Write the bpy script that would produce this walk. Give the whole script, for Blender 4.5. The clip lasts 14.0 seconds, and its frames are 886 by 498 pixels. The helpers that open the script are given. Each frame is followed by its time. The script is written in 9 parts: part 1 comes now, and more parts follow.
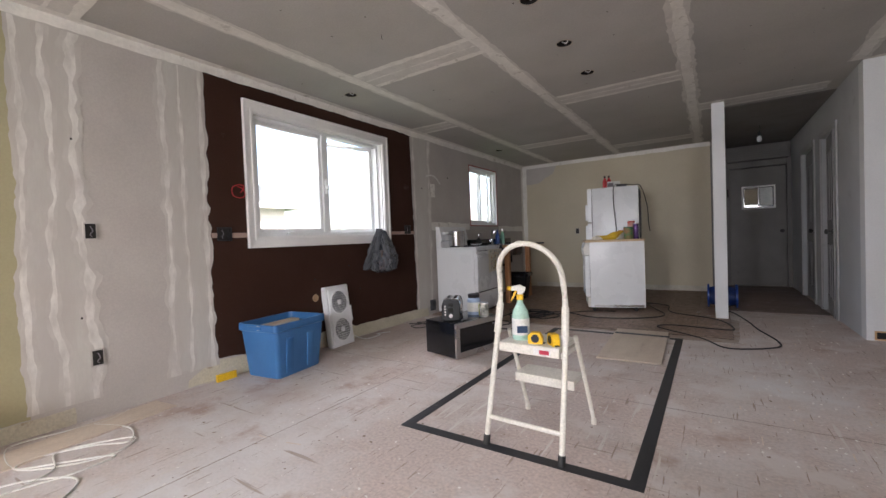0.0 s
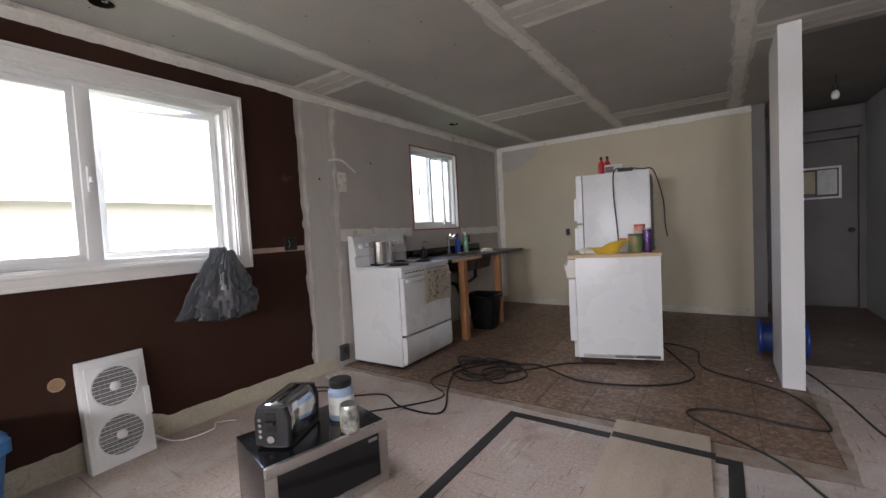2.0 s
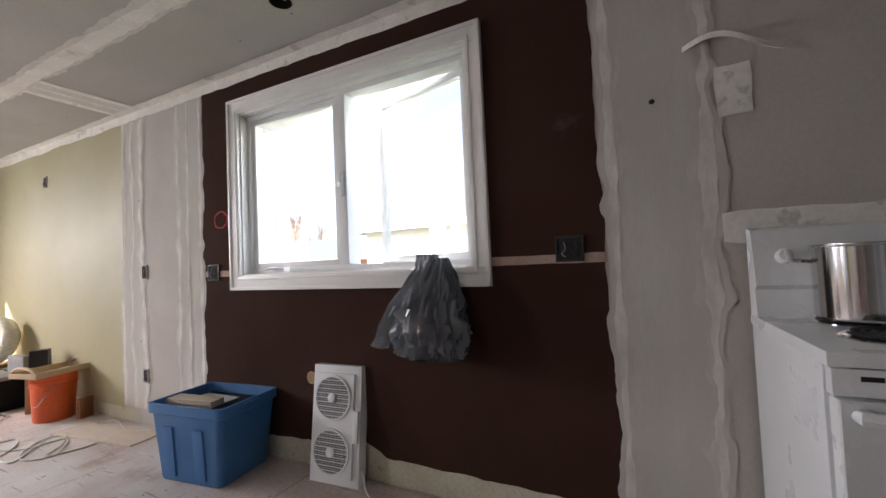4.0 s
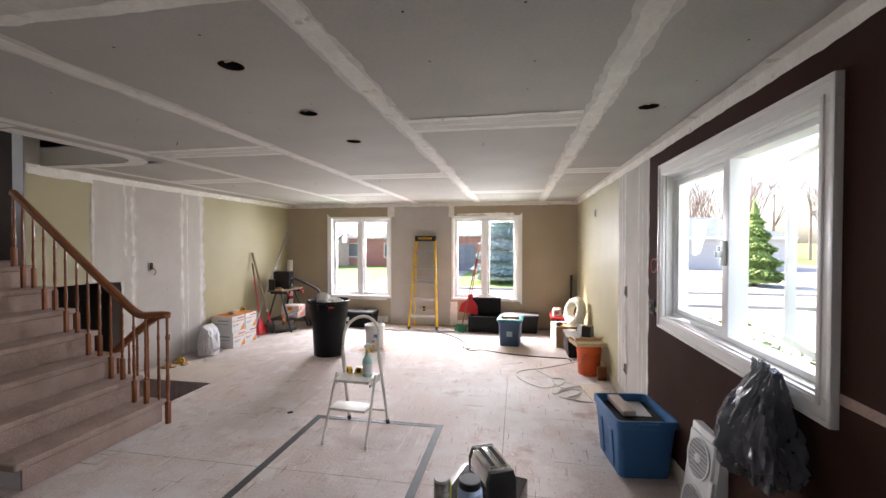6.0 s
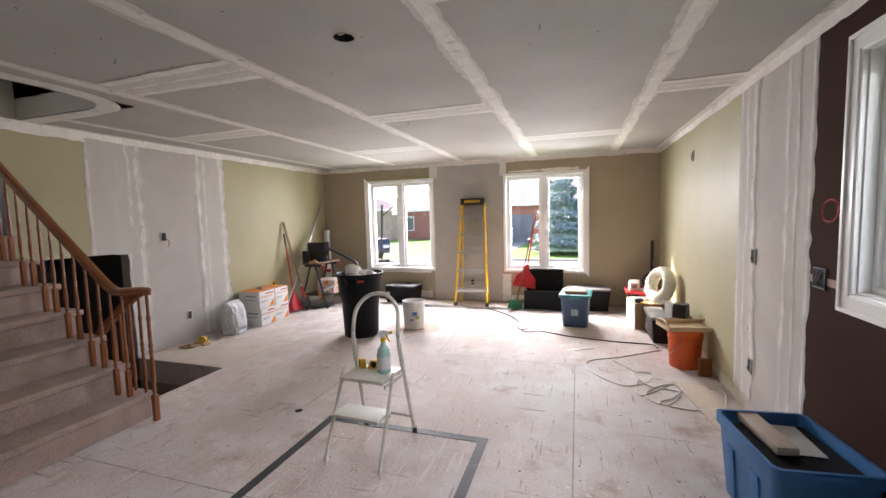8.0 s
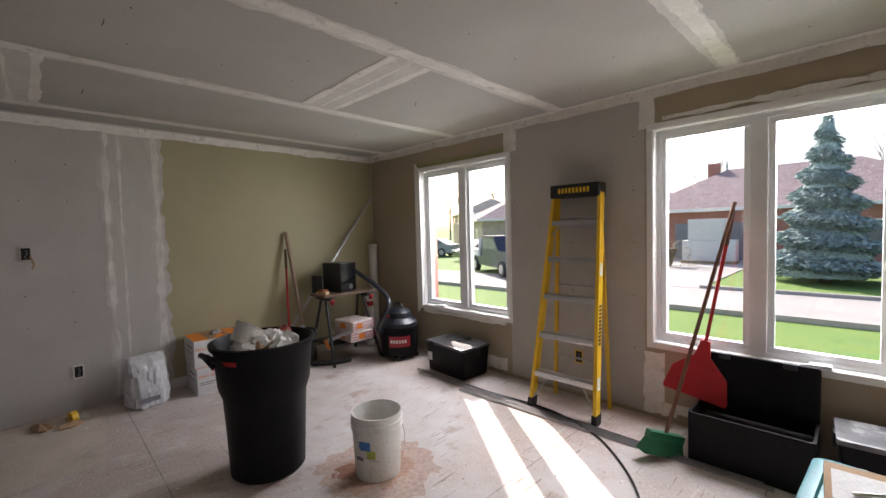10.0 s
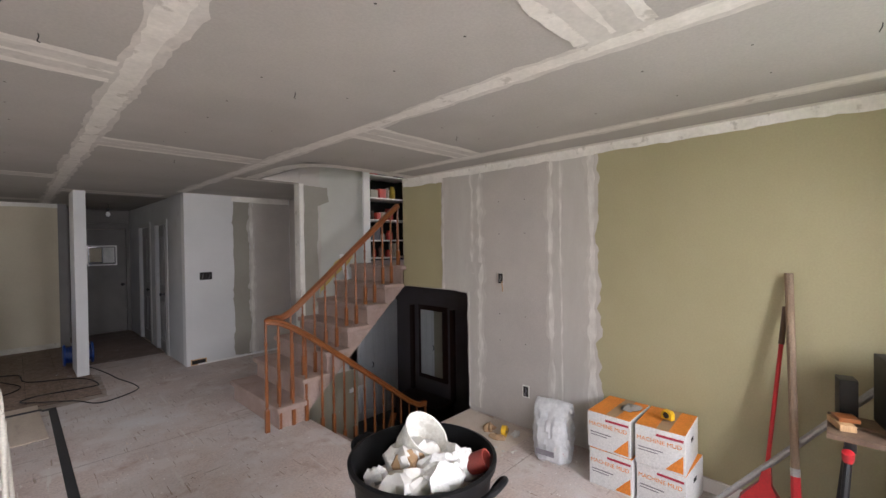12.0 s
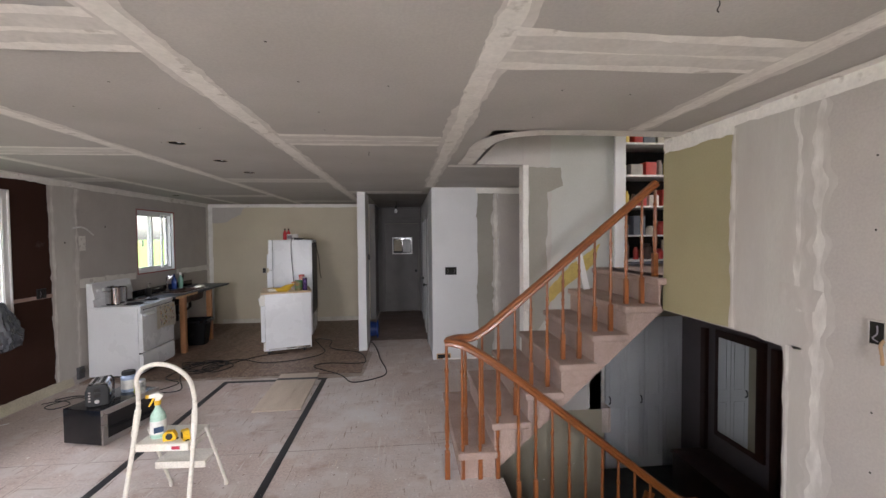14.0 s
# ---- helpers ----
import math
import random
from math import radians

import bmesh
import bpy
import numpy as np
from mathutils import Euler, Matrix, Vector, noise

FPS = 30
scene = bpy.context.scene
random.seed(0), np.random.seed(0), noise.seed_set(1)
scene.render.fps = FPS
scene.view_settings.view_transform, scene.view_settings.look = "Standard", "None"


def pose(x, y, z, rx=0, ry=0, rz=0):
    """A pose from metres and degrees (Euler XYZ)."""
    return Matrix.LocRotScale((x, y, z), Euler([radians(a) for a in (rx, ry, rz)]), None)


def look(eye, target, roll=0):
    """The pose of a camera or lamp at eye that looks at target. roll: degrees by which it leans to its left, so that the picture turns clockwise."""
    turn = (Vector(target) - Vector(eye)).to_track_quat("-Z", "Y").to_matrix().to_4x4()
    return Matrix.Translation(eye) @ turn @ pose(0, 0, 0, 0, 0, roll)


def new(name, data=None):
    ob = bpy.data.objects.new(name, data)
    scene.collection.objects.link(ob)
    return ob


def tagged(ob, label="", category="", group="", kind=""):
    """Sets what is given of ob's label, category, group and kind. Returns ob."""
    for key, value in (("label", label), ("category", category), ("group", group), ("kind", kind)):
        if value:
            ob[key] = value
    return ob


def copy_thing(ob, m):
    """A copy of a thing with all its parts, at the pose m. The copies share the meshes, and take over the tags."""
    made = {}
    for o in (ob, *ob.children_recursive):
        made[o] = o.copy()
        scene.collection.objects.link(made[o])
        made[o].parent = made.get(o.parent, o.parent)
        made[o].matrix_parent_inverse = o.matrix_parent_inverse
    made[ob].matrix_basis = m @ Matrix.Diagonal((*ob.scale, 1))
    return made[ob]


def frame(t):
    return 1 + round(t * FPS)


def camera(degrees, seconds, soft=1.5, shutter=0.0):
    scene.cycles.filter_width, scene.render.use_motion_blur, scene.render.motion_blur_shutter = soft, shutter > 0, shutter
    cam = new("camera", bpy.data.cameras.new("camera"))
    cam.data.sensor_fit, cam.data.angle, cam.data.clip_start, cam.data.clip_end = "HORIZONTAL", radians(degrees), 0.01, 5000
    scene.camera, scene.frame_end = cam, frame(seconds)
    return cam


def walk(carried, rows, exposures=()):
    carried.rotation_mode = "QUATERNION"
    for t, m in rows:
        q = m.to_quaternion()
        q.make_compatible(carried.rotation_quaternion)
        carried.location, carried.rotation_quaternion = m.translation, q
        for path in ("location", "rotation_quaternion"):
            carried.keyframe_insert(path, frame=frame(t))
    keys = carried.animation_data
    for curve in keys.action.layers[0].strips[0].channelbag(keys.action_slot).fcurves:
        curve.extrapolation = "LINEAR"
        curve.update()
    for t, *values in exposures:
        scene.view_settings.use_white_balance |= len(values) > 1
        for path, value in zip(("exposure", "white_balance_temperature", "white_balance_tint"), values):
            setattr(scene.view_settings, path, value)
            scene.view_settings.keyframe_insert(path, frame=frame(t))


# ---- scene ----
cam = camera(94.5, 14.0)
PATH = [
    (0, (0.049, 0.15, 1.023), (-1.049, 1.821, 0.973), -2.2),
    (0.5, (0.107, 0.417, 1.138), (-1.094, 2.013, 1.035), -3.3),
    (1, (0.051, 0.843, 1.271), (-1.053, 2.506, 1.159), -3.1),
    (1.5, (-0.04, 1.452, 1.273), (-1.21, 3.072, 1.186), -2.7),
    (2, (-0.26, 2.162, 1.204), (-1.383, 3.814, 1.109), -3.07),
    (2.5, (-0.536, 2.903, 1.124), (-1.989, 4.277, 1.1), -3.19),
    (3, (-0.826, 3.572, 1.069), (-2.542, 4.6, 1.077), -3.23),
    (3.5, (-1.119, 4.125, 1.05), (-3.115, 4.241, 1.092), -3.5),
    (4, (-1.391, 4.517, 1.112), (-3.173, 3.612, 1.188), -2.5),
    (4.2, (-1.495, 4.64, 1.124), (-3.057, 3.397, 1.255), -2.4),
    (6.3, (-2.073, 5.531, 1.743), (-1.587, 3.592, 1.696), -0.2),
    (6.5, (-2.073, 5.54, 1.792), (-1.532, 3.616, 1.717), -0.4),
    (7, (-2.022, 5.425, 1.845), (-1.413, 3.525, 1.7), -1),
    (7.2, (-1.978, 5.318, 1.794), (-1.366, 3.421, 1.631), -1.3),
    (9.3, (-1.97, 2.18, 1.215), (-1.244, 0.32, 1.087), -1.84),
    (9.5, (-1.963, 1.805, 1.22), (-1.092, 0.009, 1.093), -1.8),
    (10, (-1.889, 0.81, 1.433), (-0.468, -0.594, 1.343), -1.47),
    (10.5, (-1.645, -0.052, 1.688), (0.184, -0.86, 1.623), -1.44),
    (11, (-1.312, -0.745, 1.702), (0.688, -0.733, 1.66), -1.4),
    (11.5, (-0.894, -1.18, 1.687), (0.941, -0.382, 1.665), -0.95),
    (12, (-0.471, -1.373, 1.661), (0.977, 0.007, 1.637), -0.75),
    (12.5, (-0.108, -1.342, 1.701), (0.986, 0.332, 1.665), -0.82),
    (13, (0.217, -1.19, 1.768), (0.953, 0.67, 1.726), -0.79),
    (13.5, (0.499, -0.957, 1.719), (0.989, 0.981, 1.66), -0.69),
    (14, (0.779, -0.587, 1.74), (0.965, 1.403, 1.677), -0.5),
]
EXPOSURES = [(0, 2.2, 6500, 18), (1.3, 2.32, 6500, 18), (2.5, 2.4, 6500, 18), (3.5, 2.35, 6500, 18), (4.2, 2.2, 6500, 18), (6.3, 2.3, 6500, 18), (7, 2.3, 6500, 18), (9.4, 1.45, 6500, 18), (10, 0.95, 6500, 18), (10.5, 1.1, 6500, 18), (11, 1.7, 6500, 18), (11.5, 1.85, 6500, 18), (12.5, 2.14, 6500, 18), (13.2, 2.3, 6500, 18), (14, 2.4, 6500, 18)]
walk(cam, [(t, look(eye, target, roll)) for t, eye, target, roll in PATH], EXPOSURES)


# ---- world and light ----
SUN_WAY = Vector((-0.80, 0.60, -0.70)).normalized()
world = bpy.data.worlds.new("sky")
scene.world = world
world.use_nodes = True
wn = world.node_tree
sky = wn.nodes.new("ShaderNodeTexSky")
sky.sky_type, sky.sun_disc = "NISHITA", False
sky.sun_elevation = math.asin(-SUN_WAY.z)
sky.sun_rotation = math.atan2(-SUN_WAY.x, -SUN_WAY.y)
sky.dust_density, sky.air_density = 3.0, 1.0
wn.links.new(sky.outputs[0], wn.nodes["Background"].inputs[0])
wn.nodes["Background"].inputs[1].default_value = 0.15

sun = new("sun", bpy.data.lights.new("sun", "SUN"))
sun.data.energy, sun.data.angle, sun.data.color = 4.6, radians(0.6), (1.0, 0.93, 0.82)
sun.matrix_world = look((0, 0, 20), Vector((0, 0, 20)) + SUN_WAY)


def opening_lamp(name, eye, target, w, h, power, colour=(0.93, 0.97, 1.0)):
    """A lamp that stands in for the sky's light at an opening."""
    lamp = new(name, bpy.data.lights.new(name, "AREA"))
    lamp.data.shape, lamp.data.size, lamp.data.size_y = "RECTANGLE", w, h
    lamp.data.energy, lamp.data.color = power, colour
    lamp.matrix_world = look(eye, target)
    return lamp


opening_lamp("opening_lamp", (-3.78, 2.98, 2.35), (-2.2, 2.98, 0.5), 1.6, 1.1, 25)
opening_lamp("opening_lamp", (-3.68, 6.33, 2.3), (-2.2, 6.33, 0.6), 0.85, 0.9, 7)
opening_lamp("opening_lamp", (1.08, -2.85, 1.98), (0.9, -0.85, 0.62), 1.05, 1.4, 54)
opening_lamp("opening_lamp", (-1.45, -2.85, 1.98), (-1.45, -0.85, 0.62), 1.05, 1.4, 66)
# Added lamp at an unseen upper opening, to brighten the stairwell.
opening_lamp("opening_lamp", (4.85, 2.8, 2.75), (3.4, 2.8, 2.6), 0.85, 0.9, 5)


# ---- materials ----
def rgb(v):
    return (*v, 1.0)


def surface(name, a, b=None, scale=6.0, rough=0.6, metal=0.0, grain=0.12, fine=90.0, bump=0.1, stain=None, stain_scale=1.3, stain_at=0.62,
            stretch=(1, 1, 1), spread=0.0, coat=0.0, rough_vary=0.1):
    """A painted or raw surface: two colours mixed in broad blotches, fine grain, optional stains with an outline of their own."""
    m = bpy.data.materials.new(name)
    m.use_nodes = True
    t = m.node_tree
    bsdf = t.nodes["Principled BSDF"]
    b = b or tuple(c * 0.82 for c in a)
    pos = t.nodes.new("ShaderNodeNewGeometry").outputs["Position"]
    mp = t.nodes.new("ShaderNodeMapping")
    mp.inputs["Scale"].default_value = stretch
    t.links.new(pos, mp.inputs["Vector"])

    def noise_at(s, detail=4.0, r=0.55):
        n = t.nodes.new("ShaderNodeTexNoise")
        n.inputs["Scale"].default_value, n.inputs["Detail"].default_value, n.inputs["Roughness"].default_value = s, detail, r
        t.links.new(mp.outputs[0], n.inputs["Vector"])
        return n.outputs["Fac"]

    def ramp(src, lo, hi):
        r = t.nodes.new("ShaderNodeMapRange")
        r.inputs["From Min"].default_value, r.inputs["From Max"].default_value = lo, hi
        t.links.new(src, r.inputs["Value"])
        return r.outputs["Result"]

    def mix(fac, x, y, kind="MIX"):
        n = t.nodes.new("ShaderNodeMix")
        n.data_type, n.blend_type = "RGBA", kind
        for value, i in ((fac, 0), (x, 6), (y, 7)):
            if isinstance(value, (tuple, float)):
                n.inputs[i].default_value = value
            else:
                t.links.new(value, n.inputs[i])
        return n.outputs[2]

    big = noise_at(scale)
    col = mix(ramp(big, 0.35, 0.65), rgb(a), rgb(b))
    small = noise_at(fine, 3.0)
    g = t.nodes.new("ShaderNodeMapRange")
    g.inputs["To Min"].default_value, g.inputs["To Max"].default_value = 1 - grain, 1 + grain
    g.inputs["From Min"].default_value, g.inputs["From Max"].default_value = 0.3, 0.7
    t.links.new(small, g.inputs["Value"])
    mul = t.nodes.new("ShaderNodeVectorMath")
    mul.operation = "SCALE"
    t.links.new(col, mul.inputs[0]), t.links.new(g.outputs[0], mul.inputs["Scale"])
    col = mul.outputs[0]
    if stain:
        col = mix(ramp(noise_at(stain_scale, 6.0, 0.62), stain_at, stain_at + 0.06), col, rgb(stain))
    if spread:
        info = t.nodes.new("ShaderNodeObjectInfo")
        s = t.nodes.new("ShaderNodeMapRange")
        s.inputs["To Min"].default_value, s.inputs["To Max"].default_value = 1 - spread, 1 + spread
        t.links.new(info.outputs["Random"], s.inputs["Value"])
        m2 = t.nodes.new("ShaderNodeVectorMath")
        m2.operation = "SCALE"
        t.links.new(col, m2.inputs[0]), t.links.new(s.outputs[0], m2.inputs["Scale"])
        col = m2.outputs[0]
    t.links.new(col, bsdf.inputs["Base Color"])
    rr = t.nodes.new("ShaderNodeMapRange")
    rr.inputs["To Min"].default_value, rr.inputs["To Max"].default_value = max(0.02, rough - rough_vary), min(1, rough + rough_vary)
    t.links.new(big, rr.inputs["Value"])
    t.links.new(rr.outputs[0], bsdf.inputs["Roughness"])
    bsdf.inputs["Metallic"].default_value = metal
    bsdf.inputs["Coat Weight"].default_value = coat
    if bump:
        bp = t.nodes.new("ShaderNodeBump")
        bp.inputs["Strength"].default_value, bp.inputs["Distance"].default_value = bump, 0.01
        t.links.new(small, bp.inputs["Height"])
        t.links.new(bp.outputs[0], bsdf.inputs["Normal"])
    return m


def glass(name, tint=(1, 1, 1), rough=0.0):
    """A thin pane: clear, with a faint reflection."""
    m = bpy.data.materials.new(name)
    m.use_nodes = True
    t = m.node_tree
    t.nodes.remove(t.nodes["Principled BSDF"])
    clear, gloss = t.nodes.new("ShaderNodeBsdfTransparent"), t.nodes.new("ShaderNodeBsdfGlossy")
    clear.inputs[0].default_value = rgb(tint)
    gloss.inputs["Roughness"].default_value = 0.02
    mx = t.nodes.new("ShaderNodeMixShader")
    mx.inputs[0].default_value = 0.04
    t.links.new(clear.outputs[0], mx.inputs[1]), t.links.new(gloss.outputs[0], mx.inputs[2])
    t.links.new(mx.outputs[0], t.nodes["Material Output"].inputs[0])
    return m


M = {}
M["drywall"] = surface("grey drywall", (0.50, 0.465, 0.43), (0.455, 0.42, 0.39), 2.5, 0.85, grain=0.05, bump=0.04)
M["ceiling"] = surface("grey ceiling board", (0.46, 0.44, 0.41), (0.42, 0.40, 0.37), 1.6, 0.85, grain=0.05, bump=0.04)
M["mud"] = surface("joint compound", (0.81, 0.785, 0.735), (0.72, 0.695, 0.645), 7, 0.8, grain=0.06, bump=0.15, fine=50, stain=(0.56, 0.53, 0.48), stain_scale=9, stain_at=0.6)
M["mud_thin"] = surface("thin joint compound", (0.66, 0.635, 0.59), (0.57, 0.545, 0.505), 5, 0.82, grain=0.06, bump=0.1, fine=45, stain=(0.68, 0.65, 0.60), stain_scale=5, stain_at=0.58)
M["mud_soft"] = surface("feathered joint compound", (0.655, 0.63, 0.59), (0.585, 0.555, 0.515), 6, 0.82, grain=0.06, bump=0.1, fine=45, stain=(0.55, 0.52, 0.48), stain_scale=7, stain_at=0.56)
M["mud_faint"] = surface("sanded joint compound", (0.575, 0.545, 0.505), (0.525, 0.49, 0.455), 4, 0.82, grain=0.05, bump=0.06, fine=45, stain=(0.63, 0.60, 0.555), stain_scale=4, stain_at=0.6)


def feathered(name, a, b, lo, hi, stretch=(2.2, 2.2, 0.55), scale=3.0):
    """Thin plaster on grey board: the board's grey shows between cloudy streaks."""
    m = surface(name, a, b, 6, 0.82, grain=0.05, bump=0.06, fine=45, stretch=stretch)
    t = m.node_tree
    bsdf = t.nodes["Principled BSDF"]
    mp, n, r, x = (t.nodes.new(k) for k in ("ShaderNodeMapping", "ShaderNodeTexNoise", "ShaderNodeMapRange", "ShaderNodeMix"))
    mp.inputs["Scale"].default_value = stretch
    n.inputs["Scale"].default_value, n.inputs["Detail"].default_value, n.inputs["Roughness"].default_value = scale, 5.0, 0.6
    r.inputs["From Min"].default_value, r.inputs["From Max"].default_value = 0.32, 0.68
    r.inputs["To Min"].default_value, r.inputs["To Max"].default_value = lo, hi
    x.data_type = "RGBA"
    x.inputs[6].default_value = (0.48, 0.445, 0.41, 1.0)
    t.links.new(t.nodes.new("ShaderNodeNewGeometry").outputs["Position"], mp.inputs["Vector"])
    t.links.new(mp.outputs[0], n.inputs["Vector"]), t.links.new(n.outputs["Fac"], r.inputs["Value"])
    t.links.new(r.outputs[0], x.inputs[0]), t.links.new(bsdf.inputs["Base Color"].links[0].from_socket, x.inputs[7])
    t.links.new(x.outputs[2], bsdf.inputs["Base Color"])
    return m


M["wash"] = feathered("thin plaster wash", (0.58, 0.565, 0.52), (0.55, 0.535, 0.49), 0.05, 0.75, scale=2.2)
M["edge_soft"] = feathered("feathered plaster edge", (0.74, 0.715, 0.67), (0.66, 0.635, 0.59), 0.0, 0.45, (3, 3, 1.4), 4.0)
M["edge_core"] = feathered("plaster ridge", (0.80, 0.775, 0.73), (0.72, 0.70, 0.65), 0.2, 1.0, (3, 3, 1.2), 5.0)
M["brown"] = surface("dark brown wall paint", (0.052, 0.026, 0.019), (0.046, 0.022, 0.016), 2, 0.9, grain=0.06, bump=0.06, stain=(0.075, 0.05, 0.042), stain_scale=4, stain_at=0.68)
M["brown"].node_tree.nodes["Principled BSDF"].inputs["Specular IOR Level"].default_value = 0.08
M["green"] = surface("olive wall paint", (0.40, 0.36, 0.215), (0.375, 0.335, 0.195), 1.5, 0.6, grain=0.04, bump=0.05)
M["olive_dark"] = surface("beige wall paint", (0.40, 0.325, 0.23), (0.37, 0.30, 0.21), 1.5, 0.6, grain=0.04, bump=0.05)
M["yellow"] = surface("pale yellow wall paint", (0.58, 0.515, 0.385), (0.54, 0.475, 0.35), 1.4, 0.6, grain=0.04, bump=0.05, stain=(0.52, 0.45, 0.30), stain_scale=1.1, stain_at=0.66)
M["white_wall"] = surface("white wall paint", (0.66, 0.66, 0.66), (0.62, 0.62, 0.62), 2, 0.55, grain=0.03, bump=0.04, stain=(0.60, 0.60, 0.59), stain_scale=3, stain_at=0.68)
M["tan_wall"] = surface("tan wall paint", (0.34, 0.30, 0.22), None, 2, 0.6, grain=0.04, bump=0.04)
M["pink_strip"] = surface("bare wallboard paper", (0.36, 0.24, 0.20), (0.42, 0.30, 0.25), 9, 0.8)
M["bare_base"] = surface("bare plaster", (0.60, 0.56, 0.44), (0.52, 0.48, 0.37), 5, 0.8, bump=0.3, fine=60, stain=(0.40, 0.33, 0.24), stain_scale=6, stain_at=0.63)
M["trim"] = surface("white window paint", (0.83, 0.82, 0.80), (0.79, 0.78, 0.76), 4, 0.38, grain=0.02, bump=0.02)
M["vinyl"] = surface("white vinyl", (0.80, 0.81, 0.81), (0.76, 0.77, 0.77), 4, 0.35, grain=0.02, bump=0.0)
M["black_plastic"] = surface("black plastic", (0.006, 0.006, 0.0065), (0.009, 0.009, 0.0095), 7, 0.5, grain=0.1, bump=0.05, stain=(0.022, 0.021, 0.02), stain_scale=5, stain_at=0.68)
M["black_plastic"].node_tree.nodes["Principled BSDF"].inputs["Specular IOR Level"].default_value = 0.16
M["black"] = surface("matt black", (0.012, 0.012, 0.013), None, 8, 0.5, bump=0.02)
M["dark_hole"] = surface("dark cavity", (0.02, 0.018, 0.016), None, 8, 0.9)
M["wood_rail"] = surface("varnished oak", (0.28, 0.092, 0.026), (0.205, 0.062, 0.016), 4, 0.38, grain=0.2, fine=60, bump=0.06, stretch=(1, 6, 1), coat=0.12)
M["pine"] = surface("new pine lumber", (0.56, 0.36, 0.19), (0.48, 0.29, 0.14), 5, 0.65, grain=0.18, fine=70, bump=0.08, stretch=(4, 4, 0.5))
M["carpet"] = surface("dusty pink carpet", (0.42, 0.31, 0.265), (0.35, 0.25, 0.21), 5, 0.95, grain=0.3, fine=160, bump=0.6, stain=(0.30, 0.22, 0.19), stain_scale=4, stain_at=0.62)
# The next three paints carry the dark hall's shade in their colour.
M["hall_shaded"] = surface("hall paint darkened for shade", (0.17, 0.158, 0.15), (0.14, 0.13, 0.122), 2.5, 0.6, grain=0.05, bump=0.05, stain=(0.11, 0.10, 0.09), stain_scale=3, stain_at=0.66)
M["door_grey"] = surface("door paint darkened for shade", (0.20, 0.197, 0.195), (0.17, 0.167, 0.165), 3, 0.5, grain=0.04, bump=0.03, stain=(0.14, 0.135, 0.13), stain_scale=4, stain_at=0.66)
M["trim_grey"] = surface("worn trim paint darkened for shade", (0.42, 0.42, 0.42), (0.36, 0.36, 0.36), 4, 0.5, grain=0.04, bump=0.02, stain=(0.28, 0.27, 0.26), stain_scale=5, stain_at=0.64)
M["glass"] = glass("window glass")


def floor_material():
    """Painted plywood underfloor: pinkish beige, grey plaster smears, scrapes and white crumbs."""
    m = surface("dusty plywood underfloor", (0.56, 0.455, 0.405), (0.51, 0.43, 0.39), 1.1, 0.72, grain=0.17, fine=60, bump=0.2,
                stain=(0.60, 0.53, 0.49), stain_scale=2.4, stain_at=0.54, rough_vary=0.2)
    t = m.node_tree
    bsdf = t.nodes["Principled BSDF"]
    col = bsdf.inputs["Base Color"].links[0].from_socket
    pos = t.nodes.new("ShaderNodeNewGeometry").outputs["Position"]

    def layer(col, stretch, scale, lo, hi, colour, detail=5.0, rough=0.6):
        mp, n, r, x = (t.nodes.new(k) for k in ("ShaderNodeMapping", "ShaderNodeTexNoise", "ShaderNodeMapRange", "ShaderNodeMix"))
        mp.inputs["Scale"].default_value = stretch
        n.inputs["Scale"].default_value, n.inputs["Detail"].default_value, n.inputs["Roughness"].default_value = scale, detail, rough
        r.inputs["From Min"].default_value, r.inputs["From Max"].default_value = lo, hi
        x.data_type = "RGBA"
        x.inputs[7].default_value = rgb(colour)
        t.links.new(pos, mp.inputs[0]), t.links.new(mp.outputs[0], n.inputs["Vector"]), t.links.new(n.outputs["Fac"], r.inputs["Value"])
        t.links.new(r.outputs[0], x.inputs[0]), t.links.new(col, x.inputs[6])
        return x.outputs[2]

    col = layer(col, (1, 1, 1), 0.42, 0.47, 0.64, (0.65, 0.625, 0.61), 7.0, 0.7)
    col = layer(col, (1, 1, 1), 3.1, 0.58, 0.70, (0.42, 0.31, 0.26))
    col = layer(col, (1, 1, 1), 0.9, 0.56, 0.78, (0.47, 0.35, 0.295))
    col = layer(col, (1, 1, 1), 4.3, 0.66, 0.80, (0.36, 0.24, 0.18), 7.0, 0.7)
    col = layer(col, (1, 1, 1), 9.0, 0.66, 0.72, (0.62, 0.57, 0.53), 5.0, 0.65)
    col = layer(col, (26, 1.6, 1), 1.0, 0.655, 0.69, (0.62, 0.57, 0.52), 3.0, 0.5)
    col = layer(col, (1.4, 22, 1), 1.0, 0.675, 0.71, (0.40, 0.33, 0.28), 3.0, 0.5)
    col = layer(col, (1, 1, 1), 20.0, 0.735, 0.75, (0.76, 0.73, 0.69), 2.0, 0.5)
    col = layer(col, (1, 1, 1), 34.0, 0.725, 0.74, (0.80, 0.77, 0.73), 2.0, 0.5)
    col = layer(col, (38, 2.6, 1), 1.3, 0.63, 0.67, (0.33, 0.25, 0.20), 4.0, 0.6)
    col = layer(col, (1, 1, 1), 27.0, 0.70, 0.74, (0.25, 0.18, 0.14), 2.0, 0.5)
    t.links.new(col, bsdf.inputs["Base Color"])
    return m


M["floor"] = floor_material()


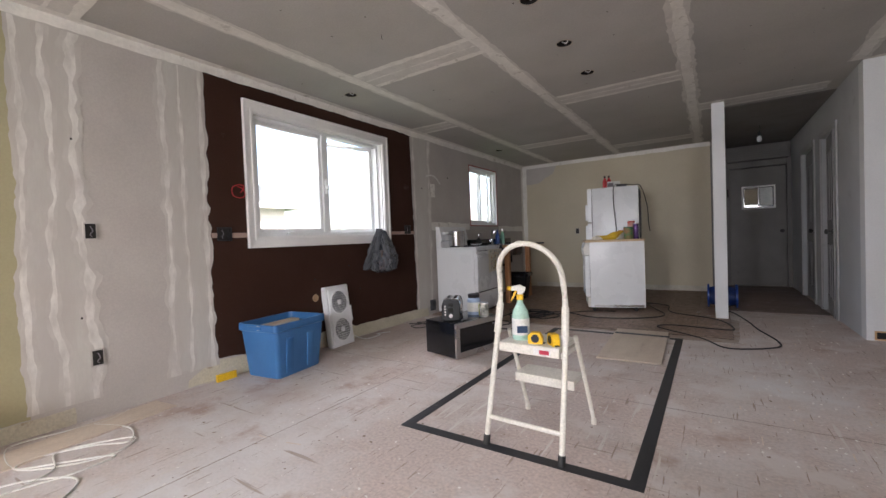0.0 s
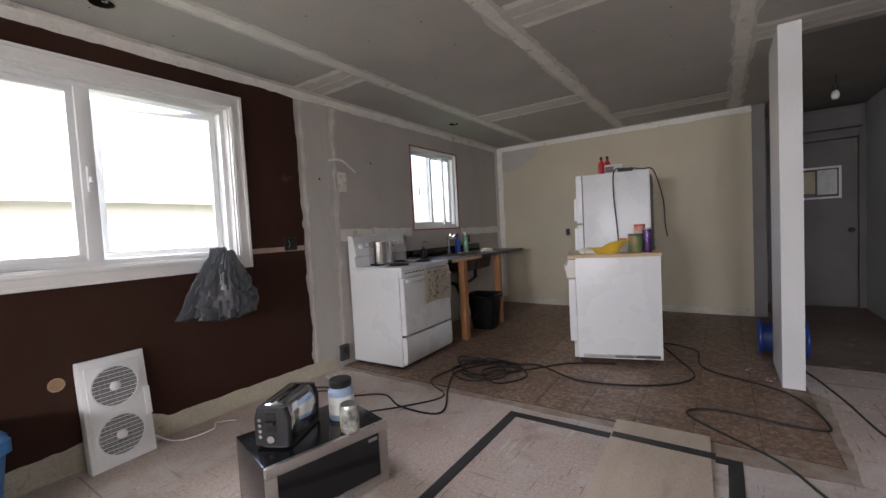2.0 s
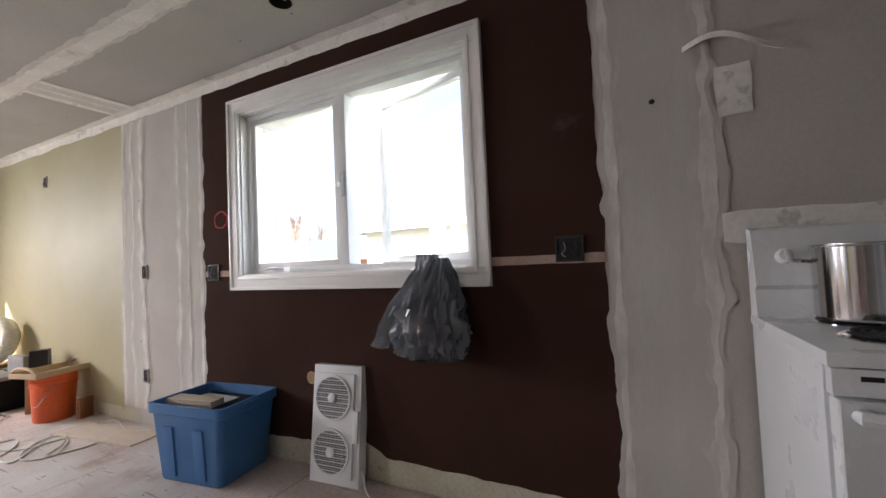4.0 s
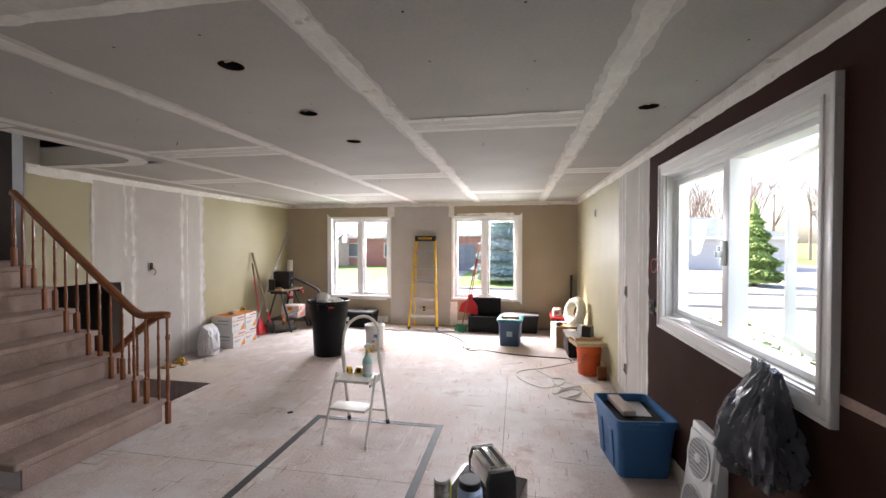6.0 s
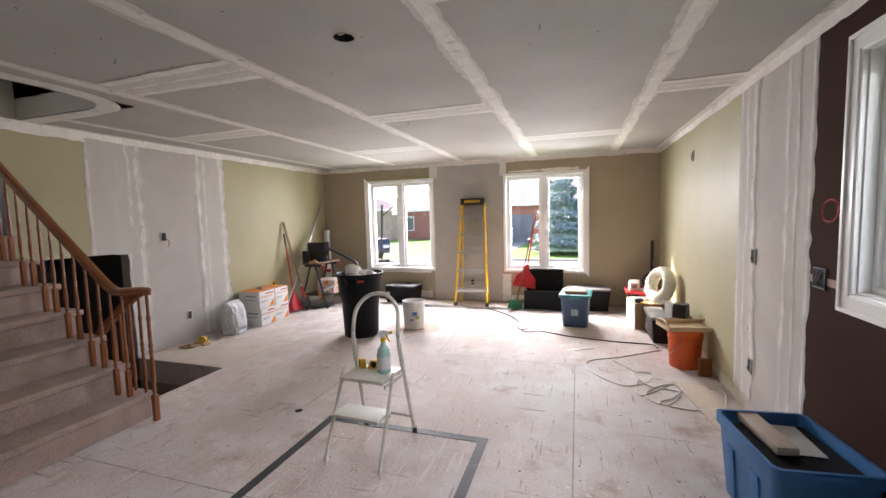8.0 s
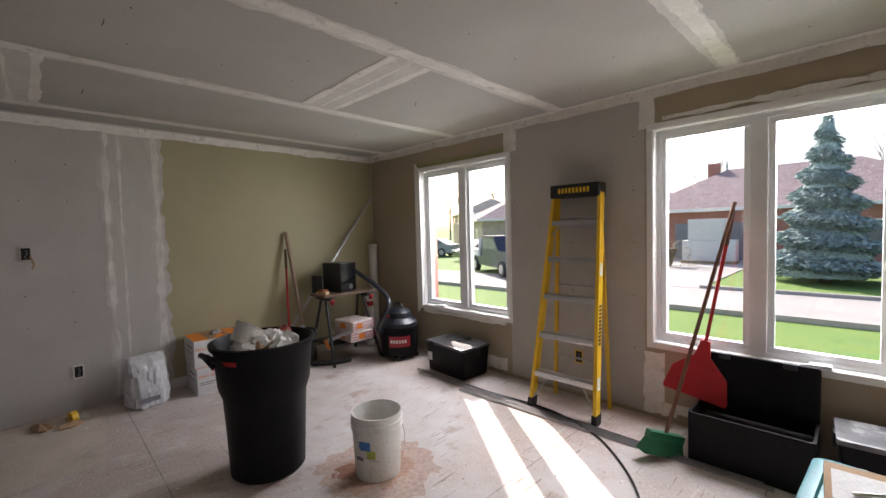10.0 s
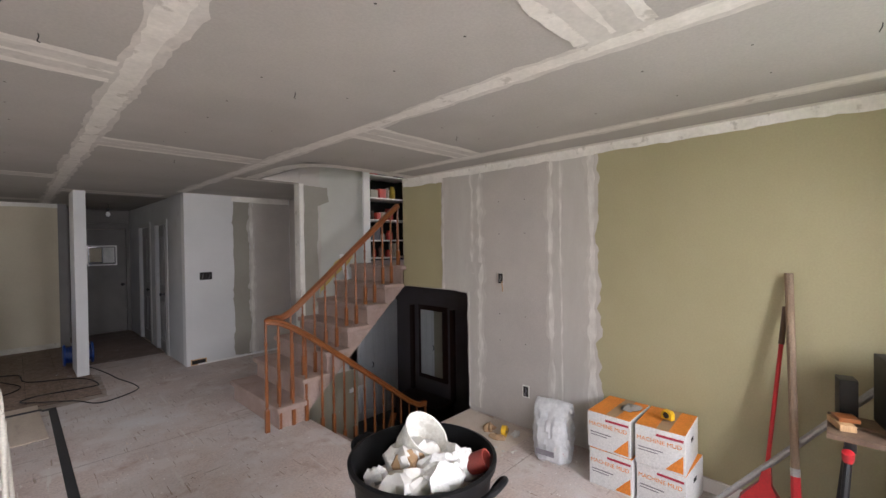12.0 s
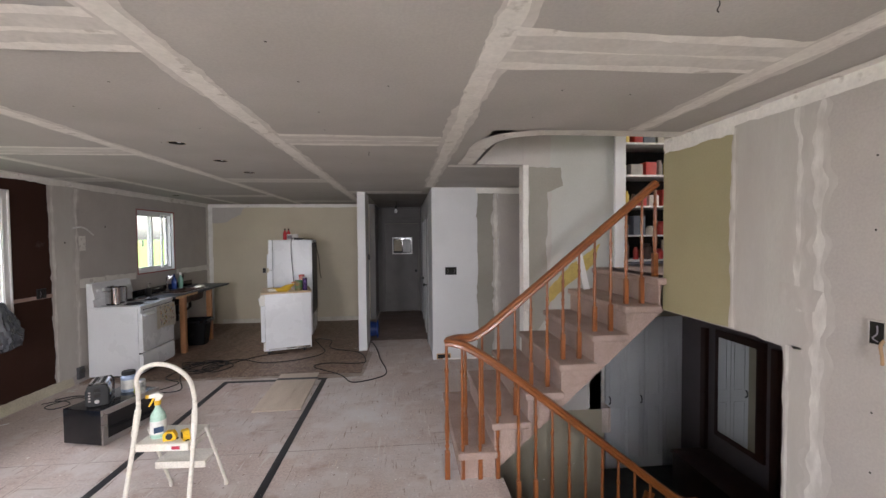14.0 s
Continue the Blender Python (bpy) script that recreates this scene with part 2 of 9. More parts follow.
# ---- building helpers ----
def box(x0, y0, z0, x1, y1, z1, bevel=0.0, bm=None, seg=2):
    bm = bm or bmesh.new()
    x0, x1, y0, y1, z0, z1 = min(x0, x1), max(x0, x1), min(y0, y1), max(y0, y1), min(z0, z1), max(z0, z1)
    new_bm = bmesh.new()
    bmesh.ops.create_cube(new_bm, size=1.0)
    for v in new_bm.verts:
        v.co = Vector(((x0 + x1) / 2 + v.co.x * (x1 - x0), (y0 + y1) / 2 + v.co.y * (y1 - y0), (z0 + z1) / 2 + v.co.z * (z1 - z0)))
    if bevel:
        bmesh.ops.bevel(new_bm, geom=new_bm.edges[:], offset=bevel, segments=seg, affect="EDGES", profile=0.7)
    return absorb(bm, new_bm)


def absorb(bm, other):
    """Adds the bmesh other to bm."""
    me = bpy.data.meshes.new("tmp")
    other.to_mesh(me)
    other.free()
    bm.from_mesh(me)
    bpy.data.meshes.remove(me)
    return bm


def moved(bm, m):
    bmesh.ops.transform(bm, matrix=m, verts=bm.verts[:])
    return bm


def rings(loops, bm=None, cap0=True, cap1=True, closed=False):
    """Skins a list of equal loops of points."""
    bm = bm or bmesh.new()
    made = [[bm.verts.new(p) for p in loop] for loop in loops]
    n = len(made[0])
    pairs = list(zip(made, made[1:])) + ([(made[-1], made[0])] if closed else [])
    for a, b in pairs:
        for i in range(n):
            bm.faces.new((a[i], a[(i + 1) % n], b[(i + 1) % n], b[i]))
    if not closed:
        if cap0:
            bm.faces.new(made[0][::-1])
        if cap1:
            bm.faces.new(made[-1])
    return bm


def lathe(profile, seg=24, bm=None, centre=(0, 0), cap0=True, cap1=True, sx=1.0, sy=1.0):
    loops = [[(centre[0] + r * sx * math.cos(2 * math.pi * i / seg), centre[1] + r * sy * math.sin(2 * math.pi * i / seg), z) for i in range(seg)] for r, z in profile]
    return rings(loops, bm, cap0, cap1)


def rod(p0, p1, r0, r1=None, seg=10, bm=None):
    p0, p1 = Vector(p0), Vector(p1)
    q = (p1 - p0).to_track_quat("Z", "Y").to_matrix()
    r1 = r0 if r1 is None else r1
    loops = [[p + q @ Vector((r * math.cos(2 * math.pi * i / seg), r * math.sin(2 * math.pi * i / seg), 0)) for i in range(seg)] for p, r in ((p0, r0), (p1, r1))]
    return rings(loops, bm)


def spline(pts, n=8):
    """A smooth line through the points."""
    pts = [Vector(p) for p in pts]
    out = []
    for i in range(len(pts) - 1):
        a, b, c, d = pts[max(i - 1, 0)], pts[i], pts[i + 1], pts[min(i + 2, len(pts) - 1)]
        for k in range(n):
            u = k / n
            out.append(0.5 * (2 * b + (c - a) * u + (2 * a - 5 * b + 4 * c - d) * u * u + (3 * b - a - 3 * c + d) * u ** 3))
    return out + [pts[-1]]


def tube(pts, r, seg=8, bm=None, smooth=8, section=None):
    """A tube (or the given section, as offsets sideways and up) along a smooth line."""
    line = spline(pts, smooth) if smooth else [Vector(p) for p in pts]
    loops = []
    for i, p in enumerate(line):
        way = (line[min(i + 1, len(line) - 1)] - line[max(i - 1, 0)]).normalized()
        side = way.cross(Vector((0, 0, 1)))
        side = side.normalized() if side.length > 1e-4 else Vector((1, 0, 0))
        up = side.cross(way)
        if section:
            loops.append([p + side * a + up * b for a, b in section])
        else:
            loops.append([p + side * (r * math.cos(2 * math.pi * k / seg)) + up * (r * math.sin(2 * math.pi * k / seg)) for k in range(seg)])
    return rings(loops, bm)


def prism(poly, axis, a, b, bm=None):
    """A polygon pushed along an axis from a to b. x: points are (y, z); y: (x, z); z: (x, y)."""
    put = {"x": lambda p, v: (v, *p), "y": lambda p, v: (p[0], v, p[1]), "z": lambda p, v: (*p, v)}[axis]
    bm = rings([[put(p, a) for p in poly], [put(p, b) for p in poly]], bm)
    bmesh.ops.recalc_face_normals(bm, faces=bm.faces[:])
    return bm


def mesh_object(name, bm, material, smooth=True):
    bmesh.ops.recalc_face_normals(bm, faces=bm.faces[:])
    me = bpy.data.meshes.new(name)
    bm.to_mesh(me)
    bm.free()
    me.materials.append(material)
    ob = new(name, me)
    if smooth:
        me.polygons.foreach_set("use_smooth", [True] * len(me.polygons))
        me.set_sharp_from_angle(angle=radians(35))
    return ob


def part(name, bm, material, parent, label="", smooth=True):
    ob = mesh_object(name, bm, material, smooth)
    ob.parent = parent
    return tagged(ob, label=label)


def shared(name, me, parent, m):
    """One more part on the same mesh."""
    ob = new(name, me)
    ob.parent = parent
    ob.matrix_local = m
    return ob


def thing(name, m, label, category, group=""):
    ob = new(name)
    ob.empty_display_size = 0.1
    ob.matrix_world = m
    return tagged(ob, label, category, group)


def structure(name, bm, material, label="", smooth=False, category=""):
    return tagged(mesh_object(name, bm, material, smooth), label, category, "", "structure")


def ragged(outline, lift, plane, rough=0.012, step=0.05, seed=1, holes=()):
    """A sheet of paint or plaster with uneven edges. plane: (axis, place, sign); the outline lies in the two other axes."""
    axis, place, sign = plane
    rnd, pts = random.Random(seed), []
    for i, p in enumerate(outline):
        q = outline[(i + 1) % len(outline)]
        p, q = Vector((*p[:2], 0)), Vector((*q[:2], 0))
        n = max(1, int((q - p).length / step))
        side = (q - p).orthogonal() if (q - p).length < 1e-6 else Vector((-(q - p).y, (q - p).x, 0)).normalized()
        for k in range(n):
            s = p + (q - p) * (k / n)
            wob = noise.noise(Vector((s.x * 3 + seed * 7.1, s.y * 3, seed))) * 1.3 + noise.noise(Vector((s.x * 14, s.y * 14 + seed, seed * 2.3))) * 0.7 + rnd.uniform(-0.3, 0.3)
            pts.append(s + side * wob * rough)
    bm = bmesh.new()
    v = place + sign * lift
    put = {"x": lambda s: (v, s.x, s.y), "y": lambda s: (s.x, v, s.y), "z": lambda s: (s.x, s.y, v)}[axis]
    vs = [bm.verts.new(put(s)) for s in pts]
    es = [bm.edges.new((vs[i], vs[(i + 1) % len(vs)])) for i in range(len(vs))]
    for u0, w0, u1, w1 in holes:
        hs = [bm.verts.new(put(Vector((*c, 0)))) for c in ((u0, w0), (u1, w0), (u1, w1), (u0, w1))]
        es += [bm.edges.new((hs[i], hs[(i + 1) % 4])) for i in range(4)]
    bmesh.ops.triangle_fill(bm, edges=es, use_beauty=True)
    return bm


def strip(x0, y0, x1, y1, w, lift, plane, rough=0.01, seed=1, step=0.05):
    """A ragged band of plaster from one point to the other."""
    d = Vector((x1 - x0, y1 - y0, 0)).normalized()
    s = Vector((-d.y, d.x, 0)) * (w / 2)
    a, b = Vector((x0, y0, 0)), Vector((x1, y1, 0))
    return ragged([a - s, b - s, b + s, a + s], lift, plane, rough, step, seed)


# ---- the large structure ----
XW, XE, YF, YK, ZC, T = -3.15, 2.68, -2.40, 8.05, 2.42, 0.14
UP, DOWN = 1.4175, -1.4175          # the upper and the entry floor


def wall_boxes(rects, axis, a, b):
    """One wall of several rectangles (u0, w0, u1, w1), from a to b along its thickness."""
    bm = bmesh.new()
    for u0, w0, u1, w1 in rects:
        if axis == "x":
            box(a, u0, w0, b, u1, w1, bm=bm)
        else:
            box(u0, a, w0, u1, b, w1, bm=bm)
    return bm


def around(u0, w0, u1, w1, holes):
    """Rectangles that leave the holes, given in order along u, free."""
    out, u = [], u0
    for a0, b0, a1, b1 in holes:
        out += [(u, w0, a0, w1), (a0, w0, a1, b0), (a0, b1, a1, w1)]
        u = a1
    out.append((u, w0, u1, w1))
    return [r for r in out if r[2] - r[0] > 1e-6 and r[3] - r[1] > 1e-6]


LOW = -0.25
wall_west = structure("wall_west", wall_boxes(around(YF - T, LOW, YK + T, 2.6, [(2.175, 1.09, 3.785, 2.15), (5.85, 1.22, 6.82, 2.17)]), "x", XW - T, XW), M["drywall"],
                      "grey drywall with dark brown paint round the window")
wall_front = structure("wall_front", wall_boxes(around(XW, LOW, XE, 2.6, [(-2.06, 0.56, -0.84, 2.13), (0.46, 0.56, 1.70, 2.13)]), "y", YF - T, YF), M["olive_dark"],
                       "beige painted wall with two windows and bare drywall between")
wall_east = structure("wall_east", wall_boxes([(YF - T, LOW, 1.28, 2.6), (1.28, 1.18, 2.27, 4.1), (3.43, LOW, 5.25, 2.6), (YF - T, 2.6, 1.28, 4.1), (1.28, DOWN, 1.28 + 1e-3, LOW)][:4], "x", XE, XE + T), M["drywall"],
                      "taped drywall and olive paint with a stair opening")
wall_kitchen = structure("wall_kitchen", wall_boxes([(XW, LOW, 0.05, 2.6)], "y", YK, YK + T), M["yellow"], "pale yellow painted kitchen wall")
wall_hall_west = structure("wall_hall_west", wall_boxes([(YK, LOW, 8.95, 2.6)], "x", 0.05, 0.17), M["hall_shaded"], "plain hall wall, shade put into its colour")
wall_hall_end = structure("wall_hall_end", wall_boxes(around(0.05, LOW, 1.30, 2.6, [(0.33, LOW, 1.10, 2.04)]), "y", 8.95, 9.07), M["hall_shaded"], "wall at the end of the hall, shade put into its colour")
# White like the recess wall, but with the hall's shade in the colour.
wall_hall_east = structure("wall_hall_east", wall_boxes(around(5.26, LOW, 8.95, 2.6, [(6.06, LOW, 6.74, 2.03), (7.16, LOW, 7.98, 2.03)]), "x", 1.16, 1.30), surface("bluish white paint darkened for shade", (0.47, 0.48, 0.49), (0.43, 0.44, 0.45), 2, 0.55, grain=0.03, bump=0.04, stain=(0.38, 0.385, 0.39), stain_scale=3, stain_at=0.64), "white hall wall with two doors, shade put into its paint")
wall_recess = structure("wall_recess", wall_boxes([(1.16, LOW, XE, 2.6)], "y", 5.12, 5.26), M["white_wall"], "white painted wall with patched drywall")
wall_stair = structure("wall_stair", wall_boxes([(1.93, 0.0, 2.72, 4.1), (2.72, UP - 0.24, 2.95, 4.1), (2.95, 3.50, 3.85, 4.1), (3.85, UP - 0.24, 4.64, 4.1)], "y", 3.30, 3.43), M["drywall"],
                       "grey taped stair wall reaching the upper floor")
post = structure("wall_stub", wall_boxes([(5.69, 0.0, 6.28, ZC)], "x", 0.07, 0.19), M["white_wall"], "narrow white wall end standing in the room")

structure("wall_understair", box(1.36, 3.296, DOWN, 2.72, 3.43, -0.252, bm=box(1.44, 3.285, -0.252, 2.72, 3.296, -0.002, bm=box(2.60, 3.30, -0.25, 2.72, 3.43, 0.6))), M["tan_wall"], "tan painted wall below the stairs")

# floors
floor = structure("floor", box(XW - T, YF - T, -0.25, 1.44, 9.07, 0, bm=box(1.44, YF - T, -0.25, XE + T, 1.28, 0, bm=box(1.44, 3.30, -0.25, XE + T, 9.07, 0))), M["floor"],
                  "scraped dusty plywood underfloor with plaster smears")
structure("floor_entry", box(1.0, 0.2, DOWN - 0.1, 4.64, 4.75, DOWN), surface("dark green slate", (0.055, 0.065, 0.06), (0.035, 0.04, 0.038), 3, 0.4), "dark slate entry floor")
structure("floor_upper", box(2.66, 2.27, UP - 0.235, 4.64, 3.30, UP, bm=box(2.82, 0.2, UP - 0.235, 4.64, 2.27, UP - 0.005, bm=box(2.72, 3.43, UP - 0.235, 4.64, 4.75, UP - 0.01))), M["carpet"], "carpeted upper landing")
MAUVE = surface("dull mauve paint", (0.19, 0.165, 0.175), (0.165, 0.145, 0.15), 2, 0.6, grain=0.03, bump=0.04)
# The gap high in wall_entry_east is unseen, left to let light in.
for title, bounds in (("wall_entry_east", ((4.50, 0.2, DOWN, 4.64, 4.75, 2.25), (4.50, 0.2, 3.25, 4.64, 4.75, 4.1), (4.50, 0.2, 2.25, 4.64, 2.35, 3.25), (4.50, 3.25, 2.25, 4.64, 4.75, 3.25))),
                      ("wall_entry_north", ((2.72, 4.62, DOWN, 4.5, 4.75, UP - 0.24),)), ("wall_entry_end", ((1.0, 0.06, DOWN, 4.64, 0.2, LOW),)), ("wall_upper_south", ((2.82, 0.06, LOW, 4.64, 0.2, 4.1),)),
                      ("wall_entry_side", ((2.58, 3.43, DOWN, 2.72, 4.75, LOW),)), ("wall_entry_front", ((1.22, 1.14, DOWN, 2.68, 1.28, LOW),)), ("wall_entry_west", ((1.22, 1.28, DOWN, 1.36, 3.43, LOW),)),
                      # The rooms pieces are an unseen shell, added against light leaking past hall doors.
                      ("wall_rooms_east", ((XE, 5.25, LOW, XE + T, 9.45, 2.6),)), ("wall_rooms_north", ((0.0, 9.32, LOW, XE, 9.45, 2.6),)), ("wall_rooms_west", ((0.0, 9.07, LOW, 0.12, 9.32, 2.6),)), ("floor_rooms", ((0.12, 9.07, LOW, XE, 9.32, 0.0),)), ("ceiling_rooms", ((0.0, 9.07, ZC + 0.18, XE + T, 9.45, 2.75),))):
    bm = bmesh.new()
    for bound in bounds:
        box(*bound, bm=bm)
    if title == "wall_entry_east":
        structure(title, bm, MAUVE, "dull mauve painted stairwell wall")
    else:
        structure(title, bm, M["tan_wall"], "plain tan painted wall")
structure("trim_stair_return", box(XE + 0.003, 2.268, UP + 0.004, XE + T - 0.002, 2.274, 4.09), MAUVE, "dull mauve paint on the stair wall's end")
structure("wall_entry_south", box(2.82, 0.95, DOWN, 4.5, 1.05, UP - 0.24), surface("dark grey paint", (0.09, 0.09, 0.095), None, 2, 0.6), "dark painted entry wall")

# Unseen box added to block the sun from the upper opening.
structure("upper_eaves", box(4.64, 1.6, 3.25, 6.2, 4.0, 3.35), M["tan_wall"], "unseen box that keeps sun out of the upper opening")

# ceiling with the stair opening and the holes for lamps
CANS = [(-0.83, 2.52), (-0.83, 3.21), (-0.83, 3.88), (-2.79, 2.98), (-2.81, 6.27)]


def ceiling_sheet():
    bm = bmesh.new()
    edges = []

    def loop(pts):
        vs = [bm.verts.new((*p, ZC)) for p in pts]
        edges.extend(bm.edges.new((vs[i], vs[(i + 1) % len(vs)])) for i in range(len(vs)))

    loop([(XW - T, YF - T), (XE + T, YF - T), (XE + T, 2.13), (XE + 0.02, 2.13)] + [(1.70 + 0.24 * math.cos(a), 2.37 + 0.24 * math.sin(a)) for a in (math.radians(-90 - 15 * i) for i in range(7))]
         + [(1.46, 3.30), (XE + T, 3.30), (XE + T, 9.07), (XW - T, 9.07)])
    for x, y in CANS:
        loop([(x + 0.055 * math.cos(2 * math.pi * i / 20), y + 0.055 * math.sin(2 * math.pi * i / 20)) for i in range(20)])
    bmesh.ops.triangle_fill(bm, edges=edges, use_beauty=True)
    return bm


ceiling = structure("ceiling", ceiling_sheet(), M["ceiling"], "grey drywall ceiling with taped joints and lamp holes")
# Slabs added over the rooms so that no sun leaks in from above.
roof = structure("ceiling_top", box(XW - T, YF - T, 2.60, 1.46, 9.07, 2.75, bm=box(1.46, YF - T, 2.60, XE + T, 2.13, 2.75, bm=box(1.46, 3.43, 2.60, XE + T, 9.07, 2.75, bm=box(1.3, 0.06, 3.84, 4.64, 4.75, 4.1)))), M["ceiling"], "slabs added above the ceiling to keep sun out")
structure("wall_well_north", box(1.36, 3.302, ZC + 0.002, 1.928, 3.43, 3.9), M["drywall"], "drywall above the stair wall")
structure("ceiling_well", box(1.36, 2.03, ZC, 1.46, 3.30, 3.9, bm=box(1.46, 2.03, ZC, XE, 2.13, 3.9)), M["drywall"], "drywall round the stair opening")

# ---- finishes on walls and ceiling ----
PW, PE, PF, PK, PR, PS, PC = ("x", XW, 1), ("x", XE, -1), ("y", YF, 1), ("y", YK, -1), ("y", 5.12, -1), ("y", 3.30, -1), ("z", ZC, -1)
MUD, THIN, FAINT, SOFT = M["mud"], M["mud_thin"], M["mud_faint"], M["mud_soft"]


def finish(name, parent, bm, material, label=""):
    return part(name, bm, material, parent, label, smooth=False)


def rect(u0, w0, u1, w1, lift, plane, rough=0.012, seed=1):
    return ragged([(u0, w0), (u1, w0), (u1, w1), (u0, w1)], lift, plane, rough, 0.045, seed)


def wander(u, w0, w1, wide, lift, plane, amp, seed):
    """A ridge of plaster running up a wall on an uneven line, with a feathered hem."""
    def outline(f, reach):
        left, right = [], []
        n = int((w1 - w0) / 0.03)
        for k in range(n + 1):
            w = w0 + (w1 - w0) * k / n
            c = u + amp * (noise.noise(Vector((seed * 3.7, w * 1.1, 0.5))) * 1.3 + noise.noise(Vector((seed, w * 4.0, 2.0))) * 0.8 + noise.noise(Vector((seed, w * 13.0, 5.0))) * 0.45)
            h = wide * f * min(1.1, max(0.2, 0.6 + 0.6 * noise.noise(Vector((seed * 1.9, w * 3.3, 7.0))) + 0.8 * noise.noise(Vector((seed * 2.3, w * 11.0, 3.0))))) / 2
            left.append((c - h - reach * (0.5 + 0.5 * noise.noise(Vector((seed, w * 9, 4.0)))), w))
            right.append((c + h + reach * (0.5 + 0.5 * noise.noise(Vector((seed, w * 9, 9.0)))), w))
        return left + right[::-1]
    return [(ragged(outline(f, reach), lift + d, plane, 0.002, 0.04, seed), m) for f, reach, d, m in ((1.5, 0.022, 0.0, M["edge_soft"]), (0.75, 0.006, 0.0014, M["edge_core"]))]


def ridge(wall, u, w0, w1, wide, lift, plane, amp, seed):
    for bm, m in wander(u, w0, w1, wide, lift, plane, amp, seed):
        finish("joint_compound", wall, bm, m)


# west wall
finish("olive_paint", wall_west, rect(-2.39, 0.10, 0.76, 2.37, 0.002, PW, 0.006, 3), M["green"], "olive green wall paint")
finish("brown_paint", wall_west, ragged([(1.79, 0.17), (2.3, 0.12), (2.75, 0.15), (3.1, 0.20), (3.25, 0.13), (3.7, 0.14), (4.43, 0.12), (4.44, 0.5), (4.42, 0.80), (4.36, 0.83), (4.35, 1.6), (4.33, 2.385), (1.80, 2.385), (1.78, 1.2)],
       0.0025, PW, 0.010, 0.04, 5, [(2.15, 1.06, 3.81, 2.18)]), M["brown"], "dark brown wall paint with torn edges")
for i, (y0, z0, y1, z1) in enumerate([(1.80, 1.095, 2.10, 1.135), (3.86, 1.095, 4.36, 1.135)]):
    finish("bare_strip", wall_west, rect(y0, z0, y1, z1, 0.004, PW, 0.003, 9 + i), M["pink_strip"])
for i, (y, w) in enumerate([(0.90, 0.30), (1.64, 0.27), (4.55, 0.36)]):
    finish("joint_compound", wall_west, strip(y, 0.12, y, 2.37, w, 0.0028, PW, 0.02, 20 + i), M["wash"])
for i, (y, wide, amp) in enumerate([(1.045, 0.07, 0.04), (0.78, 0.05, 0.015), (0.89, 0.04, 0.03), (1.51, 0.055, 0.02), (1.765, 0.05, 0.006), (1.62, 0.025, 0.02), (4.395, 0.05, 0.01), (4.71, 0.07, 0.025)]):
    ridge(wall_west, y, 0.12, 2.345, wide, 0.0034 + 0.00014 * i, PW, amp, 20 + i)
finish("joint_compound", wall_west, strip(4.75, 1.20, 5.80, 1.20, 0.10, 0.0045, PW, 0.016, 41), MUD)
finish("joint_compound", wall_west, strip(6.86, 1.17, 8.03, 1.16, 0.09, 0.0045, PW, 0.014, 42), MUD)
finish("joint_compound", wall_west, strip(8.0, 0.1, 8.0, 2.37, 0.09, 0.006, PW, 0.008, 43), MUD)
finish("joint_compound", wall_west, strip(YF + 0.01, 2.385, 8.04, 2.385, 0.07, 0.007, PW, 0.009, 44), MUD)
finish("joint_compound", wall_west, rect(4.76, 1.60, 4.86, 1.78, 0.0045, PW, 0.012, 45), MUD)
finish("bare_plaster", wall_west, ragged([(1.58, 0.005), (4.62, 0.005), (4.60, 0.09), (4.40, 0.13), (3.70, 0.15), (3.2, 0.21), (2.8, 0.16), (2.3, 0.13), (1.75, 0.16), (1.58, 0.06)], 0.0015, PW, 0.012, 0.05, 46), M["bare_base"])
finish("bare_plaster", wall_west, rect(-2.39, 0.004, 0.95, 0.10, 0.004, PW, 0.008, 47), M["bare_base"])
finish("screw_row", wall_west, absorb(absorb(bmesh.new(), rect(1.0, 0.62, 1.01, 0.632, 0.006, PW, 0.001, 48)), rect(1.0, 1.7, 1.01, 1.712, 0.006, PW, 0.001, 49)), M["dark_hole"])

# east wall
finish("olive_paint", wall_east, rect(-2.39, 0.09, 0.02, 2.36, 0.002, PE, 0.008, 60), M["green"], "olive green wall paint")
finish("olive_paint", wall_east, rect(1.62, 1.183, 2.268, 2.33, 0.002, PE, 0.007, 61), M["green"], "olive green wall paint")
for i, (y, w, z0) in enumerate([(0.19, 0.36, 0.05), (1.385, 0.48, 1.19), (1.20, 0.15, 0.05)]):
    finish("joint_compound", wall_east, strip(y, z0, y, 2.37 if i < 2 else 1.185, w, 0.0028, PE, 0.02, 62 + i), M["wash"])
for i, (y, wide, amp, z0) in enumerate([(0.36, 0.06, 0.015, 0.05), (0.01, 0.09, 0.012, 0.05), (0.27, 0.022, 0.012, 0.05), (1.12, 0.085, 0.04, 0.05), (1.62, 0.03, 0.006, 1.19), (1.24, 0.05, 0.03, 1.36), (1.272, 0.02, 0.002, 0.03)]):
    ridge(wall_east, y, z0, 2.345 if i < 6 else 1.18, wide, 0.0034 + 0.00014 * i, PE, amp, 62 + i)
finish("joint_compound", wall_east, rect(1.14, 1.38, 1.32, 1.47, 0.0062, PE, 0.03, 78), M["edge_soft"])
finish("joint_compound", wall_east, strip(YF + 0.01, 2.385, 2.26, 2.385, 0.075, 0.007, PE, 0.012, 70), MUD)
finish("joint_compound", wall_east, strip(1.62, 2.345, 2.25, 2.36, 0.07, 0.006, PE, 0.012, 71), MUD)
structure("baseboard", box(XE - 0.014, YF, 0, XE, -0.02, 0.085, 0.003), M["trim"], "white painted baseboard")
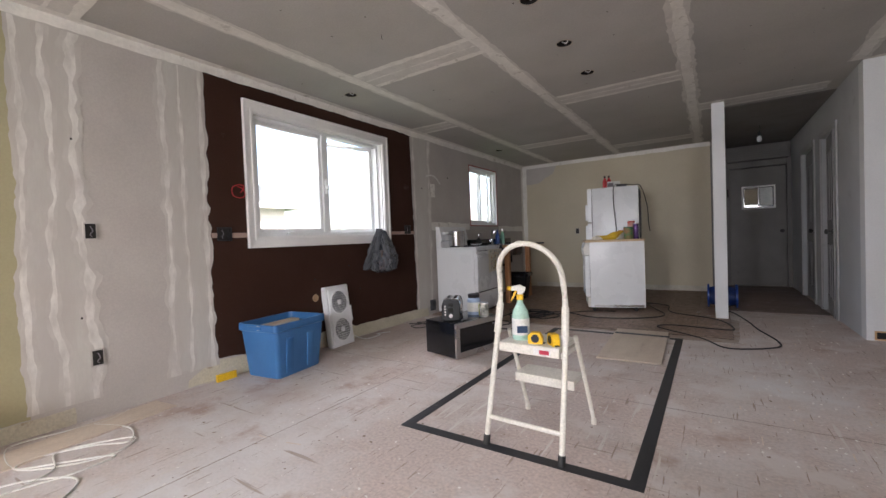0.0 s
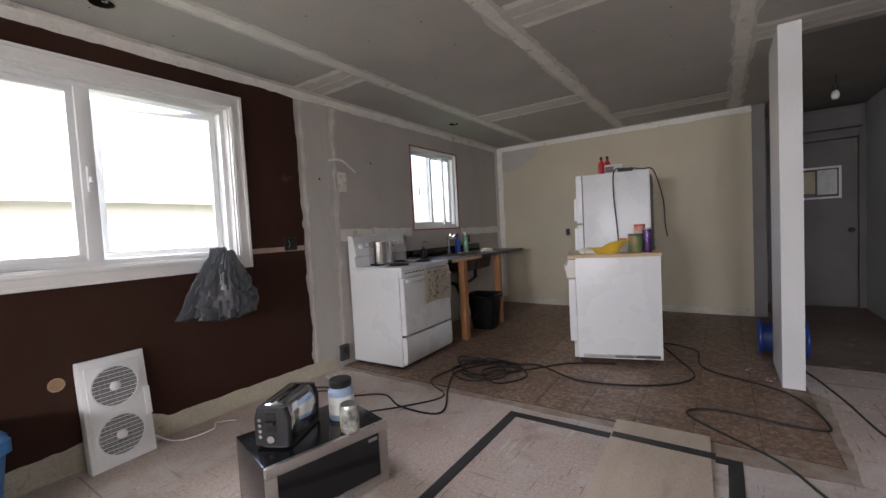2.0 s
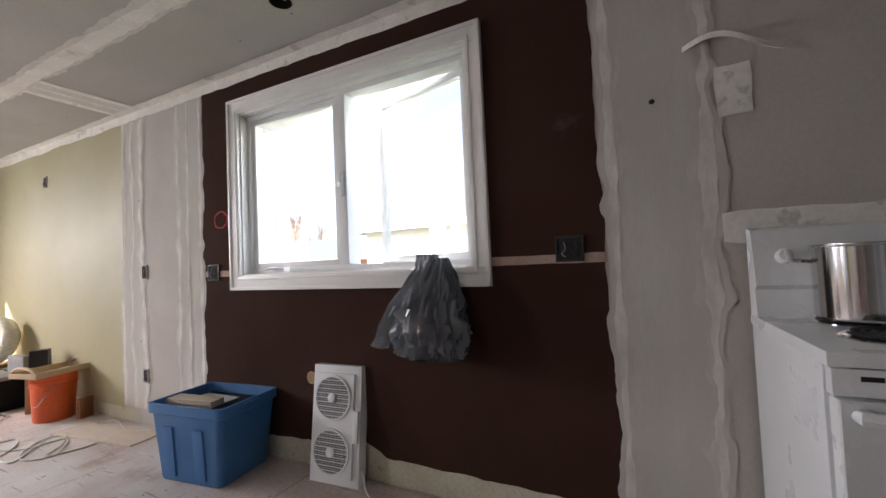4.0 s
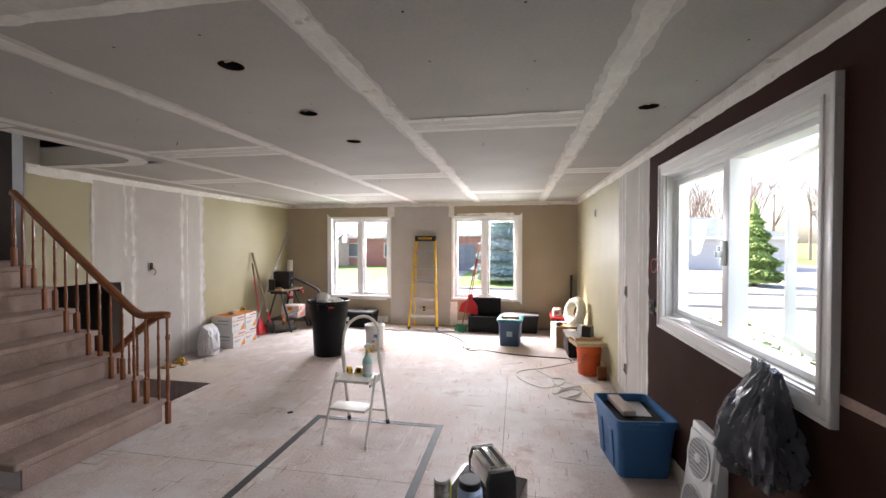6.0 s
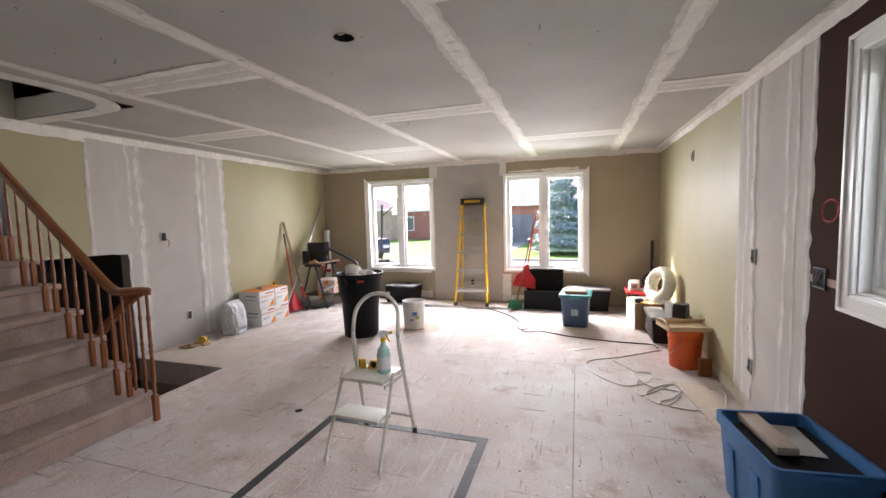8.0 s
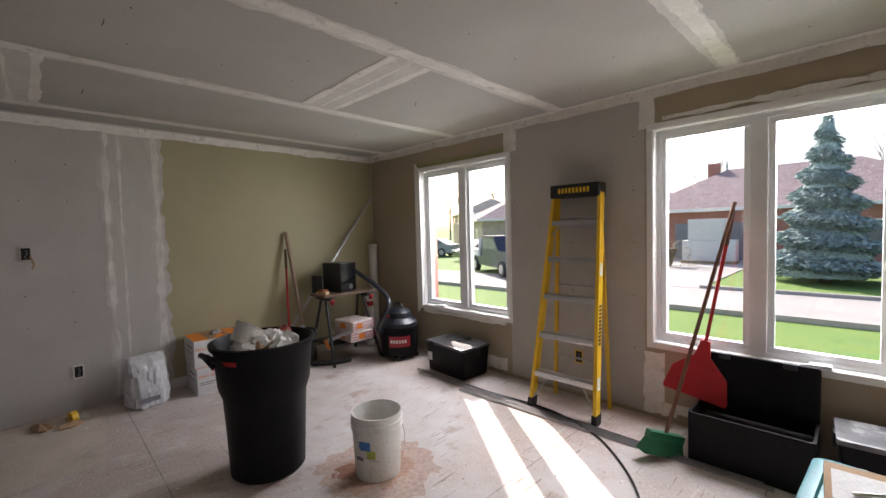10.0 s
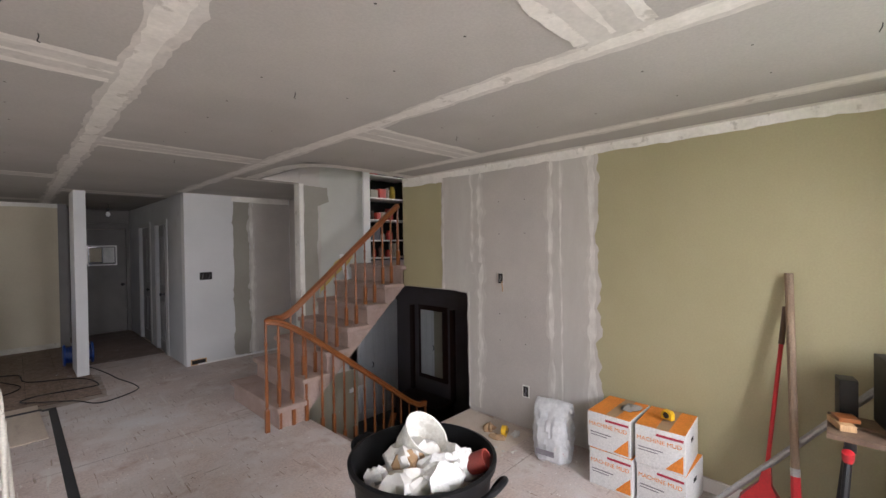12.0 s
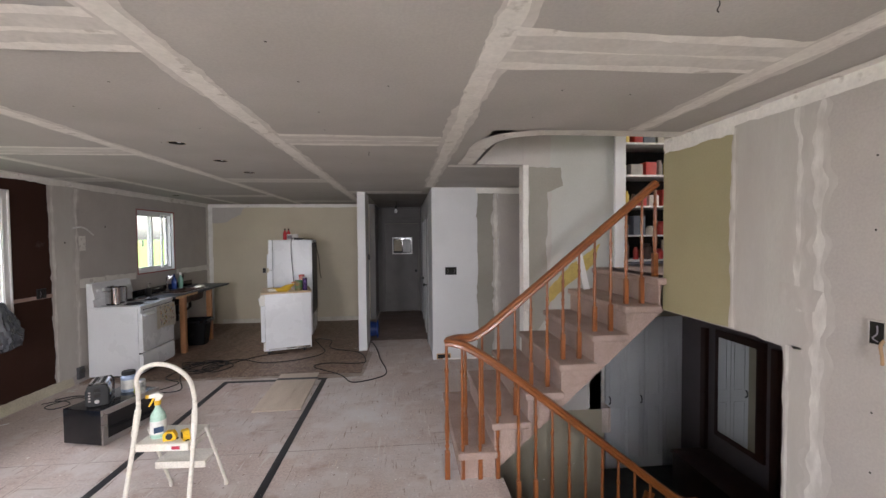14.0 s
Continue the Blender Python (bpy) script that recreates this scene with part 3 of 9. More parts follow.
structure("baseboard", box(-2.9, YK - 0.012, 0, 0.04, YK, 0.09, 0.003), surface("chipped baseboard", (0.60, 0.57, 0.49), (0.50, 0.46, 0.38), 6, 0.6, stain=(0.30, 0.22, 0.16), stain_scale=5, stain_at=0.64), "chipped pale baseboard")
structure("baseboard", box(1.30, 5.106, 0, XE, 5.12, 0.02, 0.002), M["trim"], "white strip at the wall's foot")

# front wall
finish("bare_drywall", wall_front, ragged([(-0.78, 0.03), (0.44, 0.03), (0.44, 2.38), (-0.78, 2.38)], 0.002, PF, 0.006, 0.05, 80), M["drywall"], "bare grey drywall")
for i, (x0, z0, x1, z1) in enumerate([(0.36, 2.16, 0.50, 2.38), (-0.86, 2.14, -0.74, 2.38), (-0.92, 0.03, -0.77, 0.50), (0.50, 0.04, 1.05, 0.17), (-1.3, 0.03, -0.9, 0.14), (0.5, 0.49, 1.7, 0.52), (-2.0, 2.175, -0.9, 2.21)]):
    finish("joint_compound", wall_front, rect(x0, z0, x1, z1, 0.004 + 0.0005 * i, PF, 0.015, 81 + i), MUD)
finish("joint_compound", wall_front, strip(XW + 0.01, 2.385, XE - 0.01, 2.385, 0.07, 0.008, PF, 0.009, 90), MUD)
finish("olive_strip", wall_front, rect(0.5, 2.178, 1.72, 2.20, 0.009, PF, 0.005, 91), surface("green masking strip", (0.36, 0.40, 0.16), None, 20, 0.7))
structure("baseboard", box(-2.98, YF, 0, -1.0, YF + 0.014, 0.07, 0.003, bm=box(1.1, YF, 0, XE - 0.02, YF + 0.014, 0.07, 0.003)), M["olive_dark"], "beige painted baseboard")

# kitchen, recess and stair walls
finish("bare_drywall", wall_kitchen, ragged([(-3.14, 2.02), (-2.78, 2.06), (-2.52, 2.2), (-2.42, 2.38), (-3.14, 2.38)], 0.002, PK, 0.02, 0.04, 100), M["drywall"])
finish("joint_compound", wall_kitchen, strip(-3.10, 0.1, -3.10, 2.37, 0.08, 0.004, PK, 0.008, 101), MUD)
finish("joint_compound", wall_kitchen, strip(XW + 0.01, 2.385, 0.05, 2.385, 0.07, 0.006, PK, 0.008, 102), MUD)
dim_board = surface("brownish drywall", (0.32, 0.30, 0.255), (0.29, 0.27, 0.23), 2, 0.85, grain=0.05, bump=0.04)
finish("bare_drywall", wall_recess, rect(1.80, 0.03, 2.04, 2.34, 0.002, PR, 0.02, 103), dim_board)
finish("bare_drywall", wall_recess, rect(2.10, 0.03, 2.67, 2.34, 0.0024, PR, 0.012, 110), M["drywall"])
for bm_, m_ in wander(2.07, 0.04, 2.34, 0.07, 0.0035, PR, 0.015, 104):
    finish("joint_compound", wall_recess, bm_, m_)
finish("joint_compound", wall_recess, strip(1.78, 2.375, 2.67, 2.375, 0.08, 0.005, PR, 0.010, 105), MUD)
finish("wall_paint", wall_stair, rect(2.20, 0.9, 2.84, 3.8, 0.002, PS, 0.025, 106), surface("pale grey green paint", (0.50, 0.50, 0.46), (0.46, 0.46, 0.42), 2, 0.6, grain=0.04, bump=0.04))
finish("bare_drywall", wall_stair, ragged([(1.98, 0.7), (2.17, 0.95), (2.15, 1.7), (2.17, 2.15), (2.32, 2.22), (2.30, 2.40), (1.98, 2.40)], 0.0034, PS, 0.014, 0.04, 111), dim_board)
finish("joint_compound", wall_stair, strip(1.955, 0.02, 1.955, 2.42, 0.05, 0.0035, PS, 0.004, 107), MUD)
finish("foam_edge", wall_stair, ragged([(2.17, 1.03), (2.36, 1.24), (2.62, 1.44), (2.70, 1.66), (2.52, 1.52), (2.30, 1.36), (2.17, 1.22)], 0.006, PS, 0.02, 0.03, 108), surface("yellow foam", (0.55, 0.42, 0.12), (0.45, 0.33, 0.1), 9, 0.9, bump=0.4), "rough yellow glue along the stair wall")
finish("corner_bead", wall_stair, box(1.925, 3.30, 0, 1.93, 3.43, ZC), MUD)

# ceiling joints
n = 200
for x, y0, y1 in [(-2.51, -2.38, 8.03), (-1.32, -2.38, 8.03), (-0.105, -2.38, 8.03), (1.12, -2.38, 5.10), (2.30, -2.38, 1.98)]:
    n += 1
    finish("joint_compound", ceiling, strip(x, y0, x, y1, 0.085, 0.003, PC, 0.014, n), MUD)
    finish("joint_compound", ceiling, strip(x + 0.01, y0, x, y1, 0.14, 0.0018, PC, 0.02, n + 30), THIN)
for x0, x1, y in [(-2.46, -1.34, 2.83), (-2.46, -1.34, 6.33), (-2.46, -1.34, -0.80), (-1.26, -0.14, 4.47), (-1.26, -0.14, 0.87), (-0.06, 1.06, 2.36), (-0.06, 1.06, -0.80), (1.14, 2.26, 0.90), (-0.06, 1.06, 5.75), (-3.12, -2.54, 0.9), (-3.12, -2.54, 4.45), (-1.26, -0.14, 7.35)]:
    n += 1
    finish("joint_compound", ceiling, strip(x0, y, x1, y, 0.27, 0.0024, PC, 0.014, n + 60), THIN)
    for k, s in enumerate((-0.135, 0.135, 0.0)):
        finish("joint_compound", ceiling, strip(x0 + 0.02, y + s, x1 - 0.02, y + s * 0.9, 0.055 if s else 0.022, 0.0034, PC, 0.013, n + 90 + 17 * k), MUD)
for x0, y0, x1, y1 in [(XW, YF + 0.035, XE, YF + 0.035), (XW, YK - 0.03, 0.05, YK - 0.03), (XW + 0.035, YF, XW + 0.035, YK), (XE - 0.035, YF, XE - 0.035, 2.1), (1.16, 5.09, XE, 5.09)]:
    n += 1
    finish("joint_compound", ceiling, strip(x0, y0, x1, y1, 0.07, 0.0042, PC, 0.008, n + 150), MUD)


def bead_round_stair():
    """The plaster bead that follows the edge of the stair opening."""
    line = [(1.36, 3.28), (1.36, 2.85), (1.36, 2.45), (1.42, 2.24), (1.55, 2.11), (1.75, 2.06), (2.1, 2.05), (2.65, 2.06)]
    pts = spline([(*p, 0) for p in line], 6)
    outer, inner = [], []
    for i, p in enumerate(pts):
        d = (pts[min(i + 1, len(pts) - 1)] - pts[max(i - 1, 0)]).normalized()
        s = Vector((-d.y, d.x, 0)) * 0.07
        outer.append(p + s), inner.append(p - s)
    return ragged(outer + inner[::-1], 0.0046, PC, 0.008, 0.06, 371)


finish("joint_compound", ceiling, bead_round_stair(), MUD)
finish("joint_compound", ceiling, strip(1.2, 3.36, 1.92, 3.36, 0.12, 0.0038, PC, 0.01, 372), MUD)


def specks(points, r, plane, lift):
    bm = bmesh.new()
    axis, place, sign = plane
    for a, b in points:
        v = place + sign * lift
        cs = [(r * math.cos(k * 1.2566), r * math.sin(k * 1.2566)) for k in range(5)]
        bm.faces.new([bm.verts.new({"x": (v, a + c, b + s), "y": (a + c, v, b + s), "z": (a + c, b + s, v)}[axis]) for c, s in cs])
    return bm


rnd = random.Random(4)
finish("screw_heads", ceiling, specks([(x + rnd.uniform(-0.03, 0.03), y + rnd.uniform(-0.05, 0.05)) for x in (-2.9, -2.1, -1.7, -0.9, -0.5, 0.3, 0.7, 1.5, 1.9) for y in [-2.0 + 0.41 * k for k in range(24)] if (x < 1 or y < 1.9) and rnd.random() < 0.75], 0.006, PC, 0.002), M["dark_hole"])
finish("screw_heads", wall_front, specks([(x, z) for x in (-0.7, -0.2, 0.38) for z in (0.5, 0.9, 1.3, 1.7, 2.1)], 0.005, PF, 0.0035), M["dark_hole"])
finish("screw_heads", wall_east, specks([(y, z) for y in (0.62, 0.9) for z in (0.75, 1.0, 1.75, 2.05)], 0.005, PE, 0.003), M["dark_hole"])
finish("nail_holes", wall_west, specks([(3.35, 0.52), (2.75, 0.68), (3.2, 0.78), (3.9, 1.22), (4.55, 1.7), (5.2, 1.9), (6.0, 0.95)], 0.012, PW, 0.006), M["dark_hole"])


def lamp_hole(x, y):
    """An empty round lamp hole with a dark can above and a loose wire end."""
    ob = thing("lamp_hole", pose(x, y, ZC), "dark round lamp hole cut in the ceiling board", "lamp hole", "lamp holes in the ceiling")
    part("can", lathe([(0.054, 0.0), (0.054, 0.12), (0.05, 0.13)], 20, cap0=False), M["dark_hole"], ob)
    part("rim", lathe([(0.054, -0.002), (0.062, -0.002), (0.062, 0.0), (0.056, 0.001)], 20, cap0=False, cap1=False), surface("torn paper edge", (0.5, 0.44, 0.36), None, 30, 0.9), ob)
    part("wire", tube([(0.02, 0.01, 0.1), (0.03, 0.0, 0.03), (0.01, 0.02, 0.008), (-0.02, 0.01, 0.02)], 0.004, 6), M["vinyl"], ob)
    return ob


for x, y in CANS:
    lamp_hole(x, y)


def wire_end(x, y):
    ob = thing("ceiling_wire", pose(x, y, ZC), "short dark wire end hanging from the ceiling", "wire", "loose ceiling wires")
    part("wire", tube([(0, 0, 0.01), (0.004, 0, -0.01), (0.0, 0.005, -0.024), (0.008, 0.008, -0.028)], 0.0018, 5), M["black"], ob)


for x, y in [(-1.8, 2.3), (0.5, 0.55), (1.7, 0.55), (-0.4, 0.65), (0.5, -1.3), (-1.8, -1.3), (0.5, 2.75), (1.65, -1.5)]:
    wire_end(x, y)


# ---- windows ----
def rail_frame(u0, z0, u1, z1, w, d0, d1, bevel=0.004):
    """A rectangular frame in the local plane of a window: u across, d outward."""
    bm = bmesh.new()
    for a in ((u0, z0, u1, z0 + w), (u0, z1 - w, u1, z1), (u0, z0 + w, u0 + w, z1 - w), (u1 - w, z0 + w, u1, z1 - w)):
        box(a[0], d0, a[1], a[2], d1, a[3], bevel, bm)
    return bm


def pane(name, u0, z0, u1, z1, d, parent):
    ob = part(name, box(u0, d, z0, u1, d + 0.006, z1), M["glass"], parent, smooth=False)
    ob.visible_shadow = False
    return ob


def crank(u, z, parent):
    bm = box(u - 0.05, -0.03, z, u + 0.05, 0.02, z + 0.022, 0.006)
    tube([(u, -0.03, z + 0.015), (u - 0.04, -0.05, z + 0.02), (u - 0.085, -0.045, z + 0.012)], 0.007, 8, bm)
    return part("crank", bm, M["vinyl"], parent, "white folding crank handle")


def west_window():
    ob = new("window_1")
    ob.matrix_world = pose(XW, 2.98, 0, 0, 0, 90)
    tagged(ob, "white two-light window with one casement standing open", "window", "", "structure")
    u0, u1, z0, z1 = -0.89, 0.89, 1.005, 2.235
    for name, pts in (("casing", ((u0, z0, u1, z0 + 0.09),)), ("casing", ((u0, z1 - 0.09, u1, z1),)), ("casing", ((u0, z0 + 0.09, u0 + 0.09, z1 - 0.09),)), ("casing", ((u1 - 0.09, z0 + 0.09, u1, z1 - 0.09),))):
        a = pts[0]
        bm = box(a[0], -0.022, a[1], a[2], 0.0, a[3], 0.005)
        wide = a[2] - a[0] > a[3] - a[1]
        for k, h in ((0.0, 0.032), (0.06, 0.028)):
            inner = k + 0.02
            if wide:
                lo = a[1] + (k if a[1] < 1.5 else 0.09 - inner)
                box(a[0] + k, -h, lo, a[2] - k, -0.02, lo + 0.02, 0.006, bm)
            else:
                lo = a[0] + (k if a[0] < 0 else 0.09 - inner)
                box(lo, -h, a[1] - 0.088 + k, lo + 0.02, -0.02, a[3] + 0.088 - k, 0.006, bm)
        part(name, bm, M["trim"], ob)
    part("liner", rail_frame(-0.803, 1.092, 0.803, 2.148, 0.012, 0.0, 0.14, 0), M["trim"], ob)
    part("window_frame", rail_frame(-0.79, 1.105, 0.79, 2.135, 0.03, 0.045, 0.14), M["vinyl"], ob)
    part("mullion", box(-0.035, 0.04, 1.135, 0.035, 0.14, 2.105, 0.005), M["vinyl"], ob)
    part("fixed_sash", rail_frame(-0.76, 1.135, -0.035, 2.105, 0.035, 0.06, 0.105), M["vinyl"], ob)
    pane("pane", -0.725, 1.17, -0.07, 2.07, 0.08, ob)
    crank(-0.45, 1.115, ob)
    part("latch", box(-0.012, 0.02, 1.52, 0.012, 0.045, 1.66, 0.006, bm=box(-0.008, -0.01, 1.57, 0.008, 0.025, 1.60, 0.004)), M["vinyl"], ob, "white latch lever")
    hinge = Matrix.Translation((0.76, 0.13, 0)) @ pose(0, 0, 0, 0, 0, -SASH_OPEN) @ Matrix.Translation((-0.76, -0.11, 0))
    sash = part("open_sash", moved(rail_frame(0.08, 1.135, 0.76, 2.105, 0.038, 0.09, 0.13), hinge), M["vinyl"], ob, "casement sash swung outward")
    glass_bm = moved(box(0.115, 0.105, 1.17, 0.725, 0.111, 2.07), hinge)
    g = part("pane", glass_bm, M["glass"], sash, smooth=False)
    g.visible_shadow = False
    return ob


SASH_OPEN = 14
west_window()


def kitchen_window():
    ob = new("window_2")
    ob.matrix_world = pose(XW, 6.335, 0, 0, 0, 90)
    tagged(ob, "small white sliding kitchen window edged with red tape", "window", "", "structure")
    part("liner", rail_frame(-0.483, 1.222, 0.483, 2.168, 0.014, 0.0, 0.14, 0), M["vinyl"], ob)
    part("window_frame", rail_frame(-0.469, 1.236, 0.469, 2.154, 0.032, 0.03, 0.12), M["vinyl"], ob)
    part("sliding_sash", rail_frame(-0.437, 1.268, -0.02, 2.122, 0.036, 0.045, 0.075), M["vinyl"], ob)
    part("sliding_sash", rail_frame(-0.06, 1.268, 0.437, 2.122, 0.036, 0.08, 0.11), M["vinyl"], ob)
    part("screen_rail", box(0.22, 0.045, 1.268, 0.25, 0.07, 2.122, 0.003), M["vinyl"], ob)
    pane("pane", -0.40, 1.304, -0.056, 2.086, 0.058, ob)
    pane("pane", -0.024, 1.304, 0.40, 2.086, 0.094, ob)
    part("red_tape", rail_frame(-0.497, 1.208, 0.497, 2.182, 0.014, -0.005, -0.001, 0), surface("red tape", (0.35, 0.03, 0.03), (0.25, 0.02, 0.02), 9, 0.6), ob, "dull red tape round the frame")
    part("latch", box(-0.30, 0.03, 1.62, -0.285, 0.045, 1.72, 0.003), M["vinyl"], ob)


kitchen_window()


def front_window(name, x, flare, group=""):
    """A two-light casement window; flare is the side (-1 or 1, towards x) that has a splayed casing."""
    ob = new(name)
    ob.matrix_world = pose(x, YF, 0, 0, 0, 180)
    tagged(ob, "white two-light front window with bare plaster edges", "window", "", "structure")
    part("liner", rail_frame(-0.618, 0.562, 0.618, 2.128, 0.012, 0.0, 0.14, 0), M["trim"], ob)
    part("casing", rail_frame(-0.655, 0.525, 0.655, 2.165, 0.045, -0.012, 0.0, 0.003), M["trim"], ob)
    s = -flare
    part("casing", prism([(s * 0.61, 0.57), (s * 0.70, 0.47), (s * 0.70, 2.22), (s * 0.61, 2.12)], "y", -0.03, -0.013), M["trim"], ob, "splayed white side casing")
    part("window_frame", rail_frame(-0.606, 0.574, 0.606, 2.116, 0.03, 0.05, 0.14), M["vinyl"], ob)
    part("mullion", box(-0.045, 0.03, 0.604, 0.045, 0.14, 2.086, 0.005), M["vinyl"], ob)
    for a, b in ((-0.576, -0.045), (0.045, 0.576)):
        part("sash", rail_frame(a, 0.604, b, 2.086, 0.036, 0.055, 0.11), M["vinyl"], ob)
        pane("pane", a + 0.036, 0.64, b - 0.036, 2.05, 0.08, ob)
    crank(s * 0.30, 0.575, ob)


front_window("window_3", -1.45, -1)
front_window("window_4", 1.08, 1)


# ---- stairs ----
RISE, RUN = 0.2025, 0.2465
NOSE = [1.145 + RUN * k for k in range(7)]


def up_stairs():
    ob = new("stairs_up")
    tagged(ob, "pink carpeted stair flight to the upper floor", "stairs", "", "structure")
    poly = [(1.165, 0.0)]
    for k in range(7):
        poly += [(NOSE[k] + 0.02, RISE * (k + 1) - 0.03)]
        poly += [((NOSE[k + 1] if k < 6 else 2.80) + 0.02, RISE * (k + 1) - 0.03)]
    poly += [(2.82, UP - 0.03), (2.82, 1.23), (2.70, 1.19), (1.43, 0.06), (1.43, 0.0)]
    part("flight", prism(poly, "y", 2.27, 3.295), M["carpet"], ob, "carpeted flight with a straight soffit", smooth=False)
    for k in range(7):
        x, z = NOSE[k], RISE * (k + 1)
        y1 = 3.40 if k < 3 else 3.296
        last = k == 6
        part("tread", box(x - 0.012, 2.225, z - 0.05, x + (RUN + 0.03 if not last else 0.2), y1, z, 0.02, seg=3), M["carpet"], ob)
        part("riser", box(x + 0.012, 2.255, z - RISE + 0.001, x + 0.03, y1 - 0.06, z - 0.045, 0.004), M["carpet"], ob)
    side = [(1.17, 0.0)]
    for k in range(3):
        side += [(NOSE[k] + 0.025, RISE * (k + 1) - 0.045), (NOSE[k + 1] + 0.025, RISE * (k + 1) - 0.045)]
    side += [(1.928, 0.60), (1.928, 0.0)]
    part("side_board", prism(side, "y", 3.297, 3.335), M["white_wall"], ob, "white painted side board", smooth=False)
    return ob


up_stairs()


def down_stairs():
    ob = new("stairs_down")
    tagged(ob, "carpeted stair flight down to the entry", "stairs", "", "structure")
    poly = [(1.44, -0.03)]
    for k in range(7):
        poly += [(1.46 + RUN * k, -RISE * k - 0.03), (1.46 + RUN * k, -RISE * (k + 1) - 0.03)]
    poly += [(1.46 + RUN * 6, DOWN), (2.6, DOWN), (1.44, -0.5)]
    part("flight", prism(poly, "y", 1.285, 2.24), M["carpet"], ob, smooth=False)
    for k in range(6):
        z = -RISE * (k + 1)
        part("tread", box(1.47 + RUN * k, 1.285, z - 0.045, 1.745 + RUN * k, 2.255, z, 0.018, seg=3), M["carpet"], ob)
    part("edge_board", box(1.36, 1.29, -0.20, 1.465, 2.25, 0.003, 0.003), M["floor"], ob)
    return ob


down_stairs()


def baluster(h, wide=0.030):
    """A turned oak baluster: square foot, beads, tapered shaft."""
    foot = min(0.20, h * 0.27)
    bm = box(-wide / 2, -wide / 2, 0, wide / 2, wide / 2, foot, 0.003)
    r = wide / 2
    s = h - foot
    prof = [(r * 0.9, 0), (r * 0.55, 0.02), (r * 0.95, 0.05), (r * 0.6, 0.075), (r * 0.8, 0.12), (r * 1.0, 0.22), (r * 0.62, 0.42), (r * 0.9, 0.445), (r * 0.6, 0.47), (r * 0.95, 0.50),
            (r * 0.6, 0.53), (r * 0.75, 0.60), (r * 0.66, 0.74), (r * 0.95, 0.77), (r * 0.6, 0.80), (r * 0.62, 1.0)]
    return lathe([(a, foot + b * s) for a, b in prof], 8, bm)


RAIL = [(-0.030, -0.016), (-0.020, -0.026), (0.020, -0.026), (0.030, -0.016), (0.026, 0.0), (0.033, 0.012), (0.026, 0.026), (0.0, 0.033), (-0.026, 0.026), (-0.033, 0.012), (-0.026, 0.0)]


def balustrade():
    ob = thing("stair_railing", pose(0, 0, 0), "turned oak stair railing with handrails up and down", "railing")
    part("handrail", tube([(1.075, 2.262, 0.985), (1.10, 2.30, 0.992), (1.16, 2.345, 0.995), (1.26, 2.363, 0.995), (1.36, 2.365, 1.045), (1.50, 2.365, 1.155), (2.0, 2.365, 1.565), (2.68, 2.365, 2.125)], 0, smooth=6, section=RAIL), M["wood_rail"], ob, "curved varnished oak handrail")
    part("handrail", tube([(1.06, 2.285, 0.985), (1.12, 2.272, 0.982), (1.22, 2.26, 0.945), (1.45, 2.24, 0.80), (2.0, 2.215, 0.375), (2.62, 2.20, -0.115), (2.74, 2.20, -0.20), (2.83, 2.20, -0.245), (2.93, 2.20, -0.25)], 0, smooth=6, section=RAIL), M["wood_rail"], ob, "oak handrail going down")

    def up_z(x):
        return 1.155 + 0.823 * (x - 1.50) if x > 1.38 else 1.0 + max(0, x - 1.26) * 0.5

    def down_z(x):
        return 0.80 - 0.785 * (x - 1.45) if x > 1.3 else 0.985 - 0.36 * max(0, x - 1.12)

    cache = {}

    def stand(x, y, z, top, wide=0.030):
        h = round(top - z - 0.02, 2)
        if (h, wide) not in cache:
            first = part("baluster", baluster(h, wide), M["wood_rail"], ob)
            first.location = (x, y, z)
            cache[(h, wide)] = first.data
        else:
            shared("baluster", cache[(h, wide)], ob, Matrix.Translation((x, y, z)))

    for k in range(6):
        for dx in (0.0675, 0.1925):
            x = NOSE[k] + dx
            stand(x, 2.365, RISE * (k + 1), up_z(x))
    stand(2.675, 2.365, RISE * 7, up_z(2.64), 0.036)
    stand(1.066, 2.285, 0.0, 0.985, 0.036)
    for x, y in ((1.175, 2.27), (1.30, 2.26), (1.425, 2.25)):
        stand(x, y, 0.0, down_z(x))
    for k in range(6):
        for dx in (0.10, 0.225):
            x = 1.465 + RUN * k + dx
            if x < 2.88:
                stand(x, 2.205, -RISE * (k + 1), down_z(x))
    stand(2.93, 2.20, DOWN, -0.25, 0.05)
    return ob


balustrade()


# ---- hall ----
def plain_door(name, m, w, h, label, panels=True, handle_u=0.06, knob=None, parts=()):
    ob = new(name)
    ob.matrix_world = m
    tagged(ob, label, "door", "", "structure")
    # Leaf and panels take the paints that hold the hall's shade.
    part("door_leaf", box(0, 0, 0.008, w, 0.036, h, 0.003), M["door_grey"] if panels else M["hall_shaded"], ob)
    if panels:
        for z0, z1 in ((0.18, 0.80), (1.05, h - 0.18)):
            for a, b in ((0.10, w / 2 - 0.04), (w / 2 + 0.04, w - 0.10)):
                part("door_panel", rail_frame(a, z0, b, z1, 0.02, -0.008, 0.0, 0.003), M["door_grey"], ob)
    part("door_handle", lathe([(0.012, 0), (0.012, 0.03), (0.026, 0.04), (0.028, 0.055), (0.018, 0.066)], 14, bm=lathe([(0.03, 0), (0.03, 0.006)], 14)) if knob is None else knob, M["black"], ob, "dark round knob").matrix_local = Matrix.Translation((handle_u, 0.0, 0.94)) @ pose(0, 0, 0, 90)
    return ob


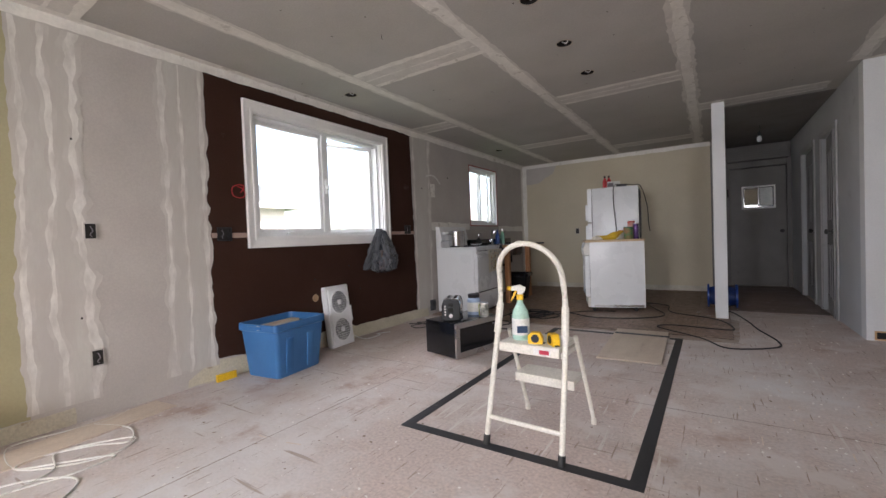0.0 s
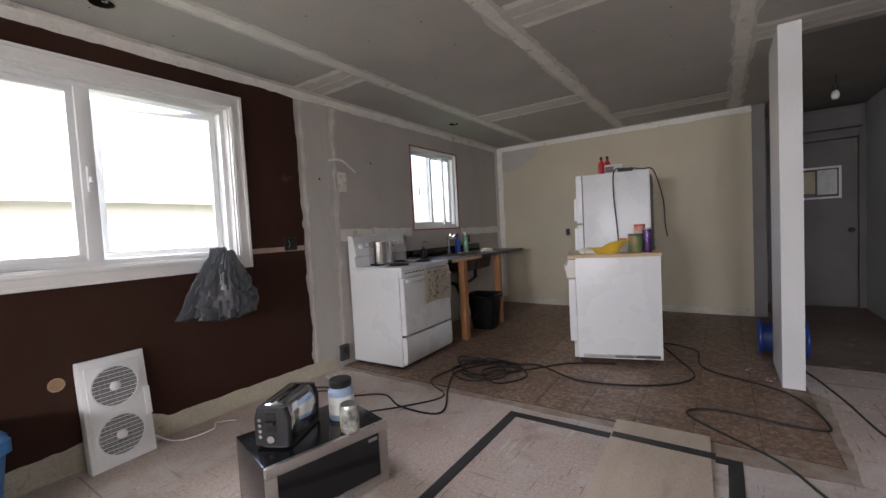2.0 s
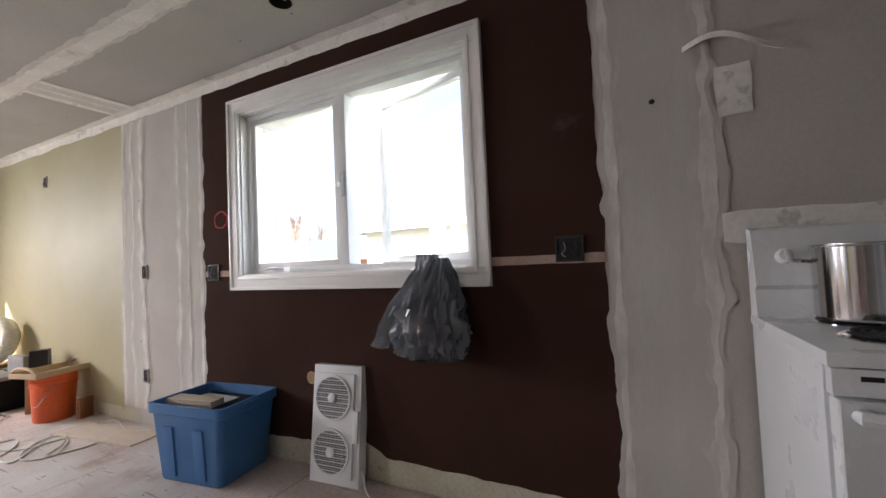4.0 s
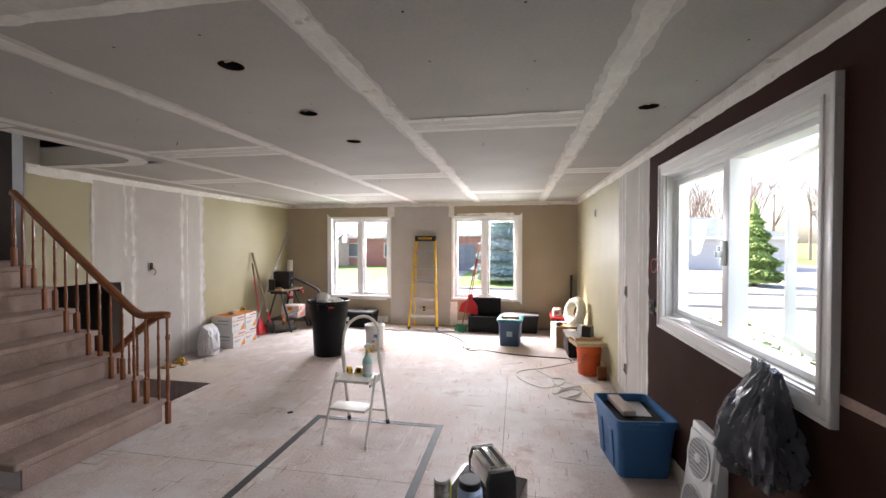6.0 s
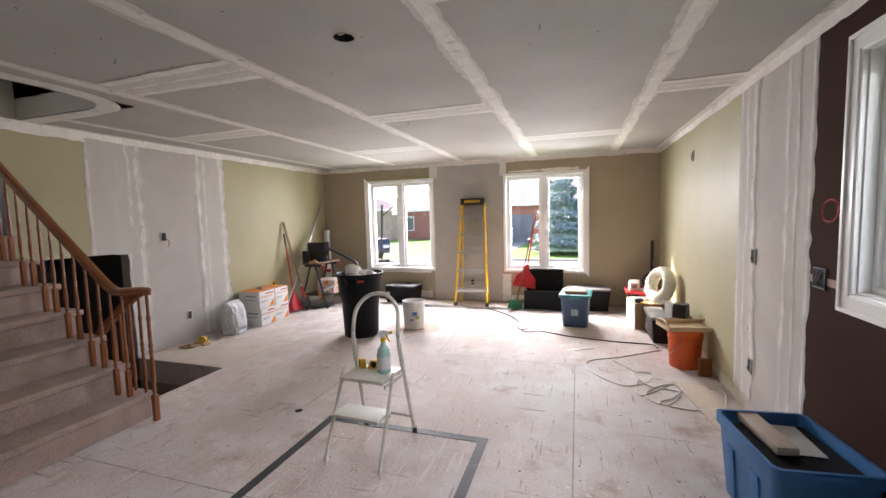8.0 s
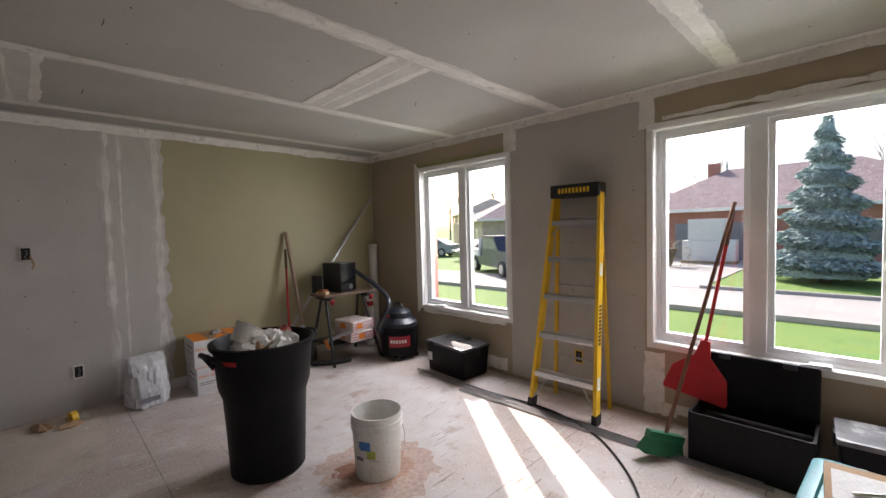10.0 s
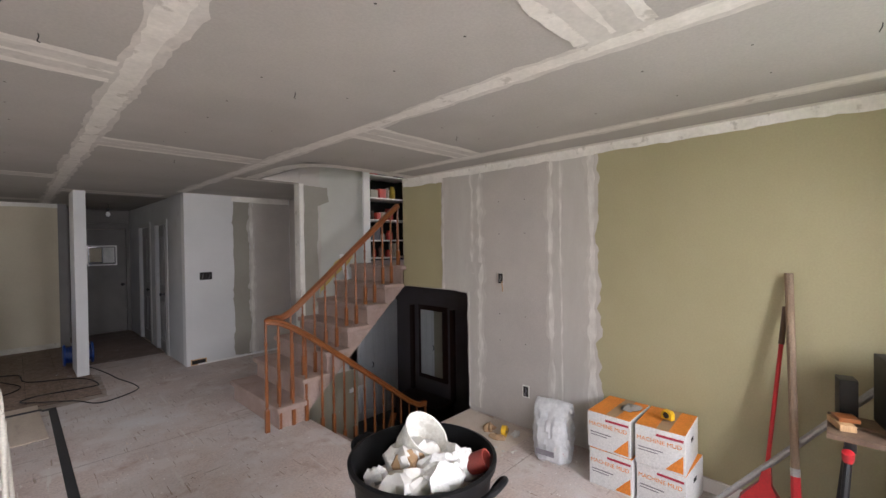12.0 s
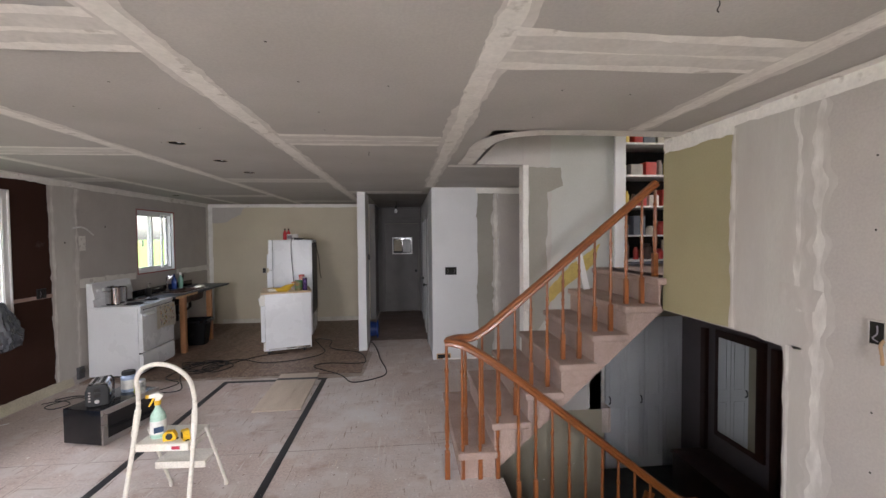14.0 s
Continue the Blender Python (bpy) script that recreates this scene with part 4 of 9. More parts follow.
def casing_round(m, w, h, parent_name, paint):
    ob = new(parent_name)
    ob.matrix_world = m
    tagged(ob, "worn door casing, darkened for the hall's shade", "door casing", "", "structure")
    part("jamb", box(-0.07, -0.016, 0, 0.0, 0.0, h + 0.07, 0.004), paint, ob)
    part("jamb", box(w, -0.016, 0, w + 0.07, 0.0, h + 0.07, 0.004), paint, ob)
    part("head", box(0.001, -0.016, h, w - 0.001, 0.0, h + 0.07, 0.004), paint, ob)


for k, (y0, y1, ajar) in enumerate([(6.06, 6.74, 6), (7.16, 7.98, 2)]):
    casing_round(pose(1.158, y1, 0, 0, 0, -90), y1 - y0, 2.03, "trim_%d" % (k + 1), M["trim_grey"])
    plain_door("door_%d" % (k + 1), pose(1.20, y1 - 0.005, 0, 0, 0, -90 - ajar), y1 - y0 - 0.01, 2.02, "panelled hall door darkened for shade, slightly ajar", handle_u=y1 - y0 - 0.08)
casing_round(pose(0.33, 8.948, 0), 0.77, 2.04, "trim_3", M["hall_shaded"])
end_door = plain_door("door_3", pose(0.335, 8.975, 0), 0.76, 2.03, "end door darkened for shade, with a small glass light", panels=False, handle_u=0.70)
part("light_frame", rail_frame(0.16, 1.33, 0.62, 1.72, 0.025, -0.01, 0.0, 0.003), M["trim"], end_door)
part("pane", box(0.185, -0.006, 1.355, 0.595, -0.002, 1.695), surface("reflecting dark glass", (0.06, 0.065, 0.07), None, 5, 0.06, bump=0), end_door, "dark reflecting glass")
part("paper", box(0.20, -0.012, 1.40, 0.38, -0.008, 1.67), surface("old paper note", (0.50, 0.44, 0.33), (0.42, 0.36, 0.26), 9, 0.8), end_door, "taped paper note")
part("paper", box(0.40, -0.012, 1.38, 0.58, -0.008, 1.68), surface("white paper note", (0.72, 0.72, 0.70), (0.55, 0.57, 0.55), 14, 0.7), end_door, "white printed sheet")


def heater():
    ob = thing("air_conditioner", pose(0.70, 8.95, 2.14), "long wall unit above the end door, darkened for shade", "air conditioner")
    # Case and louvres are coloured dark for the shade above the door.
    part("case", box(-0.42, -0.16, 0, 0.42, 0, 0.22, 0.02), M["hall_shaded"], ob)
    for k in range(4):
        part("louvre", box(-0.38, -0.172, 0.03 + 0.035 * k, 0.38, -0.155, 0.045 + 0.035 * k, 0.003), M["hall_shaded"], ob)


heater()


# Brown sheet added over the floor to paint in the hall's shade.
structure("floor_hall", box(0.205, 6.30, 0, 1.158, 8.945, 0.004), surface("brown floor darkened for shade", (0.23, 0.17, 0.145), (0.19, 0.14, 0.12), 3, 0.7, grain=0.2, fine=50, bump=0.15, stain=(0.30, 0.25, 0.22), stain_scale=5, stain_at=0.6), "thin brown sheet that puts shade on the hall floor")
# Dark sheet added under the ceiling, likewise standing for shade.
structure("ceiling_hall", box(0.195, 5.98, ZC - 0.008, 1.158, 8.945, ZC - 0.004), surface("ceiling paint darkened for shade", (0.24, 0.225, 0.205), (0.20, 0.185, 0.17), 2, 0.8, grain=0.06, bump=0.06), "thin dark sheet that puts shade on the hall ceiling")


def bulb():
    ob = thing("bare_bulb", pose(0.62, 7.3, ZC), "unlit bare bulb hanging on a short wire", "light bulb")
    part("wire", tube([(0, 0, 0), (0.01, 0, -0.05), (0, 0.01, -0.10)], 0.004, 6), M["black"], ob)
    part("socket", lathe([(0.016, -0.15), (0.02, -0.14), (0.02, -0.10), (0.01, -0.095)], 12), M["black"], ob)
    part("glass_bulb", lathe([(0.004, -0.235), (0.022, -0.225), (0.031, -0.20), (0.026, -0.17), (0.014, -0.15)], 16), M["vinyl"], ob)


bulb()


# ---- upper closet and entry hall ----
def upper_closet():
    ob = thing("closet_shelves", pose(2.95, 3.43, UP), "open closet full of household goods on white shelves", "closet")
    part("closet_back", box(-0.05, 0.40, 0, 0.95, 0.42, 2.1, bm=box(-0.05, 0, 0, -0.03, 0.40, 2.1, bm=box(0.93, 0, 0, 0.95, 0.40, 2.1))), M["dark_hole"], ob)
    for z in (0.04, 0.30, 0.60, 0.92, 1.25, 1.55):
        part("shelf", box(-0.03, 0.02, z, 0.93, 0.40, z + 0.018, 0.002), M["trim"], ob)
    return ob


upper_closet()
rnd = random.Random(11)
for z in (0.058, 0.318, 0.618, 0.938, 1.268):
    x = 2.96
    while x < 3.55:
        w, h = rnd.uniform(0.05, 0.13), rnd.uniform(0.09, 0.22)
        col = rnd.choice([(0.5, 0.05, 0.04), (0.6, 0.42, 0.06), (0.3, 0.28, 0.25), (0.10, 0.06, 0.05), (0.55, 0.5, 0.42), (0.12, 0.13, 0.16)])
        g = thing("grocery_pack", pose(x + w / 2, 3.56, UP + z), "small coloured household pack on the closet shelf", "package", "goods in the closet")
        if rnd.random() < 0.5:
            part("carton", box(-w / 2, -0.06, 0, w / 2, 0.06, h, 0.004), surface("pack", col, None, 12, 0.5), g)
        else:
            part("jar", lathe([(w * 0.42, 0), (w * 0.45, 0.01), (w * 0.45, h * 0.75), (w * 0.3, h * 0.86), (w * 0.3, h)], 14), surface("pack", col, None, 12, 0.4), g)
        x += w + rnd.uniform(0.01, 0.05)
structure("trim_4", box(2.842, 3.27, UP, 2.95, 3.305, 3.52, 0.004), M["trim"], "white closet door casing")

lean = thing("white_board", pose(2.52, 3.20, RISE * 6), "narrow white board leaning on the stair wall", "board")
part("plank", moved(box(-0.03, -0.01, 0, 0.03, 0.01, 0.34, 0.003), pose(0, 0.0, 0, -12, -8)), M["trim"], lean)


def bifold():
    ob = new("door_4")
    ob.matrix_world = pose(3.42, 4.58, DOWN)
    tagged(ob, "white panelled bifold closet doors in the entry", "door", "", "structure")
    for k in range(4):
        x = k * 0.27
        part("door_leaf", box(x + 0.003, 0, 0.02, x + 0.267, 0.03, 2.05, 0.003), M["white_wall"], ob)
        for z0, z1 in ((0.15, 0.85), (1.0, 1.9)):
            part("door_panel", rail_frame(x + 0.05, z0, x + 0.22, z1, 0.018, -0.008, 0.0, 0.003), M["white_wall"], ob)
    for x in (0.05, 0.49):
        part("door_handle", tube([(x, -0.002, 0.90), (x, -0.03, 0.92), (x, -0.03, 0.98), (x, -0.002, 1.0)], 0.008, 8), M["black"], ob, "black bow handle")


bifold()


def hall_tree():
    ob = thing("hall_tree", pose(4.50, 3.62, DOWN), "dark wooden hall bench with a tall framed mirror", "hall tree")
    dark = surface("dark mahogany", (0.05, 0.018, 0.012), (0.035, 0.012, 0.009), 4, 0.35, grain=0.2, stretch=(3, 3, 0.5))
    part("bench", box(-0.46, -0.48, 0.05, -0.02, 0.48, 0.46, 0.01), dark, ob)
    part("seat", box(-0.48, -0.50, 0.46, -0.02, 0.50, 0.50, 0.008), dark, ob)
    part("back", moved(rail_frame(-0.34, 0.74, 0.34, 2.02, 0.09, 0, 0.05, 0.006), pose(-0.03, 0, 0, 0, 0, -90)), dark, ob)
    part("side_post", box(-0.07, 0.45, 0.5, -0.02, 0.53, 2.0, 0.005), dark, ob)
    part("side_post", box(-0.07, -0.53, 0.5, -0.02, -0.45, 2.0, 0.005), dark, ob)
    mir = bpy.data.materials.new("mirror")
    mir.use_nodes = True
    mir.node_tree.nodes["Principled BSDF"].inputs["Metallic"].default_value = 1.0
    mir.node_tree.nodes["Principled BSDF"].inputs["Roughness"].default_value = 0.02
    mir.node_tree.nodes["Principled BSDF"].inputs["Base Color"].default_value = (0.86, 0.88, 0.87, 1)
    part("mirror", box(-0.05, -0.26, 0.82, -0.04, 0.26, 1.94), mir, ob, "tall mirror glass")


hall_tree()
sw = thing("light_switch", pose(2.62, 3.296, -0.25), "white light switch plate on the tan wall", "switch")
part("plate", box(-0.035, -0.006, -0.06, 0.035, 0, 0.06, 0.003), M["trim"], sw)
part("toggle", box(-0.008, -0.014, -0.012, 0.008, -0.005, 0.012, 0.002), M["trim"], sw)
plank = thing("wood_plank", pose(2.35, 2.75, DOWN), "brown wooden plank leaning below the stairs", "plank")
part("plank", moved(box(-0.04, -0.015, 0, 0.04, 0.015, 0.95, 0.003), pose(0.25, 0, 0, 0, 18, 0)), M["wood_rail"], plank)


# ---- more materials ----
M["post_pine"] = surface("orange pine post", (0.42, 0.20, 0.09), (0.36, 0.16, 0.065), 5, 0.6, grain=0.2, fine=60, bump=0.08, stretch=(4, 4, 0.5))
M["enamel"] = surface("white enamel", (0.78, 0.79, 0.80), (0.75, 0.76, 0.77), 3, 0.28, grain=0.02, bump=0.0)
M["steel"] = surface("brushed steel", (0.60, 0.59, 0.57), (0.52, 0.51, 0.50), 4, 0.28, 1.0, grain=0.08, fine=120, bump=0.03)
M["chrome"] = surface("chrome", (0.75, 0.75, 0.76), None, 4, 0.1, 1.0, bump=0, grain=0.02)
M["alu"] = surface("dull aluminium", (0.50, 0.50, 0.50), (0.42, 0.42, 0.43), 9, 0.45, 0.9, bump=0.05)
M["gloss_black"] = surface("glossy black", (0.010, 0.010, 0.012), None, 5, 0.12, bump=0.0)
M["dark_blue"] = surface("dark slate counter", (0.035, 0.042, 0.048), (0.025, 0.03, 0.035), 6, 0.4)
M["copper_dark"] = surface("stained steel sink", (0.10, 0.065, 0.05), (0.06, 0.04, 0.035), 5, 0.45, 0.6)
M["tote_blue"] = surface("blue plastic", (0.045, 0.17, 0.40), (0.04, 0.15, 0.36), 4, 0.42, grain=0.04, bump=0.03, stain=(0.08, 0.2, 0.40), stain_scale=6, stain_at=0.68)
M["tote_navy"] = surface("grey blue plastic", (0.055, 0.115, 0.21), (0.05, 0.10, 0.185), 4, 0.42, grain=0.04, bump=0.03)
M["teal"] = surface("teal plastic", (0.05, 0.32, 0.34), None, 4, 0.4, bump=0.03)
M["red"] = surface("red plastic", (0.52, 0.02, 0.025), (0.44, 0.015, 0.02), 5, 0.4, bump=0.03)
M["orange"] = surface("orange plastic", (0.80, 0.13, 0.02), (0.72, 0.11, 0.02), 5, 0.42, bump=0.03, stain=(0.75, 0.30, 0.18), stain_scale=8, stain_at=0.66)
M["yellow_pl"] = surface("yellow plastic", (0.82, 0.50, 0.02), (0.74, 0.44, 0.02), 5, 0.4, bump=0.02)
M["cream_paint"] = surface("cream painted steel", (0.74, 0.70, 0.62), (0.68, 0.64, 0.56), 7, 0.4, bump=0.03, stain=(0.45, 0.40, 0.33), stain_scale=12, stain_at=0.7)
M["white_pl"] = surface("off-white plastic", (0.74, 0.72, 0.67), (0.68, 0.66, 0.61), 5, 0.45, bump=0.04, stain=(0.55, 0.52, 0.46), stain_scale=7, stain_at=0.64)
M["fan_white"] = surface("clean white plastic", (0.82, 0.83, 0.84), (0.78, 0.79, 0.80), 5, 0.4, grain=0.02, bump=0.02)
M["cardboard"] = surface("brown cardboard", (0.42, 0.27, 0.15), (0.37, 0.235, 0.13), 4, 0.85, grain=0.08, stretch=(1, 1, 6))
M["carton_white"] = surface("white printed carton", (0.72, 0.71, 0.69), (0.66, 0.65, 0.63), 4, 0.7, stain=(0.58, 0.55, 0.52), stain_scale=6, stain_at=0.66)
M["carton_orange"] = surface("orange print", (0.78, 0.26, 0.03), (0.72, 0.22, 0.03), 6, 0.7)
M["print_grey"] = surface("grey print", (0.22, 0.20, 0.22), None, 9, 0.7)
M["print_red"] = surface("red print", (0.45, 0.03, 0.06), None, 9, 0.7)
M["rubber"] = surface("black rubber", (0.016, 0.016, 0.016), (0.03, 0.028, 0.027), 12, 0.65, bump=0.05)
M["tape"] = surface("black floor tape", (0.022, 0.022, 0.025), (0.035, 0.035, 0.037), 9, 0.5, stain=(0.16, 0.15, 0.14), stain_scale=9, stain_at=0.68)
M["board"] = surface("pale plywood", (0.62, 0.52, 0.42), (0.56, 0.46, 0.37), 3, 0.75, stain=(0.50, 0.40, 0.32), stain_scale=3, stain_at=0.64, stretch=(3, 0.7, 1))
M["paper"] = surface("white paper", (0.74, 0.73, 0.70), (0.66, 0.65, 0.62), 8, 0.8)
M["foam"] = surface("white foam wrap", (0.80, 0.78, 0.68), (0.74, 0.70, 0.58), 7, 0.5, bump=0.2, fine=40)
M["tray_wood"] = surface("light birch", (0.62, 0.47, 0.30), (0.56, 0.41, 0.25), 5, 0.55, stretch=(1, 6, 1))


def plastic(name, colour, rough=0.4):
    return surface(name, colour, None, 6, rough, bump=0.02)


def bag_plastic():
    m = bpy.data.materials.new("thin grey bag film")
    m.use_nodes = True
    t = m.node_tree
    b = t.nodes["Principled BSDF"]
    b.inputs["Base Color"].default_value, b.inputs["Roughness"].default_value = (0.17, 0.18, 0.20, 1), 0.25
    mx, tr = t.nodes.new("ShaderNodeMixShader"), t.nodes.new("ShaderNodeBsdfTransparent")
    tr.inputs[0].default_value = (0.55, 0.57, 0.6, 1)
    mx.inputs[0].default_value = 0.56
    t.links.new(tr.outputs[0], mx.inputs[1]), t.links.new(b.outputs[0], mx.inputs[2]), t.links.new(mx.outputs[0], t.nodes["Material Output"].inputs[0])
    return m


M["bag"] = bag_plastic()


def lettering(text, size, material, parent, m, label=""):
    cu = bpy.data.curves.new("lettering", "FONT")
    cu.body, cu.size, cu.extrude, cu.align_x, cu.align_y = text, size, 0.0006, "CENTER", "CENTER"
    tmp = bpy.data.objects.new("tmp", cu)
    scene.collection.objects.link(tmp)
    me = bpy.data.meshes.new_from_object(tmp.evaluated_get(bpy.context.evaluated_depsgraph_get()))
    bpy.data.objects.remove(tmp)
    me.materials.clear()
    me.materials.append(material)
    ob = new("lettering", me)
    ob.parent, ob.matrix_local = parent, m
    return tagged(ob, label)


def rounded_rect(w, d, r, n=5):
    pts = []
    for cx, cy, a0 in ((w / 2 - r, d / 2 - r, 0), (-w / 2 + r, d / 2 - r, 90), (-w / 2 + r, -d / 2 + r, 180), (w / 2 - r, -d / 2 + r, 270)):
        pts += [(cx + r * math.cos(radians(a0 + 90 * k / n)), cy + r * math.sin(radians(a0 + 90 * k / n))) for k in range(n + 1)]
    return pts


def shell(levels, r=0.03, bm=None, cap1=False):
    """A hollow tub out of rounded rectangles (w, d, z)."""
    return rings([[(x, y, z) for x, y in rounded_rect(w, d, r)] for w, d, z in levels], bm, True, cap1)


def tote(m, w, d, h, body, lid, label, rim=0.05, group=""):
    """An open-topped or lidded storage tub with ribs on its sides and grips at its ends."""
    ob = thing("storage_tote", m, label, "storage tote", group)
    k = 0.80
    part("tub", shell([(w * k, d * k, 0), (w * k + 0.01, d * k + 0.01, 0.01), (w * 0.94, d * 0.94, h - rim), (w, d, h - rim + 0.008), (w, d, h), (w - 0.03, d - 0.03, h), (w - 0.035, d - 0.035, h - 0.02), (w * k, d * k, 0.03 if not lid else h - 0.05)], 0.035), body, ob)
    for s in (-1, 1):
        for f in (-0.22, 0.18):
            part("rib", moved(box(-0.035, -0.012, 0, 0.035, 0.008, h - rim - 0.09, 0.006), Matrix.Translation((w * f, s * d * (k + 0.015) / 2, 0.03)) @ pose(0, 0, 0, -s * math.degrees(math.atan(d * 0.07 / h)))), body, ob)
        part("grip", box(s * (w / 2 - 0.005), -0.07, h - 0.035, s * (w / 2 + 0.022), 0.07, h - 0.012, 0.006), lid or body, ob)
    if lid:
        part("lid", shell([(w + 0.03, d + 0.03, h - 0.02), (w + 0.03, d + 0.03, h + 0.008), (w + 0.005, d + 0.005, h + 0.016), (w - 0.06, d - 0.06, h + 0.016), (w - 0.075, d - 0.075, h + 0.004)], 0.04, cap1=True), lid, ob, "snap-on lid")
    return ob


# ---- kitchen floor ----
vinyl = surface("brown vinyl tile", (0.24, 0.155, 0.108), (0.165, 0.102, 0.07), 11, 0.5, grain=0.4, fine=45, bump=0.15, stain=(0.31, 0.225, 0.17), stain_scale=26, stain_at=0.54, spread=0.1)
kitchen_floor = structure("floor_kitchen", box(XW, 4.69, 0, 0.205, YK, 0.003), surface("tile joint", (0.055, 0.036, 0.028), None, 9, 0.7), "brown patterned vinyl tile floor")
tile_mesh = None
for i in range(11):
    for j in range(11):
        x0, y0 = XW + 0.003 + 0.3048 * i, 4.692 + 0.3048 * j
        if tile_mesh is None:
            first = part("tile", box(0, 0, 0.003, 0.302, 0.302, 0.0065, 0.0012, seg=1), vinyl, kitchen_floor, smooth=False)
            tile_mesh = first.data
            first.location = (x0, y0, 0)
        else:
            shared("tile", tile_mesh, kitchen_floor, Matrix.Translation((x0, y0, 0)))
finish("adhesive_edge", kitchen_floor, ragged([(-3.12, 4.63), (-1.8, 4.62), (-0.8, 4.60), (-0.3, 4.5), (0.24, 4.55), (0.28, 5.6), (0.2, 5.7), (0.2, 4.69), (-3.12, 4.69)], 0.0015, ("z", 0, 1), 0.012, 0.04, 301), surface("old glue", (0.30, 0.22, 0.17), (0.42, 0.36, 0.31), 9, 0.7))


# ---- floor things ----
tape = thing("floor_tape", pose(0, 0, 0), "rectangle of black tape stuck on the floor", "tape")
for x0, y0, x1, y1 in ((-1.41, 1.875, -1.35, 4.54), (-0.25, 1.875, -0.19, 4.54), (-1.35, 1.875, -0.25, 1.935), (-1.35, 4.48, -0.78, 4.54), (-0.30, 4.48, -0.25, 4.54)):
    part("tape_strip", box(x0, y0, 0.0005, x1, y1, 0.003), M["tape"], tape, smooth=False)
part("tape_strip", box(-0.78, 4.48, 0.0155, -0.30, 4.54, 0.0175), M["tape"], tape, smooth=False)
ply = thing("plywood_sheet", pose(-0.54, 4.155, 0.003, 0, 0, 2), "loose pale plywood sheet lying on the floor", "plywood")
part("sheet", box(-0.235, -0.56, 0, 0.235, 0.56, 0.012, 0.002), M["board"], ply)
ply2 = thing("plywood_sheet", pose(-2.95, 0.95, 0, 0, 0, 8), "small pale board lying by the wall", "plywood")
part("sheet", box(-0.1, -0.42, 0, 0.13, 0.42, 0.008, 0.002), M["board"], ply2)

seams = [((-3.1, 0.35), (2.6, 0.35)), ((-3.1, 2.79), (1.4, 2.79)), ((-0.52, -2.3), (-0.52, 0.33)), ((0.1, 0.37), (0.1, 1.8)), ((-1.95, 0.37), (-1.95, 2.77))]
bm = bmesh.new()
for k, (a, b) in enumerate(seams):
    absorb(bm, strip(*a, *b, 0.008, 0.0012, ("z", 0, 1), 0.0015, 400 + k))
finish("panel_joint", floor, bm, surface("dark joint", (0.30, 0.245, 0.21), (0.42, 0.36, 0.32), 9, 0.9))
bm = bmesh.new()
rnd = random.Random(21)
for k in range(60):
    x, y, a, l = rnd.uniform(0.0, 1.0), rnd.uniform(2.4, 5.4), rnd.gauss(1.57, 0.12), rnd.uniform(0.02, 0.10)
    absorb(bm, strip(x, y, x + l * math.cos(a), y + l * math.sin(a), rnd.uniform(0.003, 0.008), 0.0014, ("z", 0, 1), 0.004, 500 + k))
for k in range(16):
    x, y, a, l = rnd.uniform(-2.2, 0.2), rnd.uniform(0.5, 1.6), rnd.gauss(0.1, 0.15), rnd.uniform(0.03, 0.12)
    absorb(bm, strip(x, y, x + l * math.cos(a), y + l * math.sin(a), rnd.uniform(0.004, 0.016), 0.0014, ("z", 0, 1), 0.004, 600 + k))
finish("scrape_marks", floor, bm, surface("scraped wood", (0.62, 0.50, 0.40), (0.68, 0.58, 0.49), 14, 0.8))
finish("floor_hole", floor, lathe([(0.03, 0.0016), (0.012, 0.0016)], 16, centre=(0.10, 1.87), cap0=False), M["dark_hole"])


def crumbs(n, zones, smin, smax, seed):
    bm = bmesh.new()
    r = random.Random(seed)
    for _ in range(n):
        x0, y0, x1, y1 = r.choice(zones)
        x, y, s = r.uniform(x0, x1), r.uniform(y0, y1), r.uniform(smin, smax)
        a, h = r.uniform(0, 3), s * r.uniform(0.2, 0.6)
        base = [bm.verts.new((x + s * math.cos(a + k * 2.1) * r.uniform(0.6, 1.2), y + s * math.sin(a + k * 2.1) * r.uniform(0.6, 1.2), 0.001)) for k in range(3)]
        top = bm.verts.new((x, y, h + 0.002))
        for k in range(3):
            bm.faces.new((base[k], base[(k + 1) % 3], top))
        bm.faces.new(base[::-1])
    return bm


debris = mesh_object("plaster_crumbs", crumbs(900, [(-2.9, -1.8, 2.4, 1.1), (0.3, 2.4, 1.3, 6.5), (-3.0, 4.8, 0.2, 6.8), (1.6, -1.7, 2.5, 1.2), (-0.3, 5.3, 0.5, 6.4), (-2.6, -1.2, 2.4, 5.0), (0.0, 0.6, 1.3, 5.0)], 0.002, 0.009, 5), M["mud"], False)
tagged(debris, "scattered white plaster crumbs on the floor", "debris", "", "stuff")
debris2 = mesh_object("plaster_chips", crumbs(46, [(2.1, 0.45, 2.6, 0.95), (-0.25, 5.75, 0.05, 6.05), (1.5, -1.9, 2.3, -0.6), (-3.1, 4.4, -2.8, 4.65)], 0.012, 0.03, 6), M["mud_thin"], False)
tagged(debris2, "broken plaster chips swept on the floor", "debris", "", "stuff")


